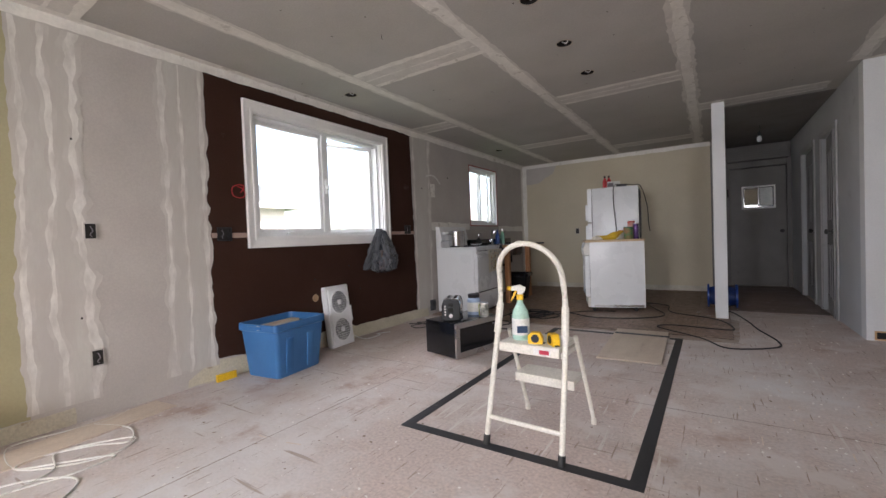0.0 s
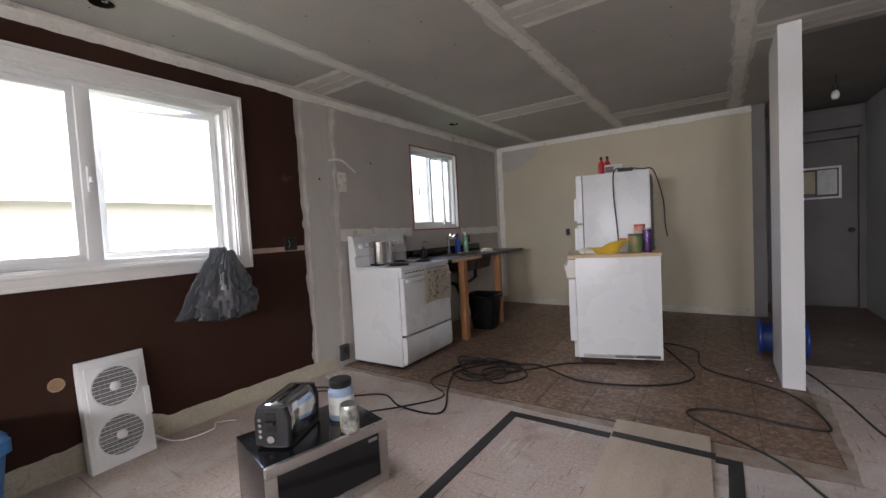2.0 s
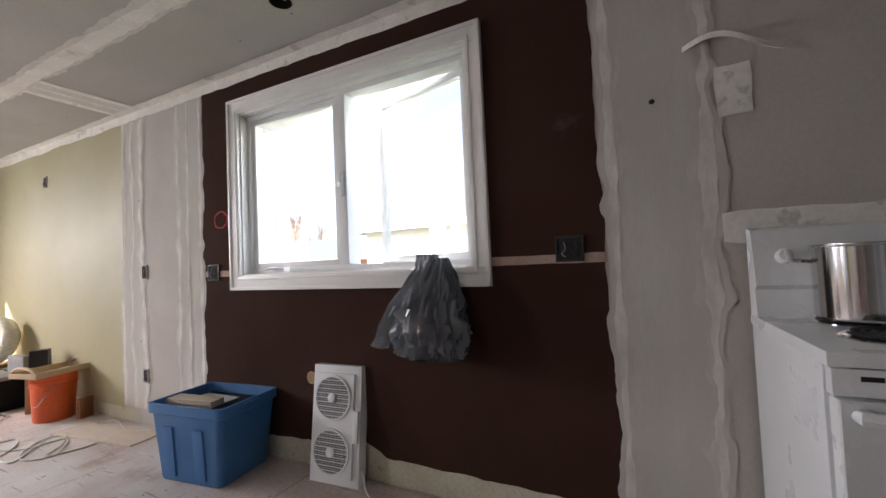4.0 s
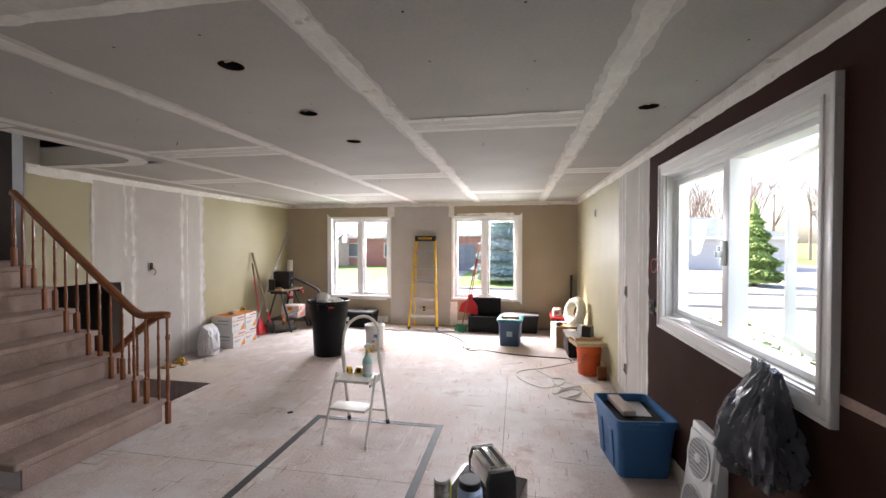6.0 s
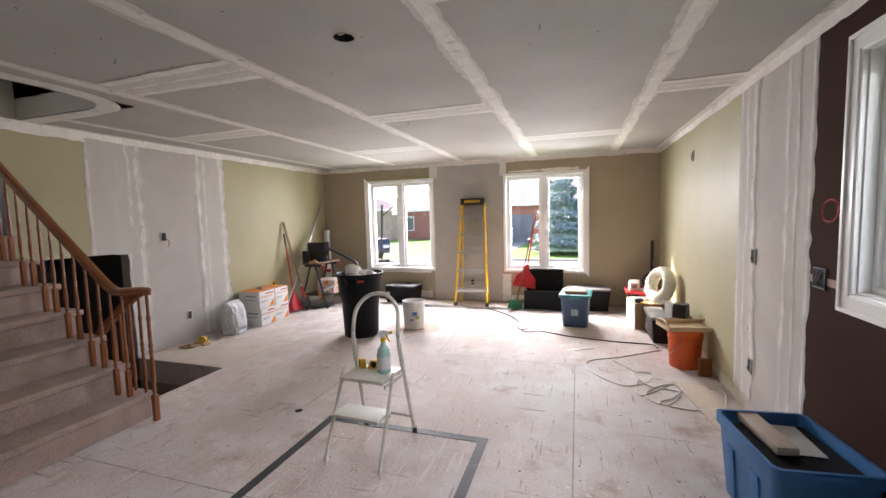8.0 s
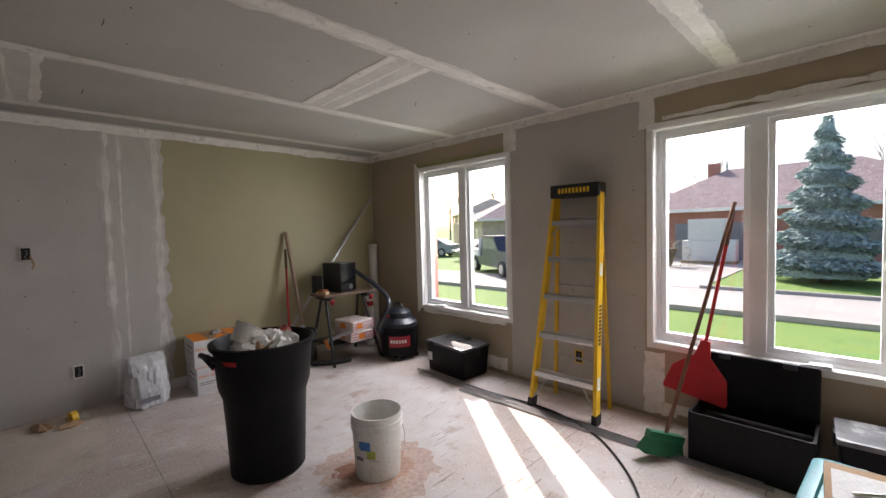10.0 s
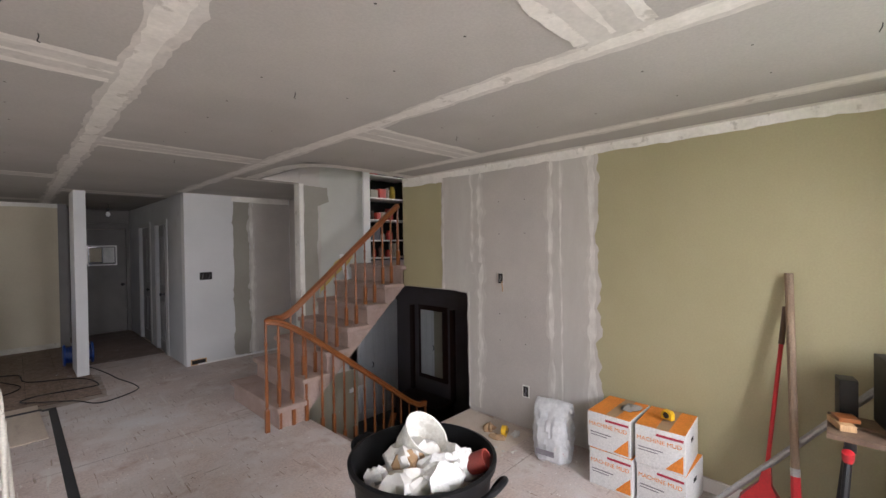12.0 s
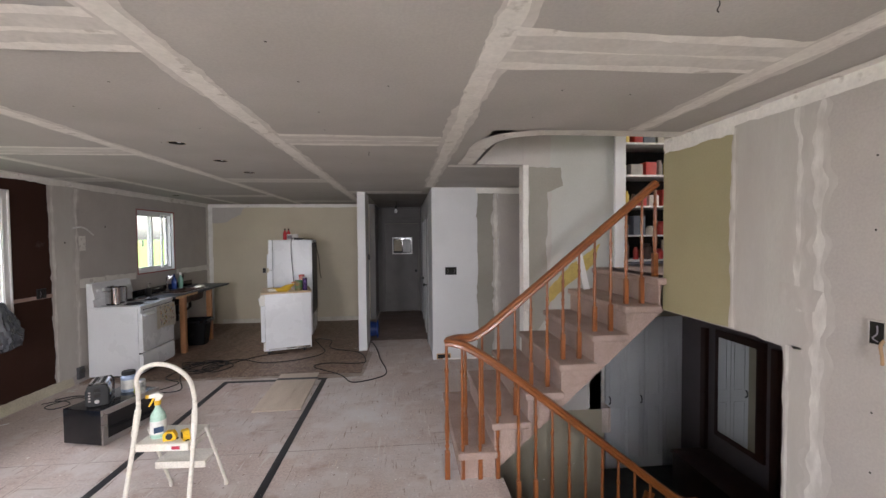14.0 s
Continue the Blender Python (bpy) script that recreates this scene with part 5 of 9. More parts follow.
# ---- step stool and what stands on it ----
def step_stool():
    ob = thing("step_stool", pose(-0.70, 2.155, 0, 0, 0, -3), "cream painted folding step stool with a hoop handle", "step stool")
    c = M["cream_paint"]
    hoop = [(-0.19, -0.235, 0.03), (-0.18, -0.13, 0.45), (-0.172, -0.082, 0.68), (-0.166, -0.088, 0.80)]
    arc = [(0.166 * math.cos(radians(a)) * -1, -0.092 - 0.058 * math.sin(radians(a)), 0.82 + 0.165 * math.sin(radians(a))) for a in range(15, 166, 15)]
    other = [(-x, y, z) for x, y, z in hoop[::-1]]
    part("hoop_frame", tube(hoop + arc + other, 0.0135, 10, smooth=4), c, ob, "bent tube frame with hoop")
    for s in (-1, 1):
        part("rear_leg", tube([(s * 0.19, 0.245, 0.02), (s * 0.185, 0.12, 0.30), (s * 0.18, 0.02, 0.52)], 0.011, 8), c, ob)
        part("foot", rod((s * 0.19, -0.242, 0), (s * 0.19, -0.232, 0.045), 0.017, seg=12), M["rubber"], ob, "black rubber foot")
        part("foot", rod((s * 0.19, 0.246, 0), (s * 0.19, 0.240, 0.03), 0.014, seg=12), M["cream_paint"], ob)
        part("sleeve", tube([(s * 0.178, -0.113, 0.53), (s * 0.172, -0.082, 0.68)], 0.018, 10, smooth=1), c, ob)
        part("brace", box(s * 0.156, -0.12, 0.44, s * 0.167, 0.10, 0.465, 0.002), c, ob)
    part("cross_bar", rod((-0.187, -0.213, 0.13), (0.187, -0.213, 0.13), 0.011), c, ob)
    part("platform", box(-0.156, -0.135, 0.47, 0.156, 0.115, 0.492, 0.004, bm=box(-0.156, -0.14, 0.445, 0.156, -0.125, 0.49, 0.003)), c, ob)
    part("lower_step", box(-0.16, 0.04, 0.265, 0.16, 0.20, 0.285, 0.004, bm=box(-0.16, 0.035, 0.24, 0.16, 0.05, 0.285, 0.003)), c, ob)
    part("warning_label", box(0.03, -0.1425, 0.452, 0.115, -0.1405, 0.482), M["paper"], ob, "small warning label", False)
    part("label_print", box(0.06, -0.1445, 0.456, 0.108, -0.1428, 0.476), M["print_red"], ob, smooth=False)
    return ob


step_stool()


def spray_bottle():
    ob = thing("spray_bottle", pose(-0.783, 2.12, 0.492, 0, 0, 20) @ Matrix.Scale(0.88, 4), "clear spray bottle of pale green cleaner with yellow trigger", "spray bottle")
    liquid = surface("pale green liquid", (0.42, 0.62, 0.52), (0.38, 0.58, 0.48), 6, 0.15, bump=0)
    part("bottle", lathe([(0.045, 0), (0.05, 0.008), (0.05, 0.13), (0.044, 0.165), (0.024, 0.20), (0.017, 0.215), (0.017, 0.235)], 22), liquid, ob)
    part("bottle_label", lathe([(0.0508, 0.03), (0.0508, 0.125)], 22, cap0=False, cap1=False), M["paper"], ob, "white printed label")
    part("label_patch", moved(box(-0.03, -0.0525, 0.045, 0.03, -0.051, 0.085), pose(0, 0, 0, 0, 0, 12)), plastic("navy print", (0.03, 0.06, 0.12)), ob, smooth=False)
    part("collar", lathe([(0.02, 0.23), (0.021, 0.255), (0.017, 0.262)], 16), M["yellow_pl"], ob)
    part("head", moved(prism([(-0.05, 0.285), (-0.048, 0.308), (0.0, 0.318), (0.035, 0.300), (0.032, 0.285), (0.014, 0.262), (-0.014, 0.262), (-0.014, 0.285)], "y", -0.013, 0.013), pose(0, 0, 0)), M["white_pl"], ob)
    part("trigger", prism([(-0.028, 0.284), (-0.014, 0.284), (-0.03, 0.25), (-0.048, 0.222), (-0.055, 0.228), (-0.04, 0.256)], "y", -0.009, 0.009), M["yellow_pl"], ob)
    part("nozzle", rod((-0.048, 0, 0.296), (-0.07, 0, 0.296), 0.013, seg=12), M["yellow_pl"], ob)


spray_bottle()


def tape_measure(m, label):
    ob = thing("tape_measure", m, label, "tape measure", "tape measures")
    part("case", prism([(-0.035, 0), (0.035, 0), (0.035, 0.03), (0.02, 0.055), (-0.02, 0.055), (-0.035, 0.04)], "y", -0.018, 0.018), M["yellow_pl"], ob)
    part("side_disc", rod((0, -0.0205, 0.027), (0, 0.0205, 0.027), 0.02, seg=16), M["black"], ob)
    part("hook", box(0.03, -0.01, 0.002, 0.045, 0.01, 0.006, 0.001), M["black"], ob)


tape_measure(pose(-0.684, 2.065, 0.492, 0, 0, 10), "yellow and black tape measure on the stool")
tape_measure(pose(-0.597, 2.07, 0.492, 0, 0, -50), "yellow and black tape measure on the stool")
tape_measure(pose(2.42, -0.60, 0.515, 0, 0, 70), "yellow tape measure lying on a carton")


# ---- microwave, toaster, jars ----
def microwave():
    ob = thing("microwave_oven", pose(-1.865, 3.352, 0, 0, 0, 76), "black and steel microwave oven standing on the floor", "microwave")
    w, d, h = 0.565, 0.39, 0.305
    part("case", box(-w / 2, -d / 2 + 0.02, 0.012, w / 2, d / 2, h, 0.008), M["gloss_black"], ob)
    part("front", rail_frame(-w / 2, 0.012, w / 2, h, 0.045, -d / 2, -d / 2 + 0.02, 0.003), M["steel"], ob, "brushed steel front frame")
    part("door_glass", box(-w / 2 + 0.045, -d / 2 + 0.004, 0.057, w / 2 - 0.045, -d / 2 + 0.018, h - 0.045), M["gloss_black"], ob)
    part("clock", box(w / 2 - 0.10, -d / 2 + 0.001, h - 0.075, w / 2 - 0.055, -d / 2 + 0.004, h - 0.06), M["print_grey"], ob)
    for sx in (-1, 1):
        for sy in (-1, 1):
            part("foot", lathe([(0.018, 0), (0.018, 0.013)], 10, centre=(sx * 0.23, sy * 0.14)), M["rubber"], ob)


microwave()


def toaster():
    ob = thing("toaster", pose(-1.925, 3.275, 0.305, 0, 0, 116), "chrome and black two-slot toaster", "toaster")
    part("body", shell([(0.27, 0.15, 0.015), (0.28, 0.165, 0.03), (0.28, 0.165, 0.13), (0.26, 0.14, 0.175), (0.23, 0.11, 0.185)], 0.045, cap1=True), M["chrome"], ob)
    part("base", shell([(0.27, 0.155, 0), (0.28, 0.165, 0.006), (0.27, 0.155, 0.02)], 0.045, cap1=True), M["black"], ob)
    for s in (-1, 1):
        part("end_cap", moved(shell([(0.03, 0.16, 0.015), (0.03, 0.165, 0.13), (0.03, 0.13, 0.18)], 0.012, cap1=True), Matrix.Translation((s * 0.132, 0, 0))), M["black"], ob, "black end panel")
        part("slot", box(-0.10, s * 0.03 - 0.013, 0.183, 0.10, s * 0.03 + 0.013, 0.1875), M["dark_hole"], ob)
        part("slot_rim", rail_frame(-0.105, -0.018, 0.105, 0.018, 0.004, 0, 0.003, 0), M["chrome"], ob).matrix_local = Matrix.Translation((0, s * 0.03, 0.19)) @ pose(0, 0, 0, -90)
    for k in range(4):
        part("button", rod((-0.147, 0.05, 0.055 + 0.024 * k), (-0.153, 0.05, 0.055 + 0.024 * k), 0.008, seg=10), M["chrome"], ob)
    part("dial", rod((-0.147, -0.0, 0.045), (-0.158, -0.0, 0.045), 0.017, seg=16), M["chrome"], ob)
    part("lever_slot", box(-0.1495, -0.022, 0.075, -0.147, 0.022, 0.155), M["dark_hole"], ob)
    part("lever", box(-0.165, -0.02, 0.11, -0.148, 0.02, 0.125, 0.004), M["black"], ob)


toaster()


def jar(m, r, h, body, lid, label, category="jar"):
    ob = thing(category.replace(" ", "_"), m, label, category)
    part("container", lathe([(r * 0.94, 0), (r, 0.008), (r, h * 0.72), (r * 0.82, h * 0.80), (r * 0.82, h * 0.82)], 22), body, ob)
    part("lid", lathe([(r * 0.86, h * 0.82), (r * 0.88, h * 0.83), (r * 0.88, h * 0.985), (r * 0.82, h)], 22), lid, ob)
    part("printed_label", lathe([(r * 1.006, h * 0.15), (r * 1.006, h * 0.6)], 22, cap0=False, cap1=False), M["paper"], ob)
    return ob


jar(pose(-1.835, 3.51, 0.305), 0.062, 0.19, plastic("light blue plastic", (0.35, 0.45, 0.62)), M["black"], "light blue plastic jar with black lid")
can = thing("tin_can", pose(-1.68, 3.42, 0.305), "printed food tin with a torn yellow label", "tin can")
part("tin", lathe([(0.04, 0), (0.042, 0.004), (0.042, 0.126), (0.040, 0.13)], 20), M["steel"], can)
part("printed_label", lathe([(0.0425, 0.012), (0.0425, 0.118)], 20, cap0=False, cap1=False), surface("dark printed label", (0.10, 0.10, 0.09), (0.45, 0.45, 0.40), 30, 0.5), can)
part("label_flap", box(-0.046, -0.02, 0.01, -0.0435, 0.01, 0.115), plastic("lime print", (0.6, 0.62, 0.05)), can, "lime yellow label flap")


# ---- blue tub, box fan, bag at the west wall ----
tub = tote(pose(-2.915, 2.225, 0, 0, 0, 97), 0.545, 0.42, 0.42, M["tote_blue"], None, "open blue plastic storage tub by the brown wall", 0.06)
part("fill", box(-0.225, -0.175, 0.36, 0.225, 0.175, 0.37), M["black_plastic"], tub, "dark things inside")
block = thing("wood_block", pose(-2.85, 2.15, 0.376, 0, 0, 98), "short pale lumber piece across the tub", "lumber")
part("block", box(-0.19, -0.045, 0, 0.16, 0.045, 0.038, 0.003), M["board"], block)
sheet = thing("paper_sheet", pose(-2.93, 2.16, 0.371, 0, 0, 92), "creased paper sheet lying in the tub", "paper")
part("sheet", box(-0.16, -0.1, 0, 0.12, 0.1, 0.004, 0.001), M["paper"], sheet)


def window_fan():
    ob = thing("window_fan", pose(-3.035, 2.985, 0.0, 0, 0, 94) @ pose(0, 0, 0, -7), "white twin window fan leaning on the wall", "fan")
    part("case", box(-0.155, 0, 0.0, 0.155, 0.065, 0.60, 0.008), M["fan_white"], ob)
    part("face", box(-0.135, -0.016, 0.04, 0.12, 0.0, 0.56, 0.006), M["fan_white"], ob)
    for z in (0.165, 0.435):
        part("grille_back", moved(lathe([(0.108, 0), (0.108, 0.003)], 32), Matrix.Translation((-0.01, -0.0175, z)) @ pose(0, 0, 0, 90)), surface("shadowed fan inside", (0.17, 0.17, 0.175), None, 9, 0.6), ob)
        part("ring", moved(lathe([(0.106, 0), (0.106, 0.008), (0.116, 0.008), (0.116, 0)], 32, cap0=False, cap1=False), Matrix.Translation((-0.01, -0.017, z)) @ pose(0, 0, 0, 90)), M["fan_white"], ob)
        bm = bmesh.new()
        for k in range(-9, 10):
            half = math.sqrt(max(0.0, 0.108 ** 2 - (k * 0.0112) ** 2))
            rod((-0.01 - half, -0.0245, z + k * 0.0112), (-0.01 + half, -0.0245, z + k * 0.0112), 0.0007 if k % 2 else 0.0026, seg=5, bm=bm)
        for k in range(-4, 5):
            half = math.sqrt(max(0.0, 0.108 ** 2 - (k * 0.024) ** 2))
            rod((-0.01 + k * 0.024, -0.0225, z - half), (-0.01 + k * 0.024, -0.0225, z + half), 0.0005, seg=5, bm=bm)
        part("grille", bm, M["fan_white"], ob, "wire grille")
        part("hub", moved(lathe([(0.026, 0), (0.026, 0.006), (0.02, 0.01)], 16), Matrix.Translation((-0.01, -0.0215, z)) @ pose(0, 0, 0, 90)), M["fan_white"], ob)
    part("handle", box(0.12, -0.02, 0.22, 0.152, -0.004, 0.38, 0.006), M["fan_white"], ob)
    part("plug_cord", tube([(0.155, 0.03, 0.08), (0.25, -0.05, 0.006), (0.42, -0.12, 0.005), (0.5, -0.02, 0.005), (0.56, -0.15, 0.006)], 0.004, 6), M["fan_white"], ob)


window_fan()


def crumpled(levels, seg, amp, seed, freq=9.0, folds=7):
    """A slack bag: rings (rx, ry, z, dx, dy) with folds and creases."""
    loops = []
    full = []
    for a, b in zip(levels, levels[1:]):
        full += [tuple(p + (q - p) * k / 3 for p, q in zip(a, b)) for k in range(3)]
    levels = full + [levels[-1]]
    for k, (rx, ry, z, dx, dy) in enumerate(levels):
        loop = []
        for i in range(seg):
            a = 2 * math.pi * i / seg
            f = 1 + amp * (noise.noise(Vector((math.cos(a) * freq * 0.35, math.sin(a) * freq * 0.35, z * freq + seed))) + 0.5 * math.sin(folds * a + seed + z * 3) + 0.55 * noise.noise(Vector((math.cos(a) * freq, math.sin(a) * freq, z * freq * 2.2 + seed))))
            loop.append((dx + rx * f * math.cos(a), dy + ry * f * math.sin(a), z + amp * 0.05 * noise.noise(Vector((a * 3, z * 9, seed * 2.1)))))
        loops.append(loop)
    return rings(loops)


def plastic_bag():
    ob = thing("plastic_bag", pose(-3.03, 3.55, 0.68), "grey translucent shopping bag hanging on the window sill", "plastic bag")
    part("bag", crumpled([(0.04, 0.09, 0.0, 0, 0.05), (0.10, 0.155, 0.025, 0.0, 0.055), (0.12, 0.175, 0.11, 0, 0.055), (0.11, 0.155, 0.21, 0.0, 0.055), (0.08, 0.125, 0.31, -0.01, 0.07), (0.045, 0.07, 0.40, -0.02, 0.09), (0.02, 0.04, 0.46, -0.03, 0.10)], 80, 0.3, 2.0, 22, 5), M["bag"], ob)
    part("bag_flap", crumpled([(0.02, 0.07, 0.045, 0.0, -0.155), (0.03, 0.11, 0.055, 0.0, -0.15), (0.036, 0.095, 0.15, 0, -0.11), (0.03, 0.07, 0.30, -0.01, -0.05), (0.02, 0.04, 0.42, -0.03, 0.02), (0.015, 0.05, 0.48, -0.02, 0.04)], 64, 0.36, 5.0, 22, 4), M["bag"], ob)
    part("fill", crumpled([(0.03, 0.05, 0.03, 0, 0.04), (0.06, 0.10, 0.06, 0, 0.04), (0.06, 0.10, 0.16, 0, 0.05), (0.03, 0.05, 0.24, 0, 0.06)], 24, 0.12, 7.0), surface("wrapped rubbish", (0.45, 0.25, 0.16), (0.42, 0.44, 0.55), 11, 0.6, stain=(0.7, 0.66, 0.6), stain_scale=14, stain_at=0.58), ob)


plastic_bag()
wire = thing("red_wire", pose(XW, 2.02, 1.46), "loop of thin red wire sticking out of the wall", "wire")
part("wire_loop", tube([(0.0, 0.03, 0.0), (0.03, 0.045, 0.045), (0.035, 0.0, 0.06), (0.035, -0.055, 0.03), (0.035, -0.05, -0.03), (0.035, 0.01, -0.045), (0.03, 0.05, -0.02), (0.02, 0.04, 0.03), (0.01, 0.0, 0.05)], 0.004, 6), M["red"], wire)
hole = thing("wall_hole", pose(XW + 0.003, 2.75, 0.50, 0, 90), "round hole cut in the brown wall", "hole")
part("hole_edge", lathe([(0.028, 0.002), (0.036, 0.0022), (0.036, 0)], 18, cap0=False, cap1=False), surface("torn paper", (0.5, 0.36, 0.22), None, 20, 0.9), hole)
part("cavity", lathe([(0.028, 0.001), (0.001, 0.0012)], 18), M["cardboard"], hole)


# ---- boxes in the walls ----
def wall_box(m, label, gangs=1, frame_mat=None):
    """An open electrical box with torn board edges and wire ends."""
    ob = thing("electrical_box", m, label, "electrical box", "open electrical boxes")
    w, h = 0.045 * gangs + 0.012, 0.095
    part("rim", rail_frame(-w / 2 - 0.006, -h / 2 - 0.006, w / 2 + 0.006, h / 2 + 0.006, 0.008, -0.0105, -0.0015, 0.001), frame_mat or M["drywall"], ob)
    part("cavity", box(-w / 2, -0.0075, -h / 2, w / 2, -0.0065, h / 2), M["dark_hole"], ob, smooth=False)
    for k in range(gangs):
        u = (k - (gangs - 1) / 2) * 0.045
        part("wire", tube([(u, -0.008, 0.03), (u + 0.008, -0.018, 0.0), (u - 0.006, -0.02, -0.02), (u + 0.006, -0.01, -0.034)], 0.0028, 6), M["black"] if k % 2 else M["print_grey"], ob)
    return ob


for y, z, g, lab in ((1.07, 1.153, 1, "open electrical box in the grey drywall"), (1.07, 0.37, 1, "low open electrical box in the drywall"), (1.90, 1.125, 2, "open electrical box in the brown wall"), (4.215, 1.155, 2, "open double electrical box in the brown wall"),
                     (7.05, 1.06, 1, "open electrical box above the counter"), (-0.6, 2.06, 1, "narrow open box high on the olive wall")):
    wall_box(pose(XW + 0.002, y, z, 0, 0, 90), lab, g, M["black"] if g == 2 else None)
wall_box(pose(XE - 0.002, 0.882, 1.333, 0, 0, -90), "open switch box in the taped drywall")
wall_box(pose(XE - 0.002, 0.62, 0.332, 0, 0, -90), "low open outlet box in the drywall", 1, M["white_pl"])
wall_box(pose(-2.074, YK - 0.002, 1.072), "open outlet box in the yellow wall")
wall_box(pose(1.42, 5.118, 1.25), "triple switch box in the white wall", 3, M["black"])
wall_box(pose(-0.25, YF + 0.003, 0.34, 0, 0, 180), "open outlet box in the bare drywall", 1, M["yellow_pl"])
loosewire = thing("loose_cable", pose(XE - 0.004, 0.86, 1.29), "short brown cable end hanging from the switch box", "cable")
part("cable", tube([(0, 0, 0.02), (-0.03, -0.01, 0.0), (-0.035, -0.02, -0.04), (-0.02, -0.01, -0.075)], 0.006, 7), M["cardboard"], loosewire)
grille = thing("floor_vent", pose(1.31, 5.12, 0.0), "open duct hole at the foot of the white wall", "vent")
part("opening", box(-0.09, -0.006, 0.015, 0.09, -0.002, 0.075), M["dark_hole"], grille)
part("frame", rail_frame(-0.10, 0.005, 0.10, 0.085, 0.012, -0.008, -0.002, 0), M["pine"], grille)
duct = thing("wall_duct", pose(XW, 4.70, 0.0), "dark metal outlet box low beside the stove", "outlet box")
part("box", box(0.002, -0.05, 0.06, 0.035, 0.04, 0.20, 0.005), surface("dark metal box", (0.06, 0.06, 0.065), None, 9, 0.5), duct)
part("socket", moved(lathe([(0.035, 0), (0.035, 0.008), (0.02, 0.01)], 16), Matrix.Translation((0.035, 0, 0.15)) @ pose(0, 0, 0, 0, 90)), M["black"], duct)
flap = thing("torn_paper", pose(XW, 4.74, 1.86), "curled strip of torn wallboard paper", "torn paper")
part("curl", rings([[(0.006 + 0.05 * math.sin(u * 2.6), 0.30 * u - 0.08, 0.03 * math.sin(u * 5) + 0.02 * v - 0.05 * u) for v in (0, 1)] + [(0.009 + 0.05 * math.sin(u * 2.6), 0.30 * u - 0.08, 0.03 * math.sin(u * 5) + 0.02 * v - 0.05 * u) for v in (1, 0)] for u in [k / 10 for k in range(11)]]), M["paper"], flap)


# ---- stove ----
def stove():
    ob = thing("kitchen_range", pose(-2.835, 5.20, 0, 0, 0, 92), "white electric kitchen range with coil burners", "stove")
    w, d = 0.76, 0.60
    e = M["enamel"]
    # local: front towards -y
    part("body", box(-w / 2, -d / 2 + 0.03, 0.03, w / 2, d / 2, 0.87, 0.006), e, ob)
    part("plinth", box(-w / 2 + 0.02, -d / 2 + 0.06, 0, w / 2 - 0.02, d / 2 - 0.02, 0.03), M["black"], ob)
    part("cooktop", box(-w / 2 - 0.004, -d / 2 - 0.01, 0.865, w / 2 + 0.004, d / 2, 0.898, 0.008), e, ob)
    part("backguard", prism([(d / 2 - 0.085, 0.89), (d / 2 - 0.07, 0.985), (d / 2 - 0.095, 1.0), (d / 2 - 0.055, 1.18), (d / 2, 1.19), (d / 2, 0.89)], "x", -w / 2, w / 2), e, ob, "raised control panel")
    part("oven_door", box(-w / 2 + 0.006, -d / 2 - 0.02, 0.305, w / 2 - 0.006, -d / 2 + 0.028, 0.80, 0.010, seg=3), e, ob)
    part("drawer", prism([(-d / 2 + 0.028, 0.05), (-d / 2 - 0.005, 0.05), (-d / 2 - 0.02, 0.08), (-d / 2 - 0.02, 0.265), (-d / 2 - 0.008, 0.285), (-d / 2 + 0.028, 0.285)], "x", -w / 2 + 0.006, w / 2 - 0.006), e, ob)
    part("gap", box(-w / 2 + 0.01, -d / 2 + 0.02, 0.283, w / 2 - 0.01, -d / 2 + 0.032, 0.307), M["black"], ob)
    part("vent_panel", box(-w / 2 + 0.004, -d / 2 - 0.004, 0.805, w / 2 - 0.004, -d / 2 + 0.03, 0.862, 0.004), e, ob)
    for k in range(13):
        part("vent_slot", box(-0.33 + k * 0.052, -d / 2 - 0.0065, 0.838, -0.295 + k * 0.052, -d / 2 - 0.004, 0.848), M["black"], ob, smooth=False)
    hbm = tube([(-0.33, -d / 2 - 0.02, 0.775), (-0.32, -d / 2 - 0.05, 0.775), (0.0, -d / 2 - 0.056, 0.775), (0.32, -d / 2 - 0.05, 0.775), (0.33, -d / 2 - 0.02, 0.775)], 0.014, 10, smooth=4)
    part("door_handle", hbm, e, ob)
    for u in (-0.30, -0.20, 0.10, 0.20, 0.29):
        knob = part("knob", moved(lathe([(0.024, 0), (0.024, 0.012), (0.019, 0.022), (0.018, 0.026)], 18), Matrix.Translation((u, d / 2 - 0.075, 1.09)) @ pose(0, 0, 0, 77)), e, ob)
        part("pointer", moved(box(-0.003, -0.02, 0.026, 0.003, 0.02, 0.034, 0.001), Matrix.Translation((u, d / 2 - 0.075, 1.09)) @ pose(0, 0, 0, 77)), e, knob)
    part("display", moved(box(-0.06, -0.025, 0, 0.06, 0.025, 0.003), Matrix.Translation((-0.05, d / 2 - 0.075, 1.10)) @ pose(0, 0, 0, 77)), M["black"], ob, "dark clock display")
    for u, v, r in ((-0.19, -0.13, 0.095), (0.19, -0.13, 0.075), (-0.19, 0.12, 0.075), (0.19, 0.12, 0.095)):
        part("drip_pan", lathe([(r + 0.015, 0.899), (r + 0.012, 0.902), (r * 0.9, 0.8985)], 24, centre=(u, v)), M["chrome"], ob)
        pts = [(u + (0.02 + (r - 0.02) * t / 48) * math.cos(t * 0.52), v + (0.02 + (r - 0.02) * t / 48) * math.sin(t * 0.52), 0.908) for t in range(49)]
        part("coil_burner", tube(pts, 0.006, 6, smooth=0), M["black"], ob, "dark coil burner")
    return ob


stove()


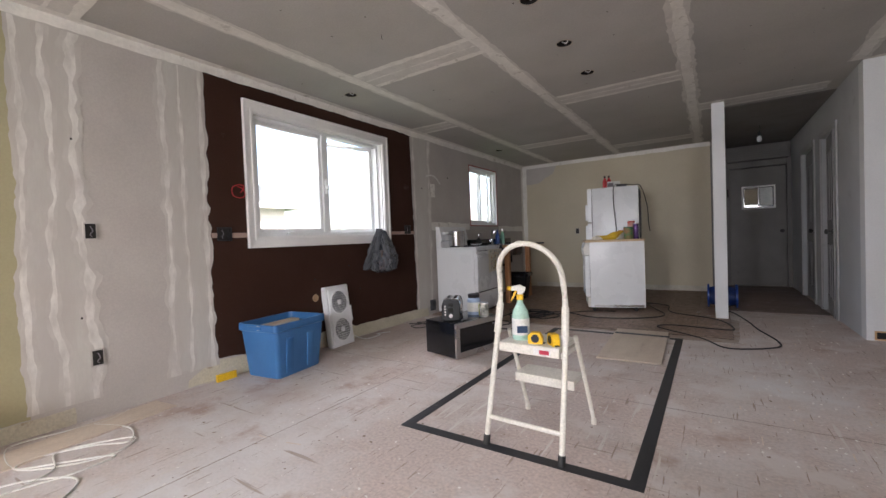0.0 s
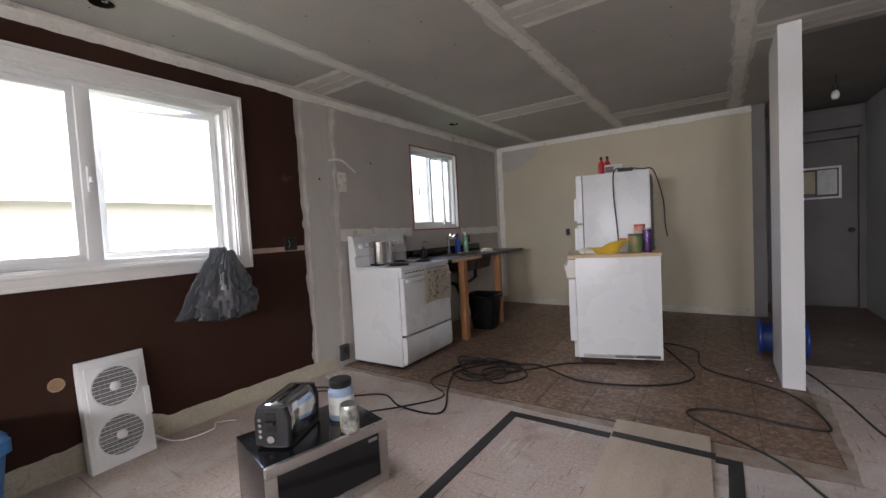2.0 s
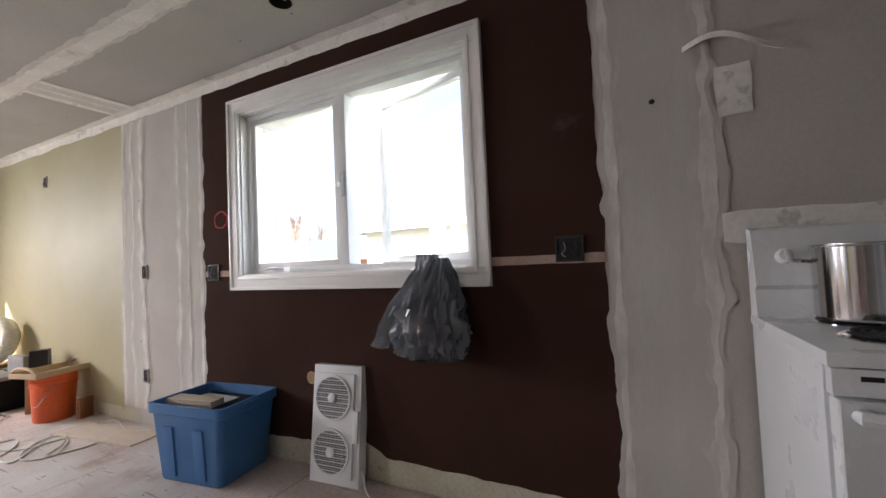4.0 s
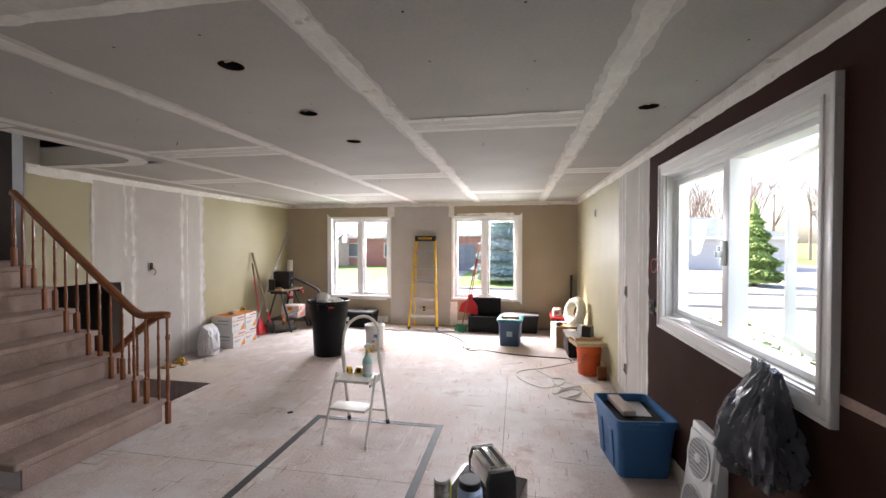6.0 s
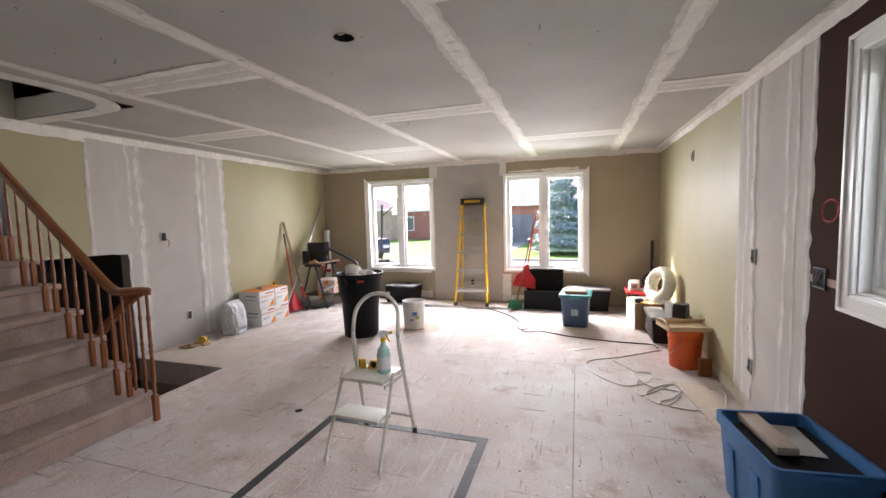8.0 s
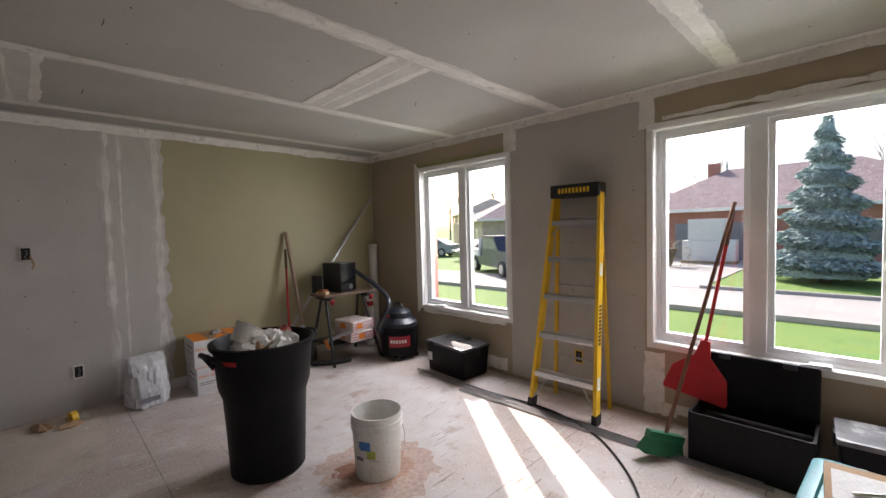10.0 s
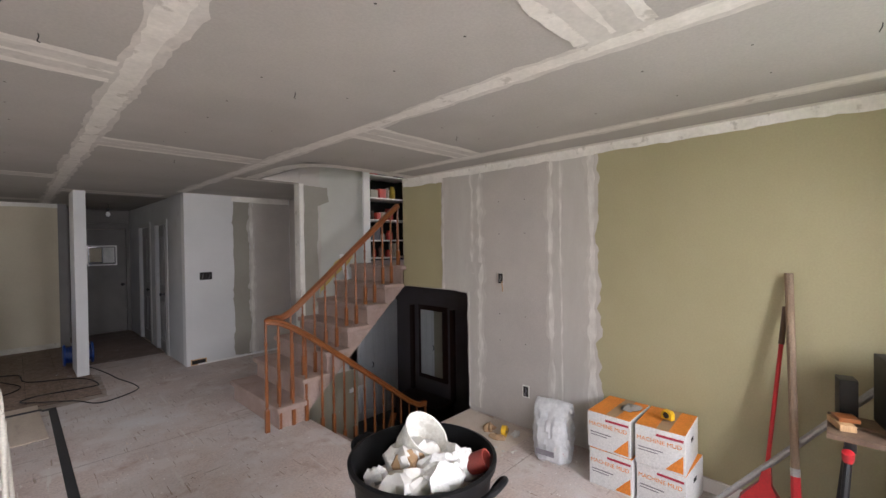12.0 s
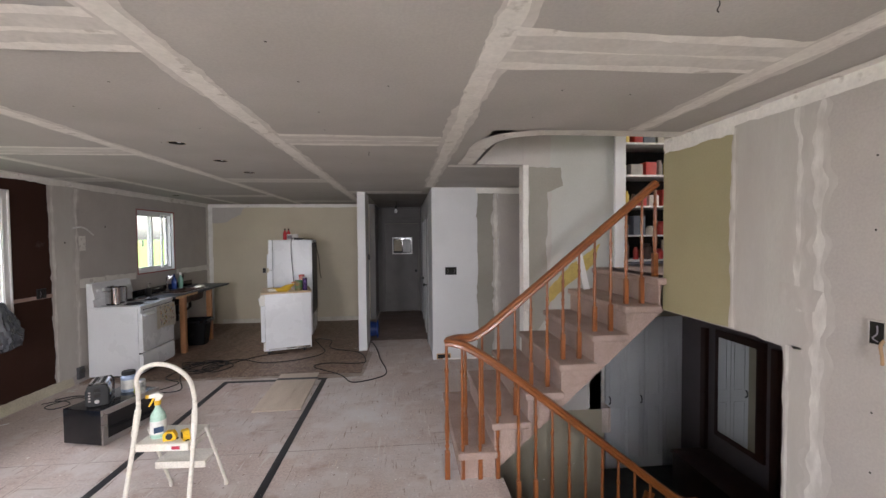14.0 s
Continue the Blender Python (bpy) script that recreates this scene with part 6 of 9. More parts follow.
def pot():
    ob = thing("stock_pot", pose(-2.93, 5.04, 0.914), "shiny steel pot on the stove's burner", "pot")
    part("pot", lathe([(0.105, 0), (0.112, 0.006), (0.112, 0.20), (0.116, 0.204), (0.116, 0.208), (0.108, 0.206), (0.106, 0.012)], 32), M["chrome"], ob)
    for s in (-1, 1):
        part("handle", tube([(0.03 * s - 0.03, s * 0.111, 0.16), (0.03 * s - 0.04, s * 0.145, 0.165), (0.03 * s + 0.02, s * 0.145, 0.165), (0.03 * s + 0.02, s * 0.111, 0.16)], 0.006, 8), M["chrome"], ob)


pot()
plate = thing("small_plate", pose(-2.78, 5.32, 0.914), "white plate with a brown slice on the range", "plate")
part("plate", lathe([(0.05, 0), (0.085, 0.01), (0.10, 0.016), (0.098, 0.018), (0.05, 0.006)], 24, sx=0.8), M["enamel"], plate)
part("slice", box(-0.03, -0.06, 0.012, 0.03, 0.05, 0.03, 0.006), M["copper_dark"], plate)


def towel():
    ob = thing("tea_towel", pose(-2.462, 5.275, 0.565), "cream tea towel with flower print over the oven handle", "tea towel")
    m = surface("flower printed linen", (0.72, 0.68, 0.58), (0.68, 0.63, 0.53), 6, 0.9, fine=200, bump=0.1, stain=(0.50, 0.33, 0.08), stain_scale=17, stain_at=0.63)
    bm = bmesh.new()
    grid = [[bm.verts.new((0.006 + 0.005 * math.sin(u * 21) * (1 - v * 0.6) + 0.004 * noise.noise(Vector((u * 6, v * 5, 1))), -0.21 + 0.42 * u + 0.01 * math.sin(v * 5) * u, -0.02 + 0.31 * v + (0.012 * math.sin(u * 4) if v == 0 else 0))) for u in [i / 24 for i in range(25)]] for v in [j / 10 for j in range(11)]]
    for j in range(10):
        for i in range(24):
            bm.faces.new((grid[j][i], grid[j][i + 1], grid[j + 1][i + 1], grid[j + 1][i]))
    solid = bmesh.ops.solidify(bm, geom=bm.faces[:], thickness=0.003)
    part("cloth", bm, m, ob)
    rnd2 = random.Random(8)
    for name, col in (("red_flowers", (0.45, 0.10, 0.09)), ("green_leaves", (0.12, 0.18, 0.06)), ("blue_flowers", (0.10, 0.14, 0.30)), ("yellow_flowers", (0.62, 0.38, 0.05))):
        b = bmesh.new()
        for _ in range(20):
            u, v, r = rnd2.uniform(-0.16, 0.15), rnd2.uniform(0.03, 0.27), rnd2.uniform(0.006, 0.014)
            xs = 0.006 + 0.005 * math.sin((u + 0.19) / 0.36 * 21) * (1 - v / 0.285 * 0.6) + 0.006
            for k in range(4):
                a = k * 1.57 + u * 40
                cs = [(xs, u + r * 0.7 * math.cos(a) + r * 0.5 * math.cos(t * 1.05), v + r * 0.7 * math.sin(a) + r * 0.35 * math.sin(t * 1.05)) for t in range(6)]
                b.faces.new([b.verts.new(c) for c in cs])
        part(name, b, plastic(name, col, 0.9), ob, smooth=False)


towel()


# ---- counter with the sink ----
def counter():
    ob = thing("sink_counter", pose(-2.81, 6.50, 0), "temporary dark countertop with a sink on pine legs", "counter")
    y0, y1 = -0.86, 0.94
    part("countertop", box(-0.30, y0, 0.865, 0.29, -0.47, 0.895, 0.004, bm=box(-0.30, 0.33, 0.865, 0.29, y1, 0.895, 0.004, bm=box(-0.30, -0.47, 0.865, -0.22, 0.33, 0.895, 0.002, bm=box(0.20, -0.47, 0.865, 0.29, 0.33, 0.895, 0.003)))), M["dark_blue"], ob)
    part("front_edge", box(0.285, y0, 0.86, 0.297, -0.25, 0.893, 0.002), M["pine"], ob, "raw particle board edge")
    part("backsplash", box(-0.30, y0, 0.895, -0.28, 0.75, 0.99, 0.004), M["gloss_black"], ob)
    part("sink_rim", rail_frame(-0.40, -0.205, 0.40, 0.225, 0.03, 0, 0.006, 0.002), M["steel"], ob).matrix_local = Matrix.Translation((0.0, -0.07, 0.898)) @ pose(0, 0, 0, -90, 0, 90)
    for u in (-0.27, 0.12):
        part("sink_bowl", moved(shell([(0.26, 0.25, -0.19), (0.32, 0.30, -0.17), (0.35, 0.34, 0.0), (0.34, 0.33, 0.0), (0.30, 0.29, -0.16)], 0.05), Matrix.Translation((-0.01, u, 0.893)) @ pose(0, 0, 0, 0, 0, 90)), M["copper_dark"], ob, "stained steel sink bowl")
    for (x, y) in ((0.245, -0.59), (0.245, 0.24)):
        part("leg", box(x - 0.036, y - 0.036, 0.006, x + 0.036, y + 0.036, 0.865, 0.004), M["post_pine"], ob, "raw pine post")
    for u in (-0.27, 0.12):
        part("drain", rod((-0.01, u, 0.70), (-0.01, u, 0.58), 0.022), M["black"], ob)
    part("trap", tube([(-0.01, -0.27, 0.60), (-0.01, -0.27, 0.50), (-0.04, -0.22, 0.44), (-0.08, -0.22, 0.52), (-0.14, -0.22, 0.55), (-0.28, -0.22, 0.55)], 0.021, 10), M["black"], ob, "black drain trap")
    part("trap", tube([(-0.01, 0.12, 0.60), (-0.01, 0.0, 0.56), (-0.01, -0.27, 0.55)], 0.019, 10), M["black"], ob)
    for y in (-0.42, -0.36):
        part("supply_hose", tube([(-0.28, y, 0.06), (-0.20, y, 0.25), (-0.18, y + 0.04, 0.55), (-0.20, y + 0.1, 0.86)], 0.007, 7), M["steel"], ob)
    return ob


counter()


def faucet():
    ob = thing("faucet", pose(-3.07, 6.42, 0.895), "chrome arched kitchen faucet", "faucet")
    part("base", lathe([(0.03, 0), (0.03, 0.02), (0.018, 0.035), (0.016, 0.09)], 16), M["chrome"], ob)
    part("spout", tube([(0, 0, 0.08), (0.01, -0.02, 0.20), (0.05, -0.05, 0.24), (0.11, -0.09, 0.22), (0.13, -0.10, 0.18)], 0.011, 10), M["chrome"], ob)
    part("lever", tube([(0, 0.0, 0.11), (0.02, 0.04, 0.19), (0.05, 0.08, 0.23)], 0.008, 8), M["chrome"], ob)


faucet()


def bottle(m, r, h, body, cap, label, flat=1.0, pump=False, group=""):
    ob = thing("bottle", m, label, "bottle", group)
    part("flask", lathe([(r * 0.92, 0), (r, 0.01), (r, h * 0.55), (r * 0.8, h * 0.68), (r * 0.4, h * 0.78), (r * 0.38, h * 0.84)], 18, sy=flat), body, ob)
    part("cap", lathe([(r * 0.46, h * 0.84), (r * 0.46, h * 0.97), (r * 0.3, h)], 14, sy=flat), cap, ob)
    if pump:
        part("pump", tube([(0, 0, h), (0, 0, h + 0.03), (0.02, 0, h + 0.04), (0.05, 0, h + 0.03)], 0.006, 8), cap, ob)
    return ob


bottle(pose(-2.98, 5.78, 0.895), 0.038, 0.15, M["black"], M["steel"], "black soap dispenser with a pump beside the sink", pump=True)
bottle(pose(-3.06, 6.62, 0.895), 0.042, 0.25, plastic("blue detergent", (0.02, 0.07, 0.32), 0.3), plastic("dark blue cap", (0.02, 0.04, 0.16)), "dark blue detergent bottle by the sink", 0.7)
bottle(pose(-3.05, 6.80, 0.895), 0.04, 0.26, plastic("green dish soap", (0.25, 0.48, 0.36), 0.15), M["white_pl"], "clear green dish soap bottle by the sink", 0.75)
rag = thing("dish_cloth", pose(-2.72, 6.75, 0.902), "crumpled pale dish cloth on the counter", "cloth")
part("cloth", crumpled([(0.06, 0.09, 0.0, 0, 0), (0.07, 0.10, 0.012, 0, 0), (0.04, 0.06, 0.03, 0, 0), (0.015, 0.02, 0.036, 0, 0)], 24, 0.22, 3.0), M["foam"], rag)


def waste_bin():
    ob = thing("waste_bin", pose(-2.61, 6.44, 0.0065, 0, 0, 4), "black plastic waste bin under the counter", "waste bin")
    part("tub", shell([(0.24, 0.20, 0), (0.25, 0.21, 0.01), (0.33, 0.26, 0.38), (0.36, 0.29, 0.385), (0.36, 0.29, 0.41), (0.33, 0.26, 0.41), (0.25, 0.2, 0.05)], 0.03), M["black_plastic"], ob)
    part("liner", shell([(0.37, 0.30, 0.36), (0.38, 0.31, 0.40), (0.36, 0.29, 0.418), (0.33, 0.26, 0.405)], 0.03), M["gloss_black"], ob, "black bag liner folded over the rim")


waste_bin()


# ---- fridge and dishwasher ----
def fridge():
    ob = thing("refrigerator", pose(-1.21, 7.04, 0.0065, 0, 0, -84), "white top-freezer refrigerator turned sideways", "refrigerator")
    w, d, h = 0.72, 0.74, 1.69          # front towards local -y
    part("cabinet", box(-w / 2, -d / 2 + 0.07, 0.03, w / 2, d / 2 - 0.03, h, 0.008), M["enamel"], ob)
    part("lower_door", box(-w / 2, -d / 2, 0.10, w / 2, -d / 2 + 0.062, 1.165, 0.012, seg=3), M["enamel"], ob)
    part("freezer_door", box(-w / 2, -d / 2, 1.18, w / 2, -d / 2 + 0.062, h, 0.012, seg=3), M["enamel"], ob)
    part("seal", box(-w / 2 + 0.01, -d / 2 + 0.06, 0.11, w / 2 - 0.01, -d / 2 + 0.072, h - 0.01), M["print_grey"], ob)
    part("door_handle", box(w / 2 - 0.06, -d / 2 - 0.035, 0.75, w / 2 - 0.035, -d / 2, 1.13, 0.006), M["enamel"], ob)
    part("door_handle", box(w / 2 - 0.06, -d / 2 - 0.035, 1.21, w / 2 - 0.035, -d / 2, 1.45, 0.006), M["enamel"], ob)
    part("base_grille", box(-w / 2 + 0.02, -d / 2 + 0.05, 0.0, w / 2 - 0.02, -d / 2 + 0.075, 0.09), M["black"], ob)
    part("feet", box(-w / 2 + 0.03, -d / 2 + 0.1, 0, -w / 2 + 0.07, d / 2 - 0.08, 0.03, bm=box(w / 2 - 0.07, -d / 2 + 0.1, 0, w / 2 - 0.03, d / 2 - 0.08, 0.03)), M["black"], ob)
    back = part("condenser", box(-w / 2 + 0.04, d / 2 - 0.028, 0.40, w / 2 - 0.04, d / 2 - 0.014, 1.64), M["black"], ob, "black wire condenser on the back")
    wire = part("wire", rod((-w / 2 + 0.06, d / 2 - 0.008, 0.45), (w / 2 - 0.06, d / 2 - 0.008, 0.45), 0.004, seg=5), M["black"], back)
    for k in range(1, 14):
        shared("wire", wire.data, back, Matrix.Translation((0, 0, k * 0.085)))


fridge()


def dishwasher():
    ob = thing("portable_dishwasher", pose(-1.087, 6.01, 0.0065, 0, 0, -73), "white portable dishwasher with a wooden top", "dishwasher")
    w, d = 0.62, 0.71
    part("cabinet", box(-w / 2, -d / 2 + 0.06, 0.05, w / 2, d / 2, 0.895, 0.005), M["enamel"], ob)
    part("worktop", box(-w / 2 - 0.01, -d / 2 + 0.005, 0.895, w / 2 + 0.01, d / 2 + 0.01, 0.922, 0.006), M["tray_wood"], ob, "pale wood-look top")
    part("door", box(-w / 2 + 0.004, -d / 2, 0.19, w / 2 - 0.004, -d / 2 + 0.058, 0.72, 0.008), M["enamel"], ob)
    part("control_panel", prism([(-d / 2 + 0.06, 0.728), (-d / 2 - 0.012, 0.728), (-d / 2 - 0.018, 0.80), (-d / 2 + 0.005, 0.885), (-d / 2 + 0.06, 0.885)], "x", -w / 2 + 0.004, w / 2 - 0.004), M["white_pl"], ob, "cream control panel")
    part("dial", moved(lathe([(0.03, 0), (0.03, 0.012), (0.02, 0.02)], 18), Matrix.Translation((0.2, -d / 2 - 0.012, 0.81)) @ pose(0, 0, 0, 90)), M["white_pl"], ob)
    part("kick_panel", box(-w / 2 + 0.01, -d / 2 + 0.03, 0.05, w / 2 - 0.01, -d / 2 + 0.06, 0.18, 0.006), M["white_pl"], ob)
    for sx in (-1, 1):
        for sy in (-1, 1):
            part("caster", rod((sx * 0.26 - 0.012, sy * 0.25, 0.025), (sx * 0.26 + 0.012, sy * 0.25, 0.025), 0.025, seg=14), M["rubber"], ob, "small black caster")
    part("side_trim", box(w / 2, -d / 2 + 0.10, 0.06, w / 2 + 0.003, d / 2 - 0.02, 0.085, 0.001), M["steel"], ob)


dishwasher()
DT = 0.9285


def bananas():
    ob = thing("banana_bunch", pose(-1., 5.80, DT) @ Matrix.Scale(1.35, 4), "bunch of ripe yellow bananas on the dishwasher top", "bananas")
    m = surface("banana skin", (0.72, 0.46, 0.03), (0.62, 0.40, 0.04), 12, 0.5, stain=(0.18, 0.09, 0.03), stain_scale=16, stain_at=0.68)
    for k in range(5):
        a = radians(-150 + 18 * k)
        pts = [(0.075 + 0.02 * math.cos(a), 0.0, 0.075), (0.04 + 0.06 * math.cos(a), 0.05 * math.sin(a), 0.055), (0.0 + 0.09 * math.cos(a), 0.07 * math.sin(a), 0.022), (-0.06 + 0.09 * math.cos(a), 0.06 * math.sin(a), 0.02), (-0.10 + 0.07 * math.cos(a), 0.045 * math.sin(a), 0.04)]
        line = spline(pts, 5)
        loops = []
        for i, p in enumerate(line):
            u = i / (len(line) - 1)
            r = 0.019 * min(1, 0.25 + 2.6 * u, 0.2 + 3.4 * (1 - u))
            loops.append([(p.x, p.y + r * math.cos(t * math.pi / 3), p.z + r * math.sin(t * math.pi / 3)) for t in range(6)])
        part("banana", rings(loops), m, ob)


bananas()


def tin(m, r, h, body, label, lid=None, cat="can"):
    ob = thing(cat.replace(" ", "_"), m, label, cat)
    part("tin", lathe([(r, 0), (r * 1.03, 0.004), (r * 1.03, h - 0.012), (r, h - 0.008)], 20), body, ob)
    part("lid", lathe([(r * 1.03, h - 0.012), (r * 1.05, h - 0.01), (r * 1.05, h), (r * 0.9, h + 0.002)], 20), lid or M["white_pl"], ob)
    return ob


tin(pose(-0.845, 5.85, DT), 0.055, 0.155, surface("green printed tin", (0.05, 0.22, 0.09), (0.40, 0.16, 0.06), 14, 0.4), "green printed nut tin on the dishwasher", plastic("dark green lid", (0.03, 0.12, 0.05)))
tin(pose(-0.825, 5.95, DT), 0.042, 0.23, surface("red printed tube", (0.55, 0.12, 0.08), (0.66, 0.60, 0.52), 11, 0.5), "tall red printed crisps tube", plastic("red lid", (0.5, 0.06, 0.05)))
tin(pose(-0.755, 5.86, DT), 0.032, 0.20, surface("purple flask", (0.07, 0.03, 0.12), (0.10, 0.05, 0.16), 20, 0.25, 0.4), "purple steel thermos flask", M["steel"], "thermos")
for x, y in ((-0.96, 5.98), (-0.86, 5.97)):
    tin(pose(x, y, DT), 0.028, 0.115, plastic("white pill bottle", (0.70, 0.69, 0.66)), "small white pill bottle with orange cap", plastic("orange cap", (0.75, 0.24, 0.03)), "pill bottle")
sack = thing("bread_bag", pose(-1.185, 5.74, DT), "clear bag with bread rolls", "bread bag")
part("bag", crumpled([(0.06, 0.04, 0.0, 0, 0), (0.085, 0.05, 0.01, 0, 0), (0.07, 0.045, 0.035, 0, 0), (0.03, 0.02, 0.05, 0, 0)], 24, 0.2, 9.0), surface("bread in film", (0.60, 0.50, 0.36), (0.70, 0.66, 0.58), 9, 0.3), sack)
cut = thing("cutting_board", pose(-0.825, 5.90, DT - 0.0015, 0, 0, 18), "dark wooden cutting board", "cutting board")
part("board", box(-0.14, -0.10, -0.004, 0.12, 0.10, 0.0012, 0.001), M["wood_rail"], cut)

FT = 1.6965
for k, (x, y) in enumerate(((-1.32, 6.86), (-1.26, 6.87))):
    bottle(pose(x, y, FT), 0.032, 0.20, M["red"], M["black"], "red squeeze bottle on the refrigerator", group="red bottles")
bx_ = thing("white_box", pose(-1.195, 6.88, FT, 0, 0, 8), "white tissue box on the refrigerator", "box")
part("carton", box(-0.09, -0.06, 0, 0.09, 0.06, 0.10, 0.004), M["paper"], bx_)
part("print", box(-0.085, -0.0615, 0.02, 0.0, -0.0605, 0.08), M["print_grey"], bx_, smooth=False)
cordf = thing("power_cord", pose(0, 0, 0), "black power cord running over the refrigerator", "power cord")
part("cord", tube([(-1.12, 6.62, 0.94), (-1.14, 6.635, 1.2), (-1.16, 6.635, 1.5), (-1.15, 6.66, FT + 0.012), (-1.05, 6.70, FT + 0.03), (-0.9, 6.72, FT + 0.01), (-0.80, 6.72, FT - 0.02), (-0.725, 6.74, 1.4), (-0.715, 6.78, 1.15), (-0.70, 6.80, 1.02)], 0.006, 7), M["rubber"], cordf)
part("strip", box(-1.12, 6.66, FT, -0.98, 6.71, FT + 0.03, 0.006), M["black"], cordf, "black multi-plug on top")


# ---- cable reel and cords ----
def reel():
    ob = thing("cable_reel", pose(0.15, 6.52, 0.15), "blue cable reel standing behind the wall end", "cable reel")
    blue = plastic("blue reel", (0.01, 0.06, 0.32), 0.35)
    for s in (-1, 1):
        part("flange", moved(lathe([(0.145, -0.012), (0.15, -0.008), (0.15, 0.008), (0.145, 0.012)], 28), Matrix.Translation((s * 0.15, 0, 0)) @ pose(0, 0, 0, 0, 90)), blue, ob)
    part("drum", moved(lathe([(0.11, -0.14), (0.125, -0.07), (0.125, 0.07), (0.11, 0.14)], 24), pose(0, 0, 0, 0, 90)), surface("wound blue cable", (0.01, 0.05, 0.25), (0.02, 0.03, 0.10), 30, 0.5, stretch=(6, 1, 1)), ob)
    return ob


reel()
coil = thing("wire_coil", pose(0.195, 5.98, 1.42), "small coil of dark wire hanging on the wall end", "wire coil")
part("coil", tube([(0.012 + 0.004 * k / 12, 0.045 * math.cos(k * 0.55), 0.045 * math.sin(k * 0.55)) for k in range(36)], 0.004, 6, smooth=2), M["black"], coil)


def cord(name, pts, r, material, label, z=None):
    ob = thing(name, pose(0, 0, 0), label, "cord")
    line = [(*p, r + 0.0065 if p[1] > 4.7 and p[0] < 0.2 else r) if len(p) == 2 else p for p in pts]
    part("cable", tube(line, r, 7, smooth=7), material, ob)
    return ob


cord("extension_cord", [(0.12, 6.35), (0.25, 6.1), (0.36, 5.6), (0.42, 5.2), (0.52, 4.75), (0.48, 4.5), (0.15, 4.33), (-0.05, 4.62), (-0.44, 4.95), (-0.30, 5.1), (0.10, 5.05), (0.22, 5.15), (0.08, 5.58), (-0.38, 5.88), (-0.46, 6.36), (-0.74, 6.48), (-0.6, 6.1), (-0.44, 5.66), (-0.66, 5.36), (-1.15, 5.22), (-1.6, 5.42), (-1.92, 5.12), (-1.70, 4.9), (-1.55, 5.15), (-1.85, 5.38), (-2.18, 5.08), (-1.95, 4.85), (-1.7, 5.05), (-1.9, 5.3), (-2.1, 5.0), (-2.0, 4.7), (-1.8, 4.3), (-2.1, 4.25), (-2.35, 4.35), (-2.6, 4.2), (-2.85, 4.25), (-3.0, 4.15)], 0.0065, M["rubber"], "long black extension cord snaking over the floor")
cord("extension_cord", [(0.90, -1.93), (0.32, -1.95), (-0.2, -1.98), (-0.55, -1.88), (-0.76, -1.76), (-1.05, -1.45), (-1.24, -1.07), (-1.22, -0.88), (-1.30, -0.80), (-1.36, -0.86), (-1.30, -0.74), (-1.40, -0.70), (-1.54, -0.77), (-1.87, -0.62), (-2.38, -0.52), (-2.75, -0.50), (-2.80, -0.38)], 0.0065, M["rubber"], "dark extension cord crossing the front room floor")
cord("electric_cable", [(-2.82, -0.33), (-2.4, 0.0), (-2.09, 0.19), (-2.08, 0.45), (-2.33, 0.74), (-2.55, 0.62), (-2.62, 0.42), (-2.48, 0.42), (-2.55, 0.70), (-2.77, 0.78), (-2.62, 1.05), (-2.50, 0.95), (-2.55, 0.78), (-2.74, 0.62), (-3.05, 0.64), (-3.10, 0.75), (-3.02, 1.05), (-3.10, 1.20)], 0.0045, M["white_pl"], "loose white cable curled by the wall")
cord("electric_cable", [(-3.02, 1.00), (-2.78, 1.09), (-2.58, 1.02), (-2.70, 0.90), (-2.80, 0.70), (-2.74, 0.62), (-2.60, 0.78), (-2.46, 0.92), (-2.44, 0.75), (-2.5, 0.45), (-2.3, 0.1)], 0.0045, M["white_pl"], "white cable looping over the floor")
cord("electric_cable", [(-3.05, 4.05, 0.006), (-2.9, 4.12, 0.006), (-2.75, 4.02, 0.006), (-2.82, 3.9, 0.006), (-2.95, 3.98, 0.006), (-2.8, 4.2, 0.006), (-2.5, 4.05, 0.006), (-2.25, 4.0, 0.006), (-2.0, 3.75, 0.006), (-1.99, 3.58, 0.006)], 0.005, M["rubber"], "microwave's black cord on the floor")
for k, (y, x0, x1) in enumerate(((-1.93, 1.30, -1.02), (-1.90, 1.05, -1.55), (-1.86, 0.6, -1.6))):
    rail = thing("metal_track", pose((x0 + x1) / 2, y, 0), "long grey metal stud track lying on the floor", "metal track", "metal tracks")
    half = abs(x0 - x1) / 2
    part("channel", moved(box(-half, -0.011, 0, half, 0.011, 0.002, bm=box(-half, -0.011, 0, half, -0.0095, 0.016, bm=box(-half, 0.0095, 0, half, 0.011, 0.016))), pose(0, 0, 0, 0, 0, 1.2 * k)), M["alu"], rail, smooth=False)
stick = thing("metal_strip", pose(-2.0, -0.15, 0, 0, 0, 28), "thin bent metal strip on the floor", "metal strip")
part("strip", box(-0.16, -0.006, 0.001, 0.16, 0.006, 0.006, 0.001), M["alu"], stick)
level = thing("spirit_level", pose(-3.10, 1.86, 0, 0, 0, 90), "short yellow level by the wall's foot", "level")
part("body", box(-0.10, -0.012, 0, 0.05, 0.012, 0.055, 0.003), M["yellow_pl"], level)


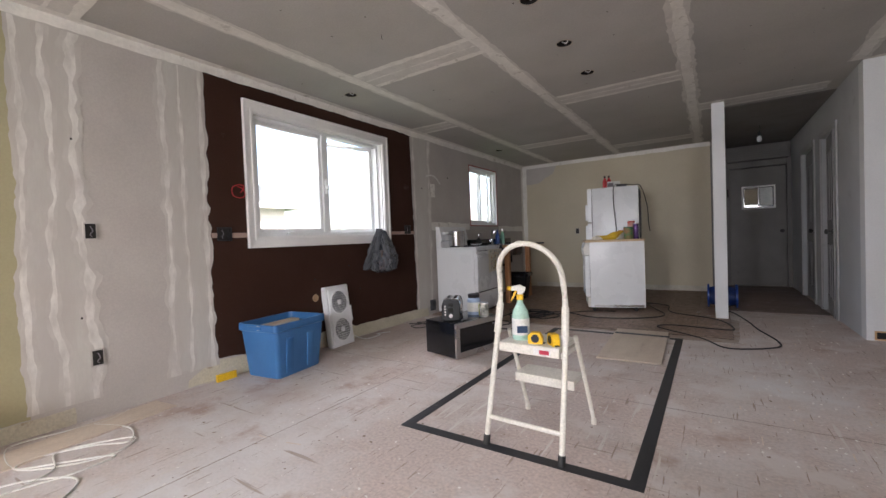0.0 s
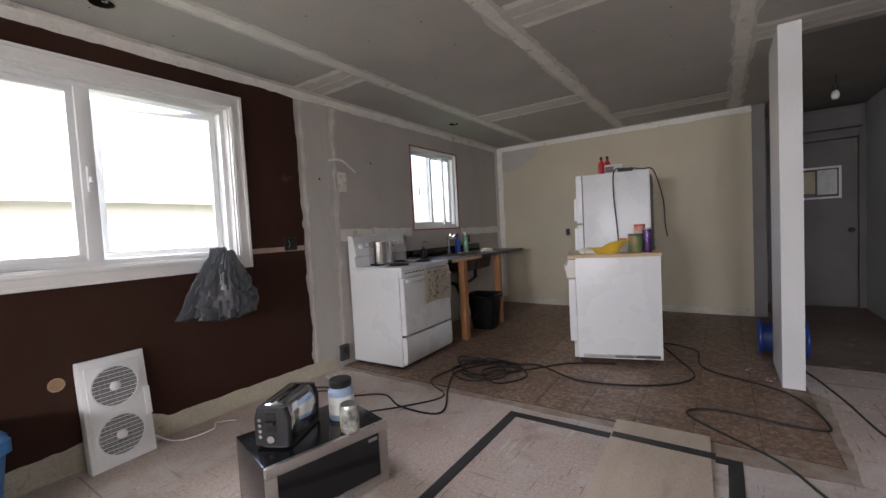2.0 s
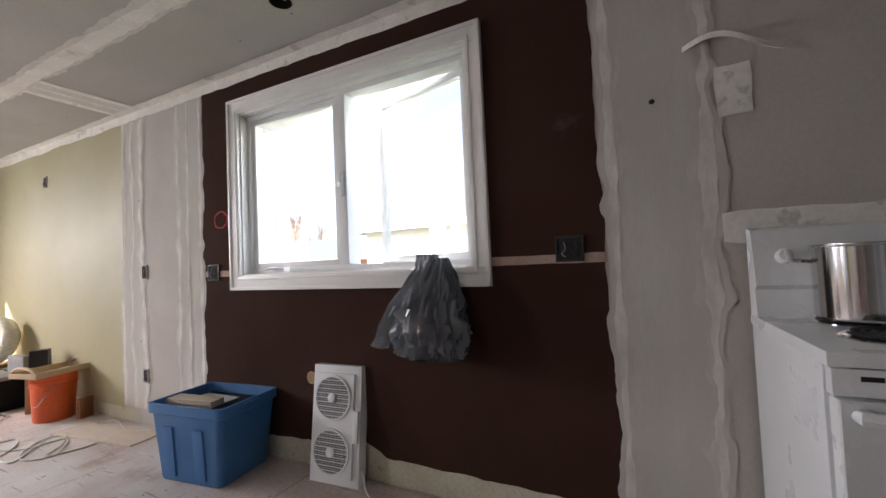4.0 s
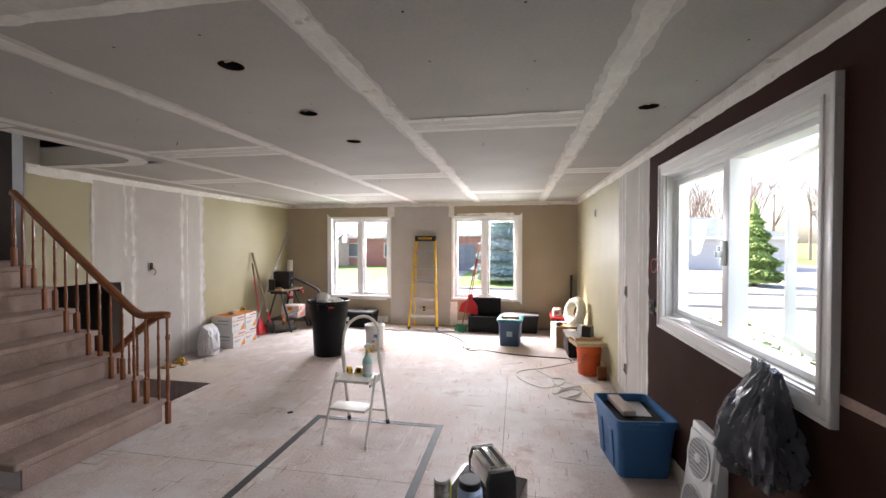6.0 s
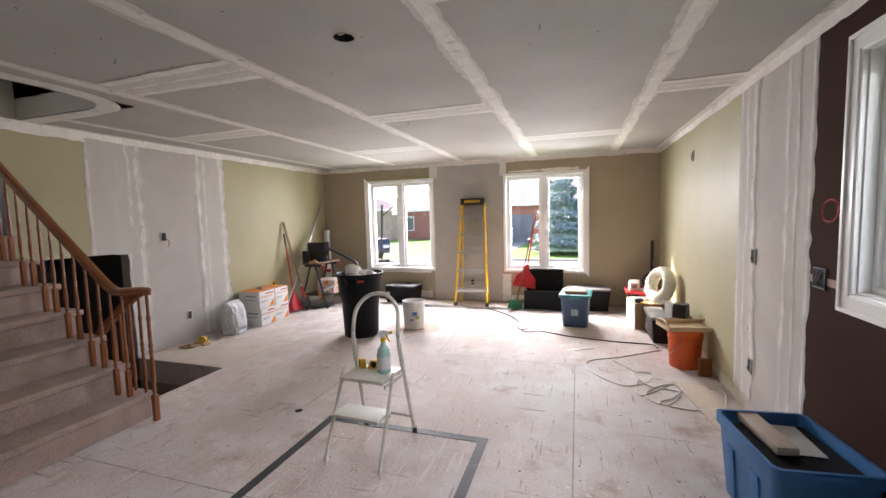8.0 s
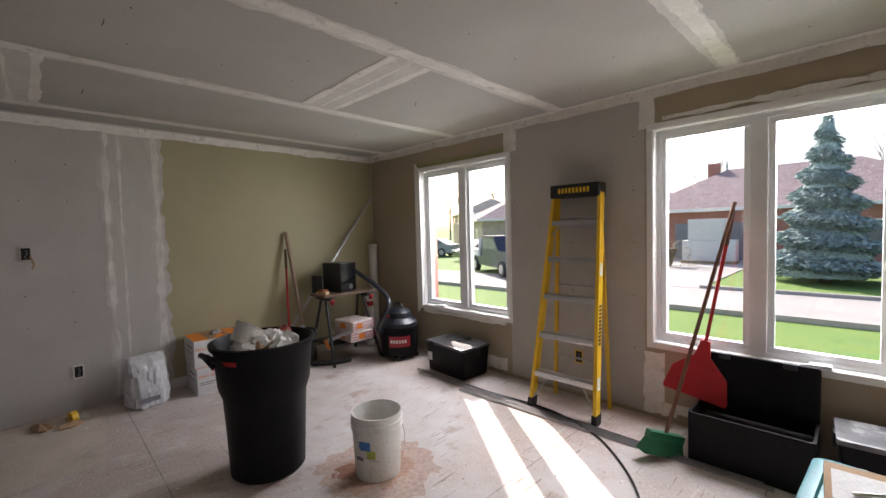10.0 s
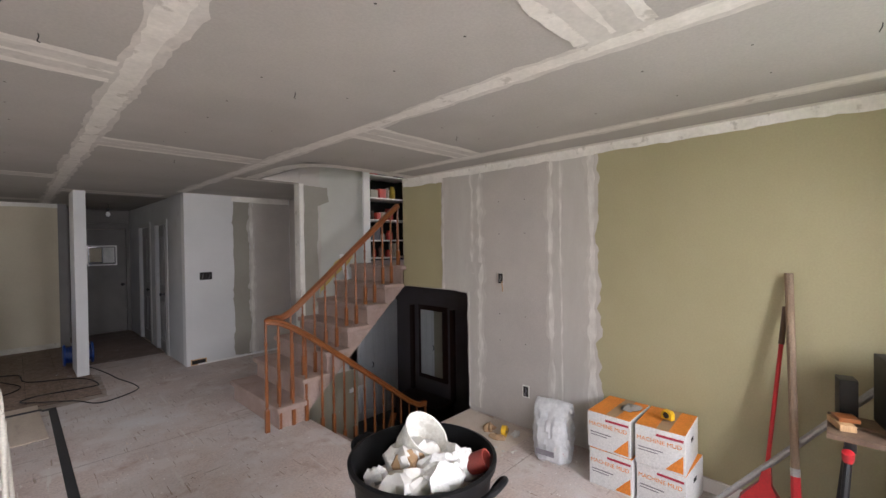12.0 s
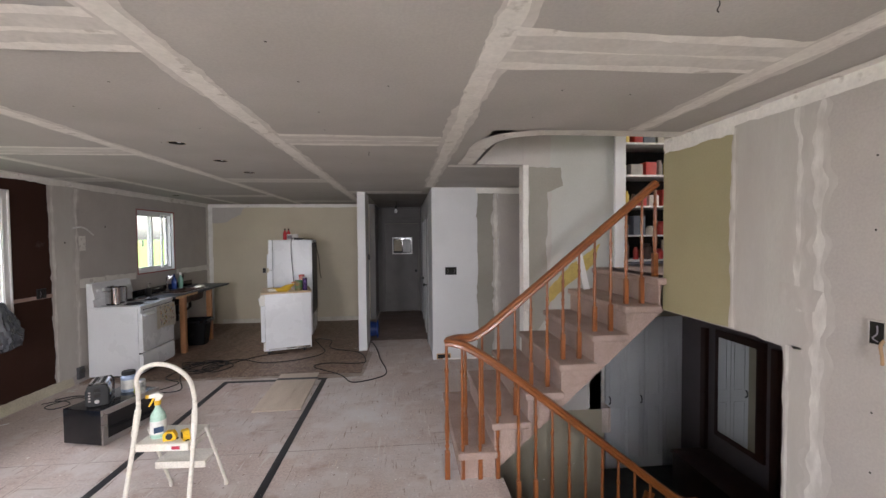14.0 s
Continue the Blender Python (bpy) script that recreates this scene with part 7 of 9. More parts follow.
# ---- black bin, bucket ----
def big_bin():
    ob = thing("refuse_bin", pose(0.675, -0.15, 0, 0, 0, 100), "large black refuse bin full of plaster rubbish", "refuse bin")
    part("tub", lathe([(0.205, 0), (0.215, 0.01), (0.228, 0.30), (0.238, 0.47), (0.262, 0.54), (0.268, 0.62), (0.282, 0.77), (0.300, 0.775), (0.303, 0.80), (0.288, 0.805), (0.276, 0.78), (0.25, 0.55)], 44), M["black_plastic"], ob)
    for s in (-1, 1):
        part("grip", tube([(s * 0.275, -0.06, 0.68), (s * 0.31, -0.07, 0.74), (s * 0.345, -0.05, 0.775), (s * 0.352, 0.0, 0.78), (s * 0.345, 0.05, 0.775), (s * 0.31, 0.07, 0.74), (s * 0.275, 0.06, 0.68)], 0.014, 8), M["black_plastic"], ob)
    part("badge", moved(box(-0.045, -0.003, -0.012, 0.045, 0.003, 0.012, 0.002), pose(0, 0, 0, 0, 0, -70) @ Matrix.Translation((0, 0.284, 0.725))), M["red"], ob, "small red maker's badge")
    part("fill", lathe([(0.25, 0.55), (0.258, 0.66), (0.16, 0.73), (0.02, 0.745)], 30), surface("mixed rubbish", (0.30, 0.24, 0.19), (0.52, 0.47, 0.41), 12, 0.8), ob)


big_bin()
rnd = random.Random(31)
for k in range(15):
    a, q = rnd.uniform(0, 6.28), 0.185 * math.sqrt(rnd.random())
    s = rnd.uniform(0.045, 0.085)
    m = rnd.choice([M["paper"], M["paper"], M["mud_thin"], M["cardboard"], M["mud"]])
    scrap = thing("crumpled_paper", pose(0.675 + q * math.cos(a), -0.15 + q * math.sin(a), 0.745 - 0.25 * q, rnd.uniform(-30, 30), rnd.uniform(-30, 30), rnd.uniform(0, 360)), "crumpled paper scrap in the refuse bin", "paper scrap", "rubbish in the bin")
    part("scrap", crumpled([(s * 0.4, s * 0.3, 0, 0, 0), (s, s * 0.8, s * 0.3, 0, 0), (s * 1.05, s * 0.75, s * 0.8, 0, 0), (s * 0.5, s * 0.4, s * 1.3, 0, 0)], 16, 0.32, k + 1.0, 14, 5), m, scrap)
tubp = thing("plastic_tub", pose(0.72, -0.04, 0.765, 35, -20, 40), "empty white plastic tub in the bin", "plastic tub")
part("tub", lathe([(0.085, 0), (0.10, 0.11), (0.105, 0.112), (0.105, 0.118), (0.097, 0.116), (0.083, 0.01)], 28), M["white_pl"], tubp)
redcan = thing("paint_can", pose(0.80, -0.28, 0.745, 60, 20, 10), "small red can in the bin", "can")
part("can", lathe([(0.04, 0), (0.042, 0.004), (0.042, 0.10), (0.035, 0.10), (0.034, 0.02)], 18), plastic("red brown can", (0.25, 0.04, 0.03)), redcan)


def bucket(m, body, label, h=0.37, r=0.15, print_mat=None, handle=True):
    ob = thing("bucket", m, label, "bucket")
    part("pail", lathe([(r * 0.86, 0), (r * 0.88, 0.006), (r * 0.97, h * 0.76), (r * 1.02, h * 0.765), (r * 1.02, h * 0.79), (r * 0.98, h * 0.795), (r * 0.985, h * 0.86), (r * 1.03, h * 0.865), (r * 1.03, h * 0.885), (r, h * 0.89), (r * 1.0, h), (r * 0.96, h), (r * 0.84, 0.02)], 34), body, ob)
    if handle:
        part("bail", tube([(0, -r * 1.03, h * 0.83), (-0.06, -r * 1.06, h * 0.55), (-0.10, -r * 0.75, h * 0.38), (-0.13, 0, h * 0.34), (-0.10, r * 0.75, h * 0.38), (-0.06, r * 1.06, h * 0.55), (0, r * 1.03, h * 0.83)], 0.003, 6), M["steel"], ob, "wire bail handle")
    if print_mat:
        for k, (a, z, w, hh, pm) in enumerate(print_mat):
            part("print", moved(box(-w / 2, -0.0015, -hh / 2, w / 2, 0.0015, hh / 2), pose(0, 0, 0, 0, 0, a) @ Matrix.Translation((0, -r * (0.88 + 0.09 * z / h / 0.76) - 0.0025, z))), pm, ob, smooth=False)
    return ob


blue_print = plastic("blue print", (0.06, 0.20, 0.50))
bucket(pose(0.12, -0.58, 0, 0, 0, 0), M["white_pl"], "white plastic compound bucket, lid off, wire handle down", 0.375, 0.15,
       [(-155, 0.22, 0.07, 0.05, blue_print), (-140, 0.17, 0.05, 0.045, plastic("lime print", (0.45, 0.5, 0.1))), (-170, 0.14, 0.05, 0.02, M["print_grey"])])
bucket(pose(-2.95, 0.10, 0, 0, 0, 160), M["orange"], "bright orange bucket under a wooden tray", 0.365, 0.148)
tray = thing("wooden_tray", pose(-2.96, 0.08, 0.366, 0, 0, 12), "birch serving tray set on the orange bucket", "tray")
part("base", box(-0.21, -0.15, 0, 0.21, 0.15, 0.008, 0.002), M["tray_wood"], tray)
for s in (-1, 1):
    part("side", box(-0.21, s * 0.15 - 0.006, 0.0, 0.21, s * 0.15 + 0.006, 0.045, 0.002), M["tray_wood"], tray)
    part("end_handle", tube([(s * 0.205, -0.14, 0.03), (s * 0.21, -0.07, 0.075), (s * 0.21, 0.07, 0.075), (s * 0.205, 0.14, 0.03)], 0.011, 8, bm=box(s * 0.21 - 0.006, -0.15, 0, s * 0.21 + 0.006, 0.15, 0.04, 0.002)), M["tray_wood"], tray)


# ---- cartons of plaster and the bag ----
def mud_carton(x, y, z, rot, label):
    ob = thing("plaster_carton", pose(x, y, z, 0, 0, rot), label, "carton", "cartons of plaster")
    w, d, h = 0.285, 0.37, 0.245       # front towards local -y
    part("carton", box(-w / 2, -d / 2, 0, w / 2, d / 2, h, 0.003), M["carton_white"], ob)
    part("top_print", box(-w / 2 + 0.002, -d / 2 + 0.002, h, w / 2 - 0.002, d / 2 - 0.002, h + 0.0012), M["carton_orange"], ob, "orange printed top", False)
    part("top_band", box(-0.02, -d / 2 + 0.002, h + 0.0012, 0.05, d / 2 - 0.002, h + 0.002), M["cardboard"], ob, smooth=False)
    for f in (1, -1):
        m = pose(0, 0, 0, 0, 0, 0 if f == 1 else 180)
        part("red_band", moved(box(-0.02, -d / 2 - 0.0012, h - 0.045, w / 2 - 0.01, -d / 2, h - 0.03), m), M["print_red"], ob, smooth=False)
        part("orange_print", moved(prism([(w / 2 - 0.012, 0.012), (w / 2 - 0.012, 0.12), (w / 2 - 0.055, 0.075), (w / 2 - 0.11, 0.012)], "y", -d / 2 - 0.0012, -d / 2), m), M["carton_orange"], ob, smooth=False)
        part("text_bar", moved(box(-w / 2 + 0.02, -d / 2 - 0.0012, 0.105, 0.02, -d / 2, 0.112, bm=box(-w / 2 + 0.02, -d / 2 - 0.0012, 0.088, -0.01, -d / 2, 0.094)), m), M["print_grey"], ob, smooth=False)
    lettering("MACHINE MUD", 0.037, M["carton_orange"], ob, Matrix.Translation((-0.005, -d / 2 - 0.001, 0.165)) @ pose(0, 0, 0, 90))
    part("side_bar", box(-w / 2 - 0.0012, -0.12, 0.17, -w / 2, 0.06, 0.185, bm=box(-w / 2 - 0.0012, -0.12, 0.12, -w / 2, 0.12, 0.127)), M["print_grey"], ob, smooth=False)
    part("hand_hole", box(w / 2, -0.03, 0.15, w / 2 + 0.0015, 0.03, 0.175), M["dark_hole"], ob, smooth=False)
    return ob


mud_carton(2.445, -0.29, 0, -90, "lower white and orange carton of plaster on the floor")
mud_carton(2.465, -0.60, 0, -92, "lower white and orange carton of plaster on the floor")
mud_carton(2.45, -0.28, 0.248, -91, "upper white and orange carton stacked on another")
mud_carton(2.455, -0.585, 0.248, -88, "upper white and orange carton stacked on another")
glove = thing("work_glove", pose(2.46, -0.36, 0.497, 0, 0, 40), "grey work glove on the cartons", "glove")
part("glove", crumpled([(0.03, 0.05, 0, 0, 0), (0.045, 0.07, 0.01, 0, 0), (0.03, 0.05, 0.028, 0, 0), (0.01, 0.02, 0.034, 0, 0)], 18, 0.25, 6.0), surface("grey glove", (0.30, 0.28, 0.25), None, 9, 0.9), glove)


def powder_bag():
    ob = thing("powder_bag", pose(2.40, 0.20, 0, 0, 0, 8), "slumped white paper bag of setting compound", "powder bag")
    part("sack", crumpled([(0.11, 0.125, 0, 0, 0), (0.125, 0.15, 0.02, 0, 0), (0.13, 0.155, 0.14, 0.0, 0), (0.115, 0.15, 0.28, 0, 0), (0.085, 0.15, 0.37, 0, 0), (0.04, 0.15, 0.415, 0.01, 0), (0.012, 0.14, 0.435, 0.02, 0)], 60, 0.15, 4.0, 18, 4), surface("white bag film", (0.62, 0.62, 0.62), (0.50, 0.50, 0.51), 7, 0.32, bump=0.3, fine=30, stain=(0.45, 0.18, 0.22), stain_scale=9, stain_at=0.69), ob)
    part("print", moved(box(-0.004, -0.05, 0.06, 0.0, 0.09, 0.10), Matrix.Translation((-0.134, 0, 0))), M["print_grey"], ob)


powder_bag()


# ---- ladder ----
def ladder():
    ob = thing("step_ladder", pose(-0.315, -1.985, 0, 0, 0, 1.5), "yellow fibreglass stepladder standing before the wall", "ladder")
    h, back = 1.70, -0.30

    def rail_at(s, z):
        return s * (0.265 - 0.075 * z / h)

    for s in (-1, 1):
        part("side_rail", rings([[(rail_at(s, z) + dx * s, back * z / h + dy, z) for dx, dy in ((-0.012, 0.035), (0.014, 0.035), (0.014, -0.035), (-0.012, -0.035))] for z in (0.05, h)]), M["yellow_pl"], ob, "yellow fibreglass side rail", False)
        part("foot", rings([[(rail_at(s, z) + dx * s, back * z / h + dy, z) for dx, dy in ((-0.018, 0.042), (0.02, 0.042), (0.02, -0.042), (-0.018, -0.042))] for z in (0.0, 0.07)]), M["rubber"], ob, "black rubber foot")
        part("rear_rail", rings([[(s * (0.235 - 0.06 * z / h) + dx, -0.335 + 0.02 * z / h + dy, z) for dx, dy in ((-0.012, 0.014), (0.012, 0.014), (0.012, -0.014), (-0.012, -0.014))] for z in (0.0, h)]), M["yellow_pl"], ob, smooth=False)
        part("brace", rod((rail_at(s, 0.02), back * 0.03, 0.06), (s * 0.12, back * 0.16, 0.27), 0.007, seg=8), M["alu"], ob)
        part("brace", rod((rail_at(s, 1.30), back * 0.78, 1.36), (s * 0.10, back * 0.86, 1.47), 0.006, seg=8), M["alu"], ob)
    for z in (0.28, 0.585, 0.89, 1.19, 1.48):
        w = 0.265 - 0.075 * z / h - 0.012
        part("step", box(-w, back * z / h - 0.045, z - 0.006, w, back * z / h + 0.04, z + 0.006, 0.002, bm=box(-w, back * z / h + 0.032, z - 0.035, w, back * z / h + 0.04, z, 0.002)), M["alu"], ob, "grooved aluminium step")
    for z in (0.35, 0.95, 1.5):
        part("rear_bar", rod((-0.21, -0.33, z), (0.21, -0.33, z), 0.009, seg=8), M["alu"], ob)
    part("top_cap", box(-0.20, -0.375, h - 0.03, 0.20, -0.225, h + 0.075, 0.008), M["black"], ob, "black moulded top cap")
    part("sticker", moved(box(-0.0145, -0.02, 1.15, -0.0135, 0.02, 1.28), Matrix.Translation((-0.20, -0.21, 0))), M["paper"], ob, smooth=False)
    bars = bmesh.new()
    for k in range(9):
        box(-0.13 + k * 0.03, -0.2235, h + 0.005, -0.112 + k * 0.03, -0.222, h + 0.045, bm=bars)
    part("maker_bars", bars, M["yellow_pl"], ob, "yellow lettering drawn as bars", False)
    for z0, z1, m in [(0.24, 0.33, M["paper"]), (1.06, 1.16, M["paper"])] + [(0.56 + 0.027 * k, 0.578 + 0.027 * k, M["black"]) for k in range(11)]:
        lean = back / h
        loops = [[(rail_at(-1, z) - 0.0145 - d, lean * z + dy, z) for dy in (-0.022, 0.022)] + [(rail_at(-1, z) - 0.0145, lean * z + dy, z) for dy in (0.022, -0.022)] for z in (z0, z1) for d in (0.0012,)]
        part("sticker" if m is M["paper"] else "print_bar", rings(loops), m, ob, smooth=False)


ladder()


# ---- boxes along the front wall ----
def lidded_box(m, w, d, h, label, lid_mat):
    ob = thing("black_box", m, label, "storage box")
    part("tub", shell([(w * 0.9, d * 0.9, 0), (w * 0.92, d * 0.92, 0.01), (w, d, h - 0.03)], 0.02, cap1=True), M["black_plastic"], ob)
    part("lid", shell([(w + 0.02, d + 0.02, h - 0.03), (w + 0.02, d + 0.02, h - 0.005), (w - 0.01, d - 0.01, h), (w - 0.06, d - 0.06, h - 0.008)], 0.02, cap1=True), lid_mat, ob, "ribbed black lid")
    for s in (-1, 1):
        part("clip", box(s * (w / 2 + 0.002), -0.04, h - 0.09, s * (w / 2 + 0.018), 0.04, h - 0.02, 0.004), M["black"], ob)
    part("sticker", box(-w * 0.44, -d * 0.505, h * 0.35, -w * 0.33, -d * 0.495, h * 0.62), M["paper"], ob, smooth=False)
    return ob


shiny_lid = surface("dusty black lid", (0.03, 0.03, 0.033), (0.06, 0.06, 0.062), 6, 0.3, stain=(0.15, 0.15, 0.15), stain_scale=6, stain_at=0.62)
lidded_box(pose(0.96, -2.17, 0, 0, 0, 176), 0.56, 0.36, 0.31, "black plastic box with a shiny lid under the window", shiny_lid)


def tool_chest():
    ob = thing("tool_chest", pose(-1.47, -2.12, 0, 0, 0, 180), "black tool chest standing open under the window", "tool chest")
    w, d, h = 0.58, 0.36, 0.30
    part("tub", shell([(w * 0.96, d * 0.94, 0), (w, d, 0.01), (w, d, h), (w - 0.03, d - 0.03, h), (w - 0.04, d - 0.04, 0.06)], 0.015), M["black_plastic"], ob)
    part("lid", moved(shell([(w, 0.30, 0), (w, 0.30, 0.05), (w - 0.03, 0.27, 0.055)], 0.015, cap1=True), Matrix.Translation((0, d / 2 - 0.02, h + 0.15)) @ pose(0, 0, 0, 82)), M["black_plastic"], ob, "raised lid")
    for u in (-0.16, 0.16):
        part("latch", box(u - 0.03, d / 2 - 0.08, h + 0.28, u + 0.03, d / 2 - 0.04, h + 0.315, 0.004), M["black"], ob)
    part("fill", box(-w / 2 + 0.03, -d / 2 + 0.03, h - 0.10, w / 2 - 0.03, d / 2 - 0.03, h - 0.09), M["dark_hole"], ob)


tool_chest()
lidded_box(pose(-2.13, -2.17, 0, 0, 0, 184), 0.60, 0.30, 0.34, "long black storage box with a worn grey lid", surface("worn grey lid", (0.10, 0.10, 0.105), (0.20, 0.20, 0.20), 7, 0.4, stain=(0.35, 0.35, 0.34), stain_scale=7, stain_at=0.6))
gt = tote(pose(-1.955, -1.25, 0, 0, 0, 86), 0.46, 0.37, 0.42, M["tote_navy"], M["teal"], "dark blue tote with teal lid on the floor")
part("paper_label", moved(box(-0.045, -0.003, -0.04, 0.045, 0.003, 0.04), Matrix.Translation((0.215, 0.0, 0.20)) @ pose(0, 0, 0, -4, 0, 90)), surface("pale blue note", (0.40, 0.58, 0.62), None, 9, 0.8), gt, "pale handwritten label", False)
cb = thing("small_carton", pose(-1.95, -1.245, 0.4255, 0, 0, 3), "shallow cardboard box on the tote lid", "cardboard box")
part("carton", box(-0.135, -0.16, 0, 0.135, 0.16, 0.045, 0.003), M["cardboard"], cb)
part("sheet", box(-0.115, -0.10, 0.045, 0.115, 0.13, 0.047), M["paper"], cb, smooth=False)
tool = thing("hand_tool", pose(-1.93, -1.20, 0.474, 0, 0, 30), "small dark hand tool on the box", "tool")
part("shaft", rod((-0.06, 0, 0.006), (0.05, 0.01, 0.006), 0.006), M["steel"], tool)


# ---- brooms and dustpans ----
def aim(foot, head, turn=0):
    """The pose of a long thing that stands on foot and points to head."""
    d = Vector(head) - Vector(foot)
    side = Vector((0, 1, 0)) if abs(d.x) > abs(d.y) else Vector((1, 0, 0))
    z = d.normalized()
    x = (side - z * side.dot(z)).normalized()
    y = z.cross(x)
    return Matrix.Translation(foot) @ Matrix((x, y, z)).transposed().to_4x4() @ pose(0, 0, 0, 0, 0, turn)


def long_dustpan(m, h, label, scoop=0.30):
    ob = thing("lobby_dustpan", m, label, "dustpan", "red dustpans")
    part("handle", rod((0, 0, 0.28), (0, 0, h), 0.011), M["red"] if h > 1.0 else M["wood_rail"], ob)
    part("hand_grip", rod((0, 0, h - 0.22), (0, 0, h), 0.014), surface("brown grip", (0.10, 0.05, 0.03), None, 9, 0.6), ob)
    part("scoop", rings([[(-wd, -dp, z), (wd, -dp, z), (wd * 0.9, dp, z), (-wd * 0.9, dp, z)] for wd, dp, z in ((scoop * 0.48, 0.055, 0.01), (scoop * 0.5, 0.05, 0.03), (scoop * 0.42, 0.03, 0.17), (scoop * 0.12, 0.022, 0.28), (scoop * 0.07, 0.018, 0.38))]), M["red"], ob, "red plastic scoop")
    return ob


long_dustpan(aim((2.40, -1.07, 0.005), (2.645, -1.17, 1.27)), 1.29, "red long-handled dustpan leaning on the olive wall", 0.26)
long_dustpan(aim((-1.15, -2.22, 0.30), (-1.34, -2.30, 1.50), 90), 1.23, "red dustpan on a long handle by the window", 0.37)


def broom(m, length, head, label, handle_mat, w=0.26):
    ob = thing("broom", m, label, "broom", "brooms")
    part("stick", rod((0, 0, 0.12), (0, 0, length), 0.0115), handle_mat, ob)
    part("head", box(-w / 2, -0.025, 0.085, w / 2, 0.025, 0.135, 0.008), head, ob)
    part("bristles", rings([[(-a, -b, z), (a, -b, z), (a, b, z), (-a, b, z)] for a, b, z in ((w / 2 + 0.02, 0.04, 0.0), (w / 2 - 0.005, 0.022, 0.088))]), head if head is M["black"] else plastic("green bristles", (0.01, 0.14, 0.06), 0.7), ob)


broom(aim((-1.05, -1.86, 0.02), (-1.355, -2.25, 1.55), 60), 1.62, plastic("green broom", (0.015, 0.17, 0.08)), "green headed broom leaning at the window", surface("brown stick", (0.22, 0.10, 0.06), None, 9, 0.45))


def shovel(m, label):
    ob = thing("shovel", m, label, "shovel")
    part("shaft", rod((0, 0, 0.42), (0, 0, 1.50), 0.019, 0.021), surface("worn wooden shaft", (0.30, 0.21, 0.14), (0.22, 0.15, 0.10), 5, 0.65, grain=0.2, stretch=(4, 4, 0.6)), ob)
    part("ferrule", rod((0, 0, 0.40), (0, 0, 0.44), 0.022), M["alu"], ob)
    part("socket", rod((0, 0, 0.16), (0, 0, 0.41), 0.024, 0.021), M["red"], ob, "red painted socket")
    part("blade", rings([[(-w, d - 0.004, z), (0, d + 0.02, z), (w, d - 0.004, z), (w, d + 0.004, z), (0, d + 0.026, z), (-w, d + 0.004, z)] for w, d, z in ((0.02, 0.0, 0.0), (0.09, 0.0, 0.04), (0.11, 0.0, 0.12), (0.10, -0.005, 0.22))]), M["black"], ob, "dark steel blade")


shovel(aim((2.30, -1.24, 0.005), (2.652, -1.185, 1.455)), "long shovel with wooden shaft and red socket")
scoop2 = thing("floor_scraper", pose(2.15, -1.42, 0, 0, 0, 60), "black rubber floor scraper on the floor", "scraper")
part("blade", tube([(-0.2, 0, 0.03), (-0.1, 0.04, 0.035), (0.05, 0.05, 0.035), (0.2, 0, 0.03)], 0.028, 8), M["rubber"], scoop2)
pole = thing("aluminium_pole", pose(0, 0, 0), "long aluminium pole leaning into the corner", "pole")
part("pole", rod((2.42, -0.80, 0.02), (2.655, -2.375, 1.90), 0.017, seg=10), M["alu"], pole)
tubew = thing("cardboard_tube", pose(2.585, -2.315, 0), "white cardboard tube standing in the corner", "tube")
part("tube", lathe([(0.055, 0), (0.055, 1.28), (0.048, 1.28), (0.048, 0.02)], 24), M["paper"], tubew)
foamc = thing("spray_can", pose(2.50, -2.17, 0), "white and red extinguisher-like can by the tube", "can")
part("can", lathe([(0.05, 0), (0.055, 0.01), (0.055, 0.60), (0.03, 0.66), (0.02, 0.70)], 20), M["white_pl"], foamc)
part("band", lathe([(0.0555, 0.50), (0.0555, 0.56)], 20, cap0=False, cap1=False), M["red"], foamc)


# ---- work bench, speaker, insulation, vacuum ----
def work_bench():
    ob = thing("folding_workbench", pose(2.30, -1.67, 0, 0, 0, -90), "black folding workbench with red clamps", "workbench")
    dark = M["black"]
    for d in (-0.10, 0.08):
        part("jaw", box(-0.32, d - 0.075, 0.735, 0.32, d + 0.075, 0.76, 0.004), surface("worn bench top", (0.22, 0.14, 0.09), (0.12, 0.075, 0.05), 7, 0.7), ob, "worn wooden bench jaw")
    for s in (-1, 1):
        part("rail", box(s * 0.24 - 0.02, -0.17, 0.69, s * 0.24 + 0.02, 0.15, 0.735, 0.004), dark, ob)
        part("leg", rod((s * 0.24, -0.05, 0.70), (s * 0.30, -0.30, 0.0), 0.016, seg=8), dark, ob)
        part("leg", rod((s * 0.24, 0.05, 0.70), (s * 0.30, 0.24, 0.0), 0.016, seg=8), dark, ob)
        part("clamp", lathe([(0.018, 0), (0.022, 0.02), (0.022, 0.05), (0.012, 0.055)], 12), M["red"], ob, "red crank grip").matrix_local = Matrix.Translation((s * 0.25, -0.20, 0.66)) @ pose(0, 0, 0, 20)
    part("cross_bar", rod((-0.28, -0.22, 0.20), (0.28, -0.22, 0.20), 0.012), dark, ob)
    part("cross_bar", rod((-0.28, 0.18, 0.20), (0.28, 0.18, 0.20), 0.012), dark, ob)
    part("lower_shelf", box(-0.28, -0.24, 0.205, 0.28, 0.20, 0.218, 0.003), dark, ob)


work_bench()


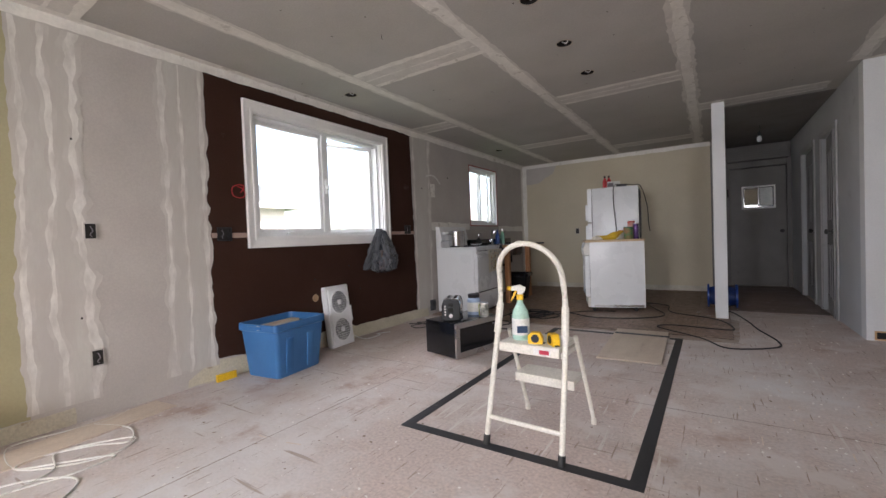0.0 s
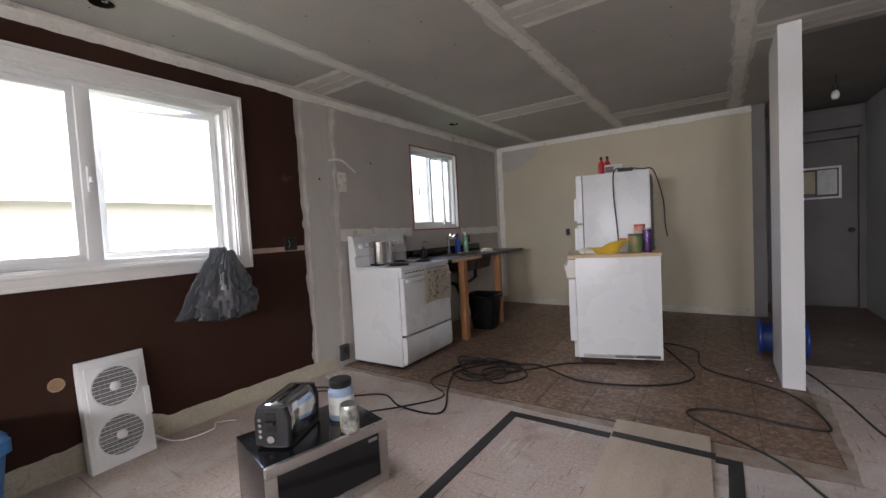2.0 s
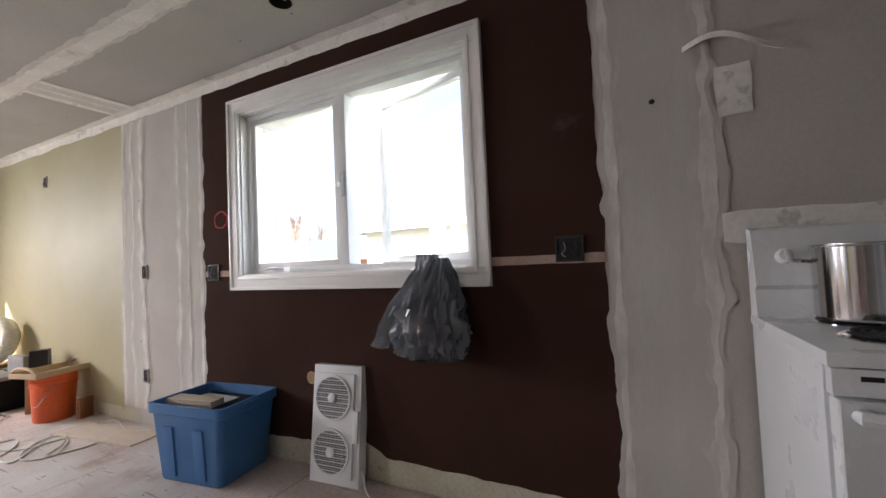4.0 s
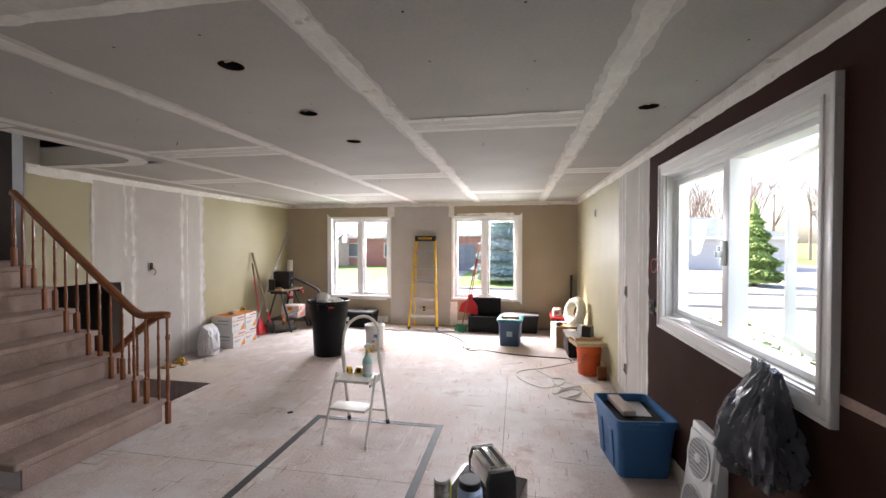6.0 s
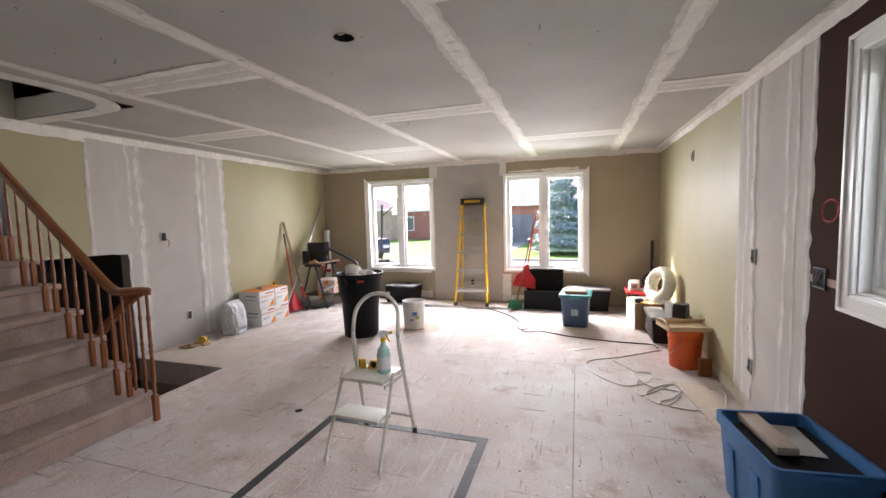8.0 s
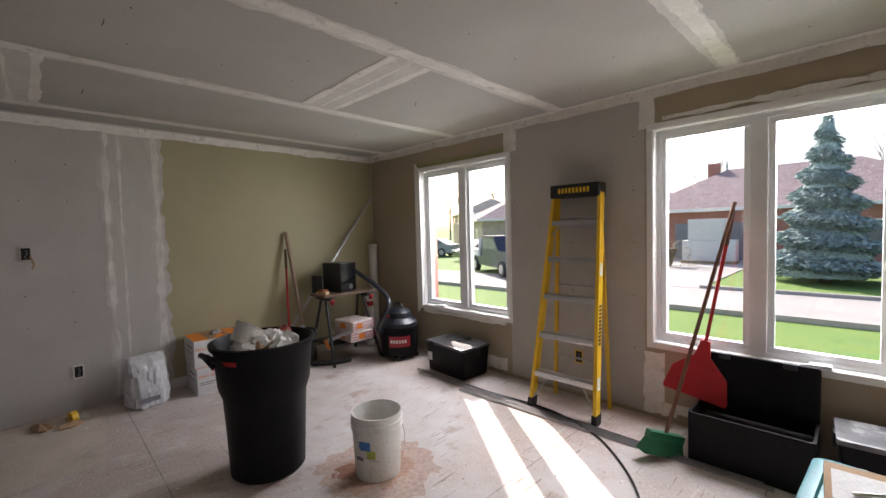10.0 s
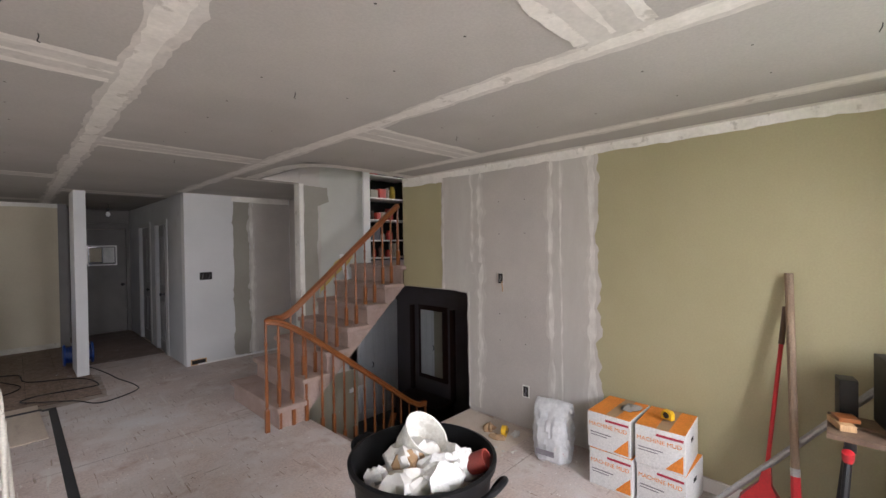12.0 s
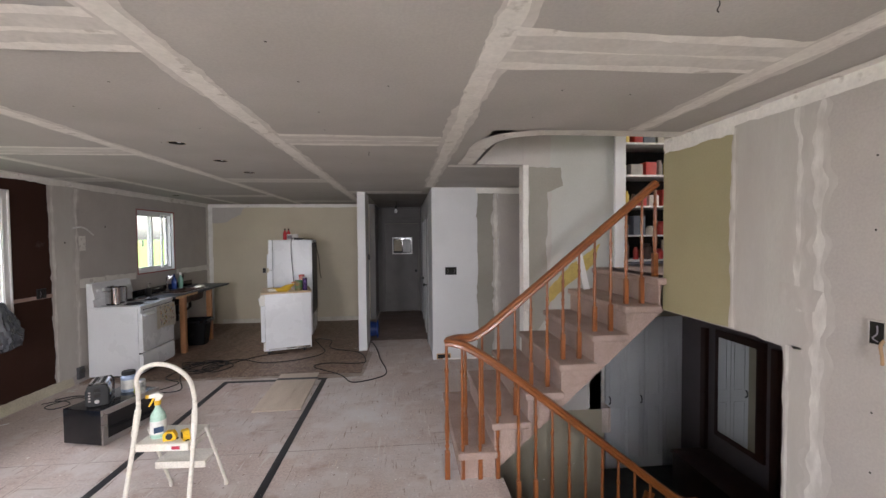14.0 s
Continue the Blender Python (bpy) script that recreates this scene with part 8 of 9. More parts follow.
def speaker():
    ob = thing("subwoofer", pose(2.33, -1.66, 0.76, 0, 0, -78), "black subwoofer box on the workbench", "speaker")
    part("cabinet", box(-0.115, -0.14, 0.006, 0.115, 0.15, 0.335, 0.006), M["black"], ob)
    part("front_panel", box(-0.113, -0.147, 0.01, 0.113, -0.14, 0.33, 0.003), M["gloss_black"], ob)
    part("port", moved(lathe([(0.026, 0), (0.03, 0.005), (0.034, 0.0)], 18), Matrix.Translation((0.03, -0.1475, 0.06)) @ pose(0, 0, 0, 90)), M["print_grey"], ob, "round bass port")


speaker()
smalls = thing("small_speaker", pose(2.42, -1.42, 0.76, 0, 0, -80), "small black satellite speaker", "speaker")
part("cabinet", box(-0.035, -0.05, 0, 0.035, 0.05, 0.20, 0.006), M["black"], smalls)
chips = thing("wood_offcuts", pose(2.26, -1.40, 0.76, 0, 0, 20), "few wood offcuts on the bench", "offcuts")
part("offcut", box(-0.07, -0.03, 0, 0.07, 0.03, 0.03, 0.003), M["pine"], chips)
part("offcut", box(-0.03, -0.06, 0.03, 0.05, 0.02, 0.05, 0.003), M["wood_rail"], chips)


def insulation():
    pink = surface("pink and clear wrapped packs", (0.74, 0.66, 0.62), (0.70, 0.55, 0.52), 9, 0.3, bump=0.3, fine=30, stain=(0.55, 0.42, 0.30), stain_scale=6, stain_at=0.66)
    stripe = plastic("magenta stripe", (0.55, 0.12, 0.24))
    for k, (x, y, z, r) in enumerate(((2.17, -1.74, 0.218, 0), (2.17, -1.74, 0.335, 6))):
        ob = thing("wrapped_pack", pose(x, y, z, 0, 0, r), "pink wrapped pack stacked on the bench shelf", "pack", "wrapped packs")
        part("pack", moved(box(-0.17, -0.14, 0, 0.17, 0.16, 0.115, 0.02, seg=3), pose(0, 0, 0)), pink, ob)
        for u in (0.03, 0.055, 0.085):
            part("stripe", rail_frame(-0.1715, -0.1415, 0.1715, 0.1615, 0.004, 0, 0.006, 0), stripe, ob, smooth=False).matrix_local = Matrix.Translation((0, 0, u)) @ pose(0, 0, 0, 90)
        part("label", box(-0.173, -0.02 + 0.05 * k, 0.03, -0.1705, 0.06 + 0.05 * k, 0.09), M["carton_orange"], ob, "orange printed label", False)
        part("label", box(-0.04, 0.1605, 0.03, 0.05, 0.163, 0.09), M["carton_orange"], ob, "orange printed label", False)
    caulk = thing("caulking_gun", pose(2.10, -1.46, 0.30, 0, 20, 60), "grey caulking gun with orange trigger", "caulking gun")
    part("barrel", rod((-0.16, 0, 0.0), (0.10, 0, 0.0), 0.024), M["alu"], caulk)
    part("handle", box(0.10, -0.012, -0.09, 0.135, 0.012, 0.02, 0.004), M["carton_orange"], caulk)


insulation()


def vacuum():
    ob = thing("shop_vacuum", pose(1.80, -2.09, 0), "black wet and dry vacuum with grey hose", "vacuum cleaner")
    b = M["black_plastic"]
    part("tank", lathe([(0.19, 0.05), (0.205, 0.07), (0.21, 0.34), (0.22, 0.35), (0.22, 0.37)], 30), b, ob)
    part("motor_head", lathe([(0.215, 0.37), (0.21, 0.41), (0.15, 0.46), (0.14, 0.52), (0.09, 0.56), (0.05, 0.57)], 30), surface("dark grey plastic", (0.016, 0.019, 0.026), None, 8, 0.35), ob)
    part("handle", tube([(-0.07, 0, 0.55), (-0.05, 0, 0.61), (0.05, 0, 0.61), (0.07, 0, 0.55)], 0.013, 8), M["black"], ob)
    part("switch", box(-0.02, 0.13, 0.47, 0.02, 0.15, 0.50, 0.004), M["red"], ob)
    lab = plastic("dark red label", (0.40, 0.02, 0.03))
    loops = []
    for z in (0.16, 0.28):
        loops.append([(0.2125 * math.cos(a), 0.2125 * math.sin(a), z) for a in [radians(110 + 6 * k) for k in range(12)]])
    bm = bmesh.new()
    vs = [[bm.verts.new(p) for p in lp] for lp in loops]
    for k in range(11):
        bm.faces.new((vs[0][k], vs[0][k + 1], vs[1][k + 1], vs[1][k]))
    part("label_band", bm, lab, ob, "red label band")
    bars = bmesh.new()
    for k in range(6):
        a = radians(118 + 8.5 * k)
        absorb(bars, moved(box(-0.011, -0.001, 0.205, 0.011, 0.001, 0.24), Matrix.Translation((0.2145 * math.cos(a), 0.2145 * math.sin(a), 0)) @ pose(0, 0, 0, 0, 0, math.degrees(a) - 90)))
    part("label_print", bars, M["paper"], ob, "white print on the label", False)
    for k in range(4):
        a = radians(45 + 90 * k)
        part("caster", rod((0.19 * math.cos(a) - 0.012, 0.19 * math.sin(a), 0.03), (0.19 * math.cos(a) + 0.012, 0.19 * math.sin(a), 0.03), 0.03, seg=12), M["rubber"], ob)
    hose = tube([(0.02, 0.20, 0.33), (-0.02, 0.30, 0.38), (-0.12, 0.27, 0.55), (-0.08, 0.20, 0.70), (0.15, 0.18, 0.82), (0.38, 0.22, 0.93), (0.52, 0.26, 1.0)], 0.024, 10, smooth=10)
    part("hose", hose, surface("dark grey hose", (0.018, 0.021, 0.026), (0.04, 0.047, 0.056), 40, 0.4), ob, "ribbed grey hose")
    rb = bmesh.new()
    pts = spline([(0.02, 0.20, 0.33), (-0.02, 0.30, 0.38), (-0.12, 0.27, 0.55), (-0.08, 0.20, 0.70), (0.15, 0.18, 0.82), (0.38, 0.22, 0.93), (0.52, 0.26, 1.0)], 16)
    for p, q in zip(pts[::2], pts[1::2]):
        rod(p, p + (q - p) * 0.5, 0.0265, seg=10, bm=rb)
    part("hose_ribs", rb, surface("grey hose ribs", (0.04, 0.046, 0.055), None, 9, 0.4), ob)


vacuum()


# ---- things in the west corner ----
tote(pose(-2.86, -1.90, 0, 0, 0, 88), 0.56, 0.44, 0.37, M["black_plastic"], M["red"], "black tote with a red lid in the corner")
for k, (x, y, w, d, h, m, lab) in enumerate(((-2.75, -1.92, 0.13, 0.08, 0.12, M["paper"], "white printed fixture box on the red lid"), (-2.72, -1.78, 0.11, 0.09, 0.11, surface("pinkish box", (0.62, 0.50, 0.50), None, 9, 0.6), "pale pink small box on the red lid"))):
    sb = thing("small_box", pose(x, y, 0.388, 0, 0, 10), lab, "small box")
    part("carton", box(-w / 2, -d / 2, 0, w / 2, d / 2, h, 0.003), m, sb)
    part("print", box(-w / 2 + 0.02, d / 2, 0.03, w / 2 - 0.02, d / 2 + 0.0015, 0.08), M["print_grey"], sb, smooth=False)
hoopc = thing("coiled_hose", pose(-2.98, -1.98, 0.50, 75, 0, 20), "dark coiled hose leaning on the wall", "hose")
part("coil", tube([(0.11 * math.cos(k * 0.5), 0.11 * math.sin(k * 0.5), 0.004 * k / 4) for k in range(40)], 0.010, 7, smooth=2), M["rubber"], hoopc)
papers = thing("paper_stack", pose(-2.92, -1.72, 0.388, 0, 0, 30), "loose white papers on the red lid", "papers")
part("sheets", box(-0.11, -0.15, 0, 0.11, 0.12, 0.012, 0.002), M["paper"], papers)
part("sheets", moved(box(-0.10, -0.14, 0.012, 0.10, 0.10, 0.02, 0.002), pose(0, 0, 0, 0, 0, 18)), M["paper"], papers)
stickb = thing("black_pole", pose(-3.02, -2.30, 0), "black folded umbrella-like pole in the corner", "pole")
part("pole", rod((0, 0, 0), (-0.02, -0.04, 1.05), 0.022, seg=12), M["black"], stickb)
part("band", rod((-0.012, -0.026, 0.60), (-0.016, -0.032, 0.74), 0.0235, seg=12), M["alu"], stickb)

bigbox = thing("cardboard_box", pose(-2.87, -1.37, 0, 0, 0, 6), "large brown cardboard box with white side", "cardboard box")
part("carton", box(-0.23, -0.24, 0, 0.23, 0.24, 0.33, 0.004), M["cardboard"], bigbox)
part("white_side", box(0.23, -0.235, 0.003, 0.234, 0.235, 0.327), M["paper"], bigbox, "white printed side", False)
part("flap", moved(box(-0.12, 0, 0, 0.12, 0.22, 0.004, 0.001), Matrix.Translation((0.08, -0.2, 0.334)) @ pose(0, 0, 0, 4)), M["paper"], bigbox, "white sheet across the top")


def foam_roll():
    ob = thing("foam_roll", pose(-2.95, -1.17, 0.565, 0, 0, 0), "white roll of wrapped foam pipe leaning on the wall", "foam roll")
    loops = []
    for i in range(40):
        a = 2 * math.pi * i / 40
        lump = 1 + 0.03 * math.sin(a * 9) + 0.04 * noise.noise(Vector((math.cos(a) * 3, math.sin(a) * 3, 2)))
        c = Vector((0, 0.17 * math.cos(a), 0.17 * math.sin(a)))
        out = Vector((0, math.cos(a), math.sin(a)))
        loops.append([c + out * (0.066 * lump * math.cos(t * math.pi / 6)) + Vector((0.075 * lump * math.sin(t * math.pi / 6), 0, 0)) for t in range(12)])
    part("roll", moved(rings(loops, closed=True), pose(0, 0, 0, 0, -14, 24)), M["foam"], ob)


foam_roll()
for k, (x, y, z, m, lab) in enumerate(((-2.72, -1.20, 0.336, plastic("dark tape", (0.02, 0.03, 0.06)), "roll of dark blue tape on the box"),)):
    rt = thing("tape_roll", pose(x, y, z), lab, "tape roll")
    part("roll", lathe([(0.028, 0), (0.05, 0), (0.05, 0.045), (0.028, 0.045)], 22, cap0=False, cap1=False), m, rt)
knife = thing("utility_knife", pose(-2.74, -1.08 - 0.07, 0.336, 0, 0, 100), "yellow utility knife on the box edge", "knife")
part("handle", box(-0.07, -0.012, 0.001, 0.07, 0.012, 0.018, 0.005), M["yellow_pl"], knife)


def ribbed_tote():
    ob = thing("flip_crate", pose(-2.95, -0.82, 0, 0, 0, 90), "grey and black ribbed crate with flip lids", "crate")
    w, d, h = 0.54, 0.36, 0.29
    part("tub", shell([(w * 0.9, d * 0.88, 0), (w * 0.92, d * 0.9, 0.01), (w, d, h)], 0.025, cap1=True), M["black_plastic"], ob)
    grey = surface("grey lid plastic", (0.22, 0.21, 0.20), (0.30, 0.29, 0.28), 6, 0.5, stain=(0.42, 0.41, 0.39), stain_scale=6, stain_at=0.6)
    part("lid", box(-w / 2 - 0.015, -d / 2 - 0.015, h - 0.02, -0.004, d / 2 + 0.015, h + 0.014, 0.006), grey, ob, "grey hinged lid half")
    part("lid", box(0.004, -d / 2 - 0.015, h - 0.02, w / 2 + 0.015, d / 2 + 0.015, h + 0.014, 0.006), grey, ob, "grey hinged lid half")
    for k in range(6):
        part("rib", box(-0.22 + k * 0.085, -d / 2 - 0.004, 0.04, -0.20 + k * 0.085, -d / 2 + 0.02, h - 0.02, 0.004), grey, ob)
        part("hinge", box(-0.20 + k * 0.075, -0.0, h + 0.012, -0.17 + k * 0.075, 0.012, h + 0.022, 0.002), M["black"], ob)


ribbed_tote()
gp = thing("grey_panel", pose(-2.97, -0.62, 0.306, 0, 0, 95), "grey plastic panel standing on the crate", "panel")
part("panel", box(-0.14, -0.03, 0, 0.12, 0.03, 0.15, 0.004), surface("grey panel", (0.30, 0.30, 0.29), None, 8, 0.5), gp)
bp = thing("black_speaker", pose(-3.0, -0.30, 0.0, 0, 0, 60), "small black wedge speaker on a pine block", "speaker")
part("cabinet", prism([(-0.07, 0.38), (0.07, 0.38), (0.05, 0.52), (-0.05, 0.52)], "y", -0.06, 0.06), M["black"], bp)
part("stand", box(-0.09, -0.08, 0, 0.09, 0.08, 0.38, 0.004), M["cardboard"], bp, "brown carton underneath")
pinebit = thing("lumber_offcut", pose(-3.06, 0.34, 0, 0, 0, 10), "short pine offcut standing by the wall", "lumber")
part("offcut", box(-0.05, -0.02, 0, 0.05, 0.02, 0.16, 0.003), M["wood_rail"], pinebit)
rubble = thing("yellow_tape_dispenser", pose(2.42, 0.68, 0.0, 0, 0, 20), "small yellow tape dispenser among plaster scraps", "tape dispenser")
part("wheel", moved(lathe([(0.02, -0.02), (0.045, -0.02), (0.045, 0.02), (0.02, 0.02)], 18, cap0=False, cap1=False), Matrix.Translation((0, 0, 0.046)) @ pose(0, 0, 0, 90)), M["yellow_pl"], rubble)
part("body", box(0.02, -0.015, 0.0, 0.10, 0.015, 0.03, 0.004), M["cardboard"], rubble)

for k, (size, tone, pts) in enumerate(((0.07, (0.47, 0.35, 0.29), [(-0.16, -0.86), (0.2, -0.98), (0.5, -0.66), (0.40, -0.30), (0.08, -0.24), (-0.22, -0.46)]), (0.06, (0.44, 0.28, 0.205), [(-0.02, -0.74), (0.25, -0.80), (0.38, -0.55), (0.30, -0.36), (0.10, -0.34), (-0.08, -0.50)]), (0.035, (0.27, 0.12, 0.075), [(0.20, -0.52), (0.30, -0.50), (0.33, -0.40), (0.22, -0.36), (0.14, -0.42)]))):
    finish("rust_stain", floor, ragged(pts, 0.0014 + 0.0005 * k, ("z", 0, 1), size, 0.025, 700 + k), surface("rusty stain", tone, tuple(c * 1.12 for c in tone), 9, 0.75, grain=0.2, fine=40, stain=(0.50, 0.40, 0.35), stain_scale=7, stain_at=0.56))
finish("pale_patch", floor, ragged([(1.46, 0.55), (2.62, 0.5), (2.66, 1.26), (1.47, 1.26)], 0.0014, ("z", 0, 1), 0.02, 0.05, 701), surface("pale bare board", (0.62, 0.53, 0.45), (0.56, 0.47, 0.40), 4, 0.8, stain=(0.50, 0.42, 0.36), stain_scale=5, stain_at=0.6))


def coiled_cord():
    """A thin black cord thrown down in loose, uneven loops, with two ends running off."""
    ob = thing("power_cord", pose(-1.95, 5.16, 0.0065), "thin black cord in loose coils on the kitchen floor", "cord")
    pts = [(0.95, 0.55, 0.006), (0.62, 0.42, 0.006), (0.34, 0.10, 0.007)]
    for k in range(34):
        a = 0.2 + k * 0.62
        r = 0.21 + 0.05 * math.sin(k * 1.9) + 0.02 * math.sin(k * 0.7)
        pts.append((r * 1.25 * math.cos(a) + 0.05 * math.sin(k * 0.33), r * 0.85 * math.sin(a) + 0.05 * math.cos(k * 0.41), 0.007 + 0.0012 * k * (k % 3) / 3))
    pts += [(-0.25, -0.40, 0.007), (0.02, -0.62, 0.006), (-0.08, -0.85, 0.0055), (-0.30, -1.10, 0.0055)]
    part("cord", tube(pts, 0.0055, 6, smooth=4), M["black"], ob)


coiled_cord()
for x, y, turn, wide, mat, text in ((2.44, 0.86, 30, 0.075, M["cardboard"], "crumpled brown paper by the wall's foot"), (2.34, 0.70, 110, 0.06, M["cardboard"], "torn brown paper among plaster chips"), (2.50, 0.62, 200, 0.05, M["paper"], "crumpled white paper by the wall's foot")):
    torn = thing("paper_scrap", pose(x, y, 0.0, 0, 0, turn), text, "paper scrap", "scraps on the floor")
    part("scrap", crumpled([(wide * 0.9, wide * 0.6, 0, 0, 0), (wide * 1.1, wide * 0.7, wide * 0.2, 0, 0), (wide * 0.8, wide * 0.45, wide * 0.45, 0, 0), (wide * 0.2, wide * 0.2, wide * 0.6, 0, 0)], 18, 0.4, x * 3 + y, 14, 5), mat, torn)


# ---- outdoors ----
G = -0.62
grass = surface("spring lawn", (0.11, 0.22, 0.035), (0.15, 0.25, 0.05), 0.8, 0.9, grain=0.35, fine=25, bump=0.4)
concrete = surface("pale concrete", (0.40, 0.39, 0.375), (0.34, 0.335, 0.32), 0.6, 0.8, fine=20, stain=(0.34, 0.32, 0.30), stain_scale=0.9, stain_at=0.62)
bm = bmesh.new()
R = 900
for x0, y0, x1, y1 in ((-R, -R, R, YF - T - 0.01), (-R, 9.08, R, R), (-R, YF - T - 0.01, XW - T - 0.01, 9.08), (4.66, YF - T - 0.01, R, 9.08)):
    bm.faces.new([bm.verts.new(p) for p in ((x0, y0, G), (x1, y0, G), (x1, y1, G), (x0, y1, G))])
structure("ground", bm, grass, "sunlit green lawns round the house")
structure("road", box(-60, -14.0, G + 0.002, 60, -10.2, G + 0.02), concrete, "pale street in bright sun")
structure("pavement", box(1.9, -6.8, G + 0.004, 8.5, YF - T - 0.5, G + 0.03, bm=box(1.6, -30, G + 0.004, 6.2, -14.0, G + 0.03)), concrete, "concrete driveways")
structure("kerb", box(-60, -10.2, G, 60, -10.05, G + 0.12, 0.01, bm=box(-60, -14.15, G, 1.6, -14.0, G + 0.12, 0.01)), concrete, "low concrete kerb")
structure("road_side", box(-30, -60, G + 0.003, -9.5, -14.0, G + 0.018, bm=box(-11.5, -10.05, G + 0.003, -7.0, 20, G + 0.018)), concrete, "neighbour's driveway and side street")
brick_out = surface("red brick outside", (0.42, 0.19, 0.15), (0.36, 0.155, 0.12), 8, 0.85, stretch=(1, 1, 3))
structure("outer_wall", box(1.72, YF - T - 0.12, G, 1.95, YF - T, 2.4), brick_out, "brick edge beside the windows")
soffit = structure("eaves", box(XW - T - 0.50, YF - T, 2.30, XW - T, 9.07, 2.34), surface("cream soffit", (0.66, 0.63, 0.55), None, 5, 0.6), "cream slatted eaves above the side window")
for k in range(26):
    part("slat", box(XW - T - 0.49, 0.2 + k * 0.22, 2.288, XW - T - 0.02, 0.39 + k * 0.22, 2.30), M["vinyl"], soffit, smooth=False)



def house(m, w, d, h, roof_h, wall_mat, roof_mat, label, windows=(), garage=None, over=0.5, hip=True, chimney=False):
    """A house: walls, roof with eaves, windows and a garage door in its front (local -y)."""
    ob = thing("house", m, label, "house")
    part("wall", box(-w / 2, -d / 2, 0, w / 2, d / 2, h), wall_mat, ob, smooth=False)
    a, b = w / 2 + over, d / 2 + over
    inset = min(a - 0.5, d * 0.5) if hip else 0.0
    bm = bmesh.new()
    low = [bm.verts.new(p) for p in ((-a, -b, h), (a, -b, h), (a, b, h), (-a, b, h))]
    top = [bm.verts.new((-a + inset, 0, h + roof_h)), bm.verts.new((a - inset, 0, h + roof_h))]
    for f in ((low[0], low[1], top[1], top[0]), (low[2], low[3], top[0], top[1]), (low[1], low[2], top[1]), (low[3], low[0], top[0]), (low[3], low[2], low[1], low[0])):
        bm.faces.new(f)
    rf = part("roof", bm, roof_mat, ob, smooth=False)
    if chimney:
        part("chimney", box(-w * 0.29, -0.3, h + roof_h * 0.4, -w * 0.29 + 0.6, 0.3, h + roof_h + 0.45), brick_out, rf)
    part("fascia", box(-a, -b - 0.02, h - 0.16, a, -b + 0.02, h + 0.02, bm=box(-a - 0.02, -b, h - 0.16, -a + 0.02, b, h + 0.02, bm=box(a - 0.02, -b, h - 0.16, a + 0.02, b, h + 0.02))), M["trim"], ob)
    for u, z, ww, hh in windows:
        f = part("window", box(u - ww / 2, -d / 2 - 0.05, z, u + ww / 2, -d / 2 + 0.02, z + hh), M["trim"], ob, smooth=False)
        part("pane", box(u - ww / 2 + 0.08, -d / 2 - 0.06, z + 0.08, u + ww / 2 - 0.08, -d / 2 - 0.045, z + hh - 0.08), dark_pane, f, smooth=False)
    if garage:
        u, ww = garage
        gd = part("garage_door", box(u - ww / 2, -d / 2 - 0.06, 0, u + ww / 2, -d / 2 + 0.02, 2.1), surface("slate blue door", (0.22, 0.23, 0.27), None, 3, 0.5), ob)
        for k in range(1, 4):
            part("panel_line", box(u - ww / 2, -d / 2 - 0.07, 0.52 * k, u + ww / 2, -d / 2 - 0.055, 0.52 * k + 0.03), M["print_grey"], gd, smooth=False)
    return ob


dark_pane = surface("far window glass", (0.16, 0.175, 0.19), None, 1, 0.1, bump=0)
shingle = surface("grey shingles", (0.115, 0.135, 0.145), (0.085, 0.10, 0.105), 3, 0.9, grain=0.35, fine=9, bump=0.4, stretch=(1, 1, 5))
shingle_p = surface("purple brown shingles", (0.30, 0.235, 0.24), (0.25, 0.19, 0.195), 3, 0.9, grain=0.3, fine=9)
shingle_b = surface("blue grey shingles", (0.13, 0.17, 0.26), (0.11, 0.14, 0.21), 3, 0.9, grain=0.3, fine=9)
siding = surface("white siding", (0.56, 0.55, 0.53), (0.50, 0.49, 0.47), 3, 0.6, stretch=(0.2, 0.2, 6))
beige = surface("beige siding", (0.50, 0.42, 0.33), None, 3, 0.7)
house(pose(-17.4, 2.6, G, 0, 0, 90), 13.4, 9.5, 3.05, 3.4, siding, shingle, "neighbour's white house with grey hip roof close by", [(-2, 1.0, 1.6, 1.1), (3, 1.0, 1.2, 1.0)])
house(pose(1.0, -31, G, 0, 0, 180), 14, 9, 2.9, 2.6, brick_out, shingle_p, "brick house with purple-brown roof across the street", [(3.5, 0.9, 1.6, 1.2)], (-2.5, 4.6), chimney=True)
house(pose(22, -33, G, 0, 0, 140), 13, 9, 2.9, 2.3, beige, shingle_p, "beige house further down the street", [(-3, 0.9, 1.6, 1.2), (1, 0.9, 1.2, 1.2), (4, 0.9, 1.2, 1.2)])
house(pose(36, -46, G, 0, 0, 140), 12, 9, 4.2, 2.2, beige, shingle, "far beige two-storey house", [(-3, 3.0, 1.2, 1.0), (2, 3.0, 1.2, 1.0)])
house(pose(11, -36, G, 0, 0, 170), 11, 8, 2.8, 2.0, brick_out, shingle_p, "low red brick house with arched porch", [(-2, 0.8, 1.4, 1.4), (2, 0.8, 1.4, 1.4)])
house(pose(-17, -37, G, 0, 0, 170), 14, 9, 2.7, 1.9, siding, shingle_b, "white bungalow with blue-grey roof behind the trees", [(-3, 0.9, 1.6, 1.1), (3, 0.9, 1.6, 1.1)])
house(pose(-36, -26, G, 0, 0, 130), 13, 9, 2.8, 2.1, brick_out, shingle_b, "distant brick bungalow with a blue roof", [(-3, 0.9, 1.6, 1.1), (2, 0.9, 1.6, 1.1)], hip=False)


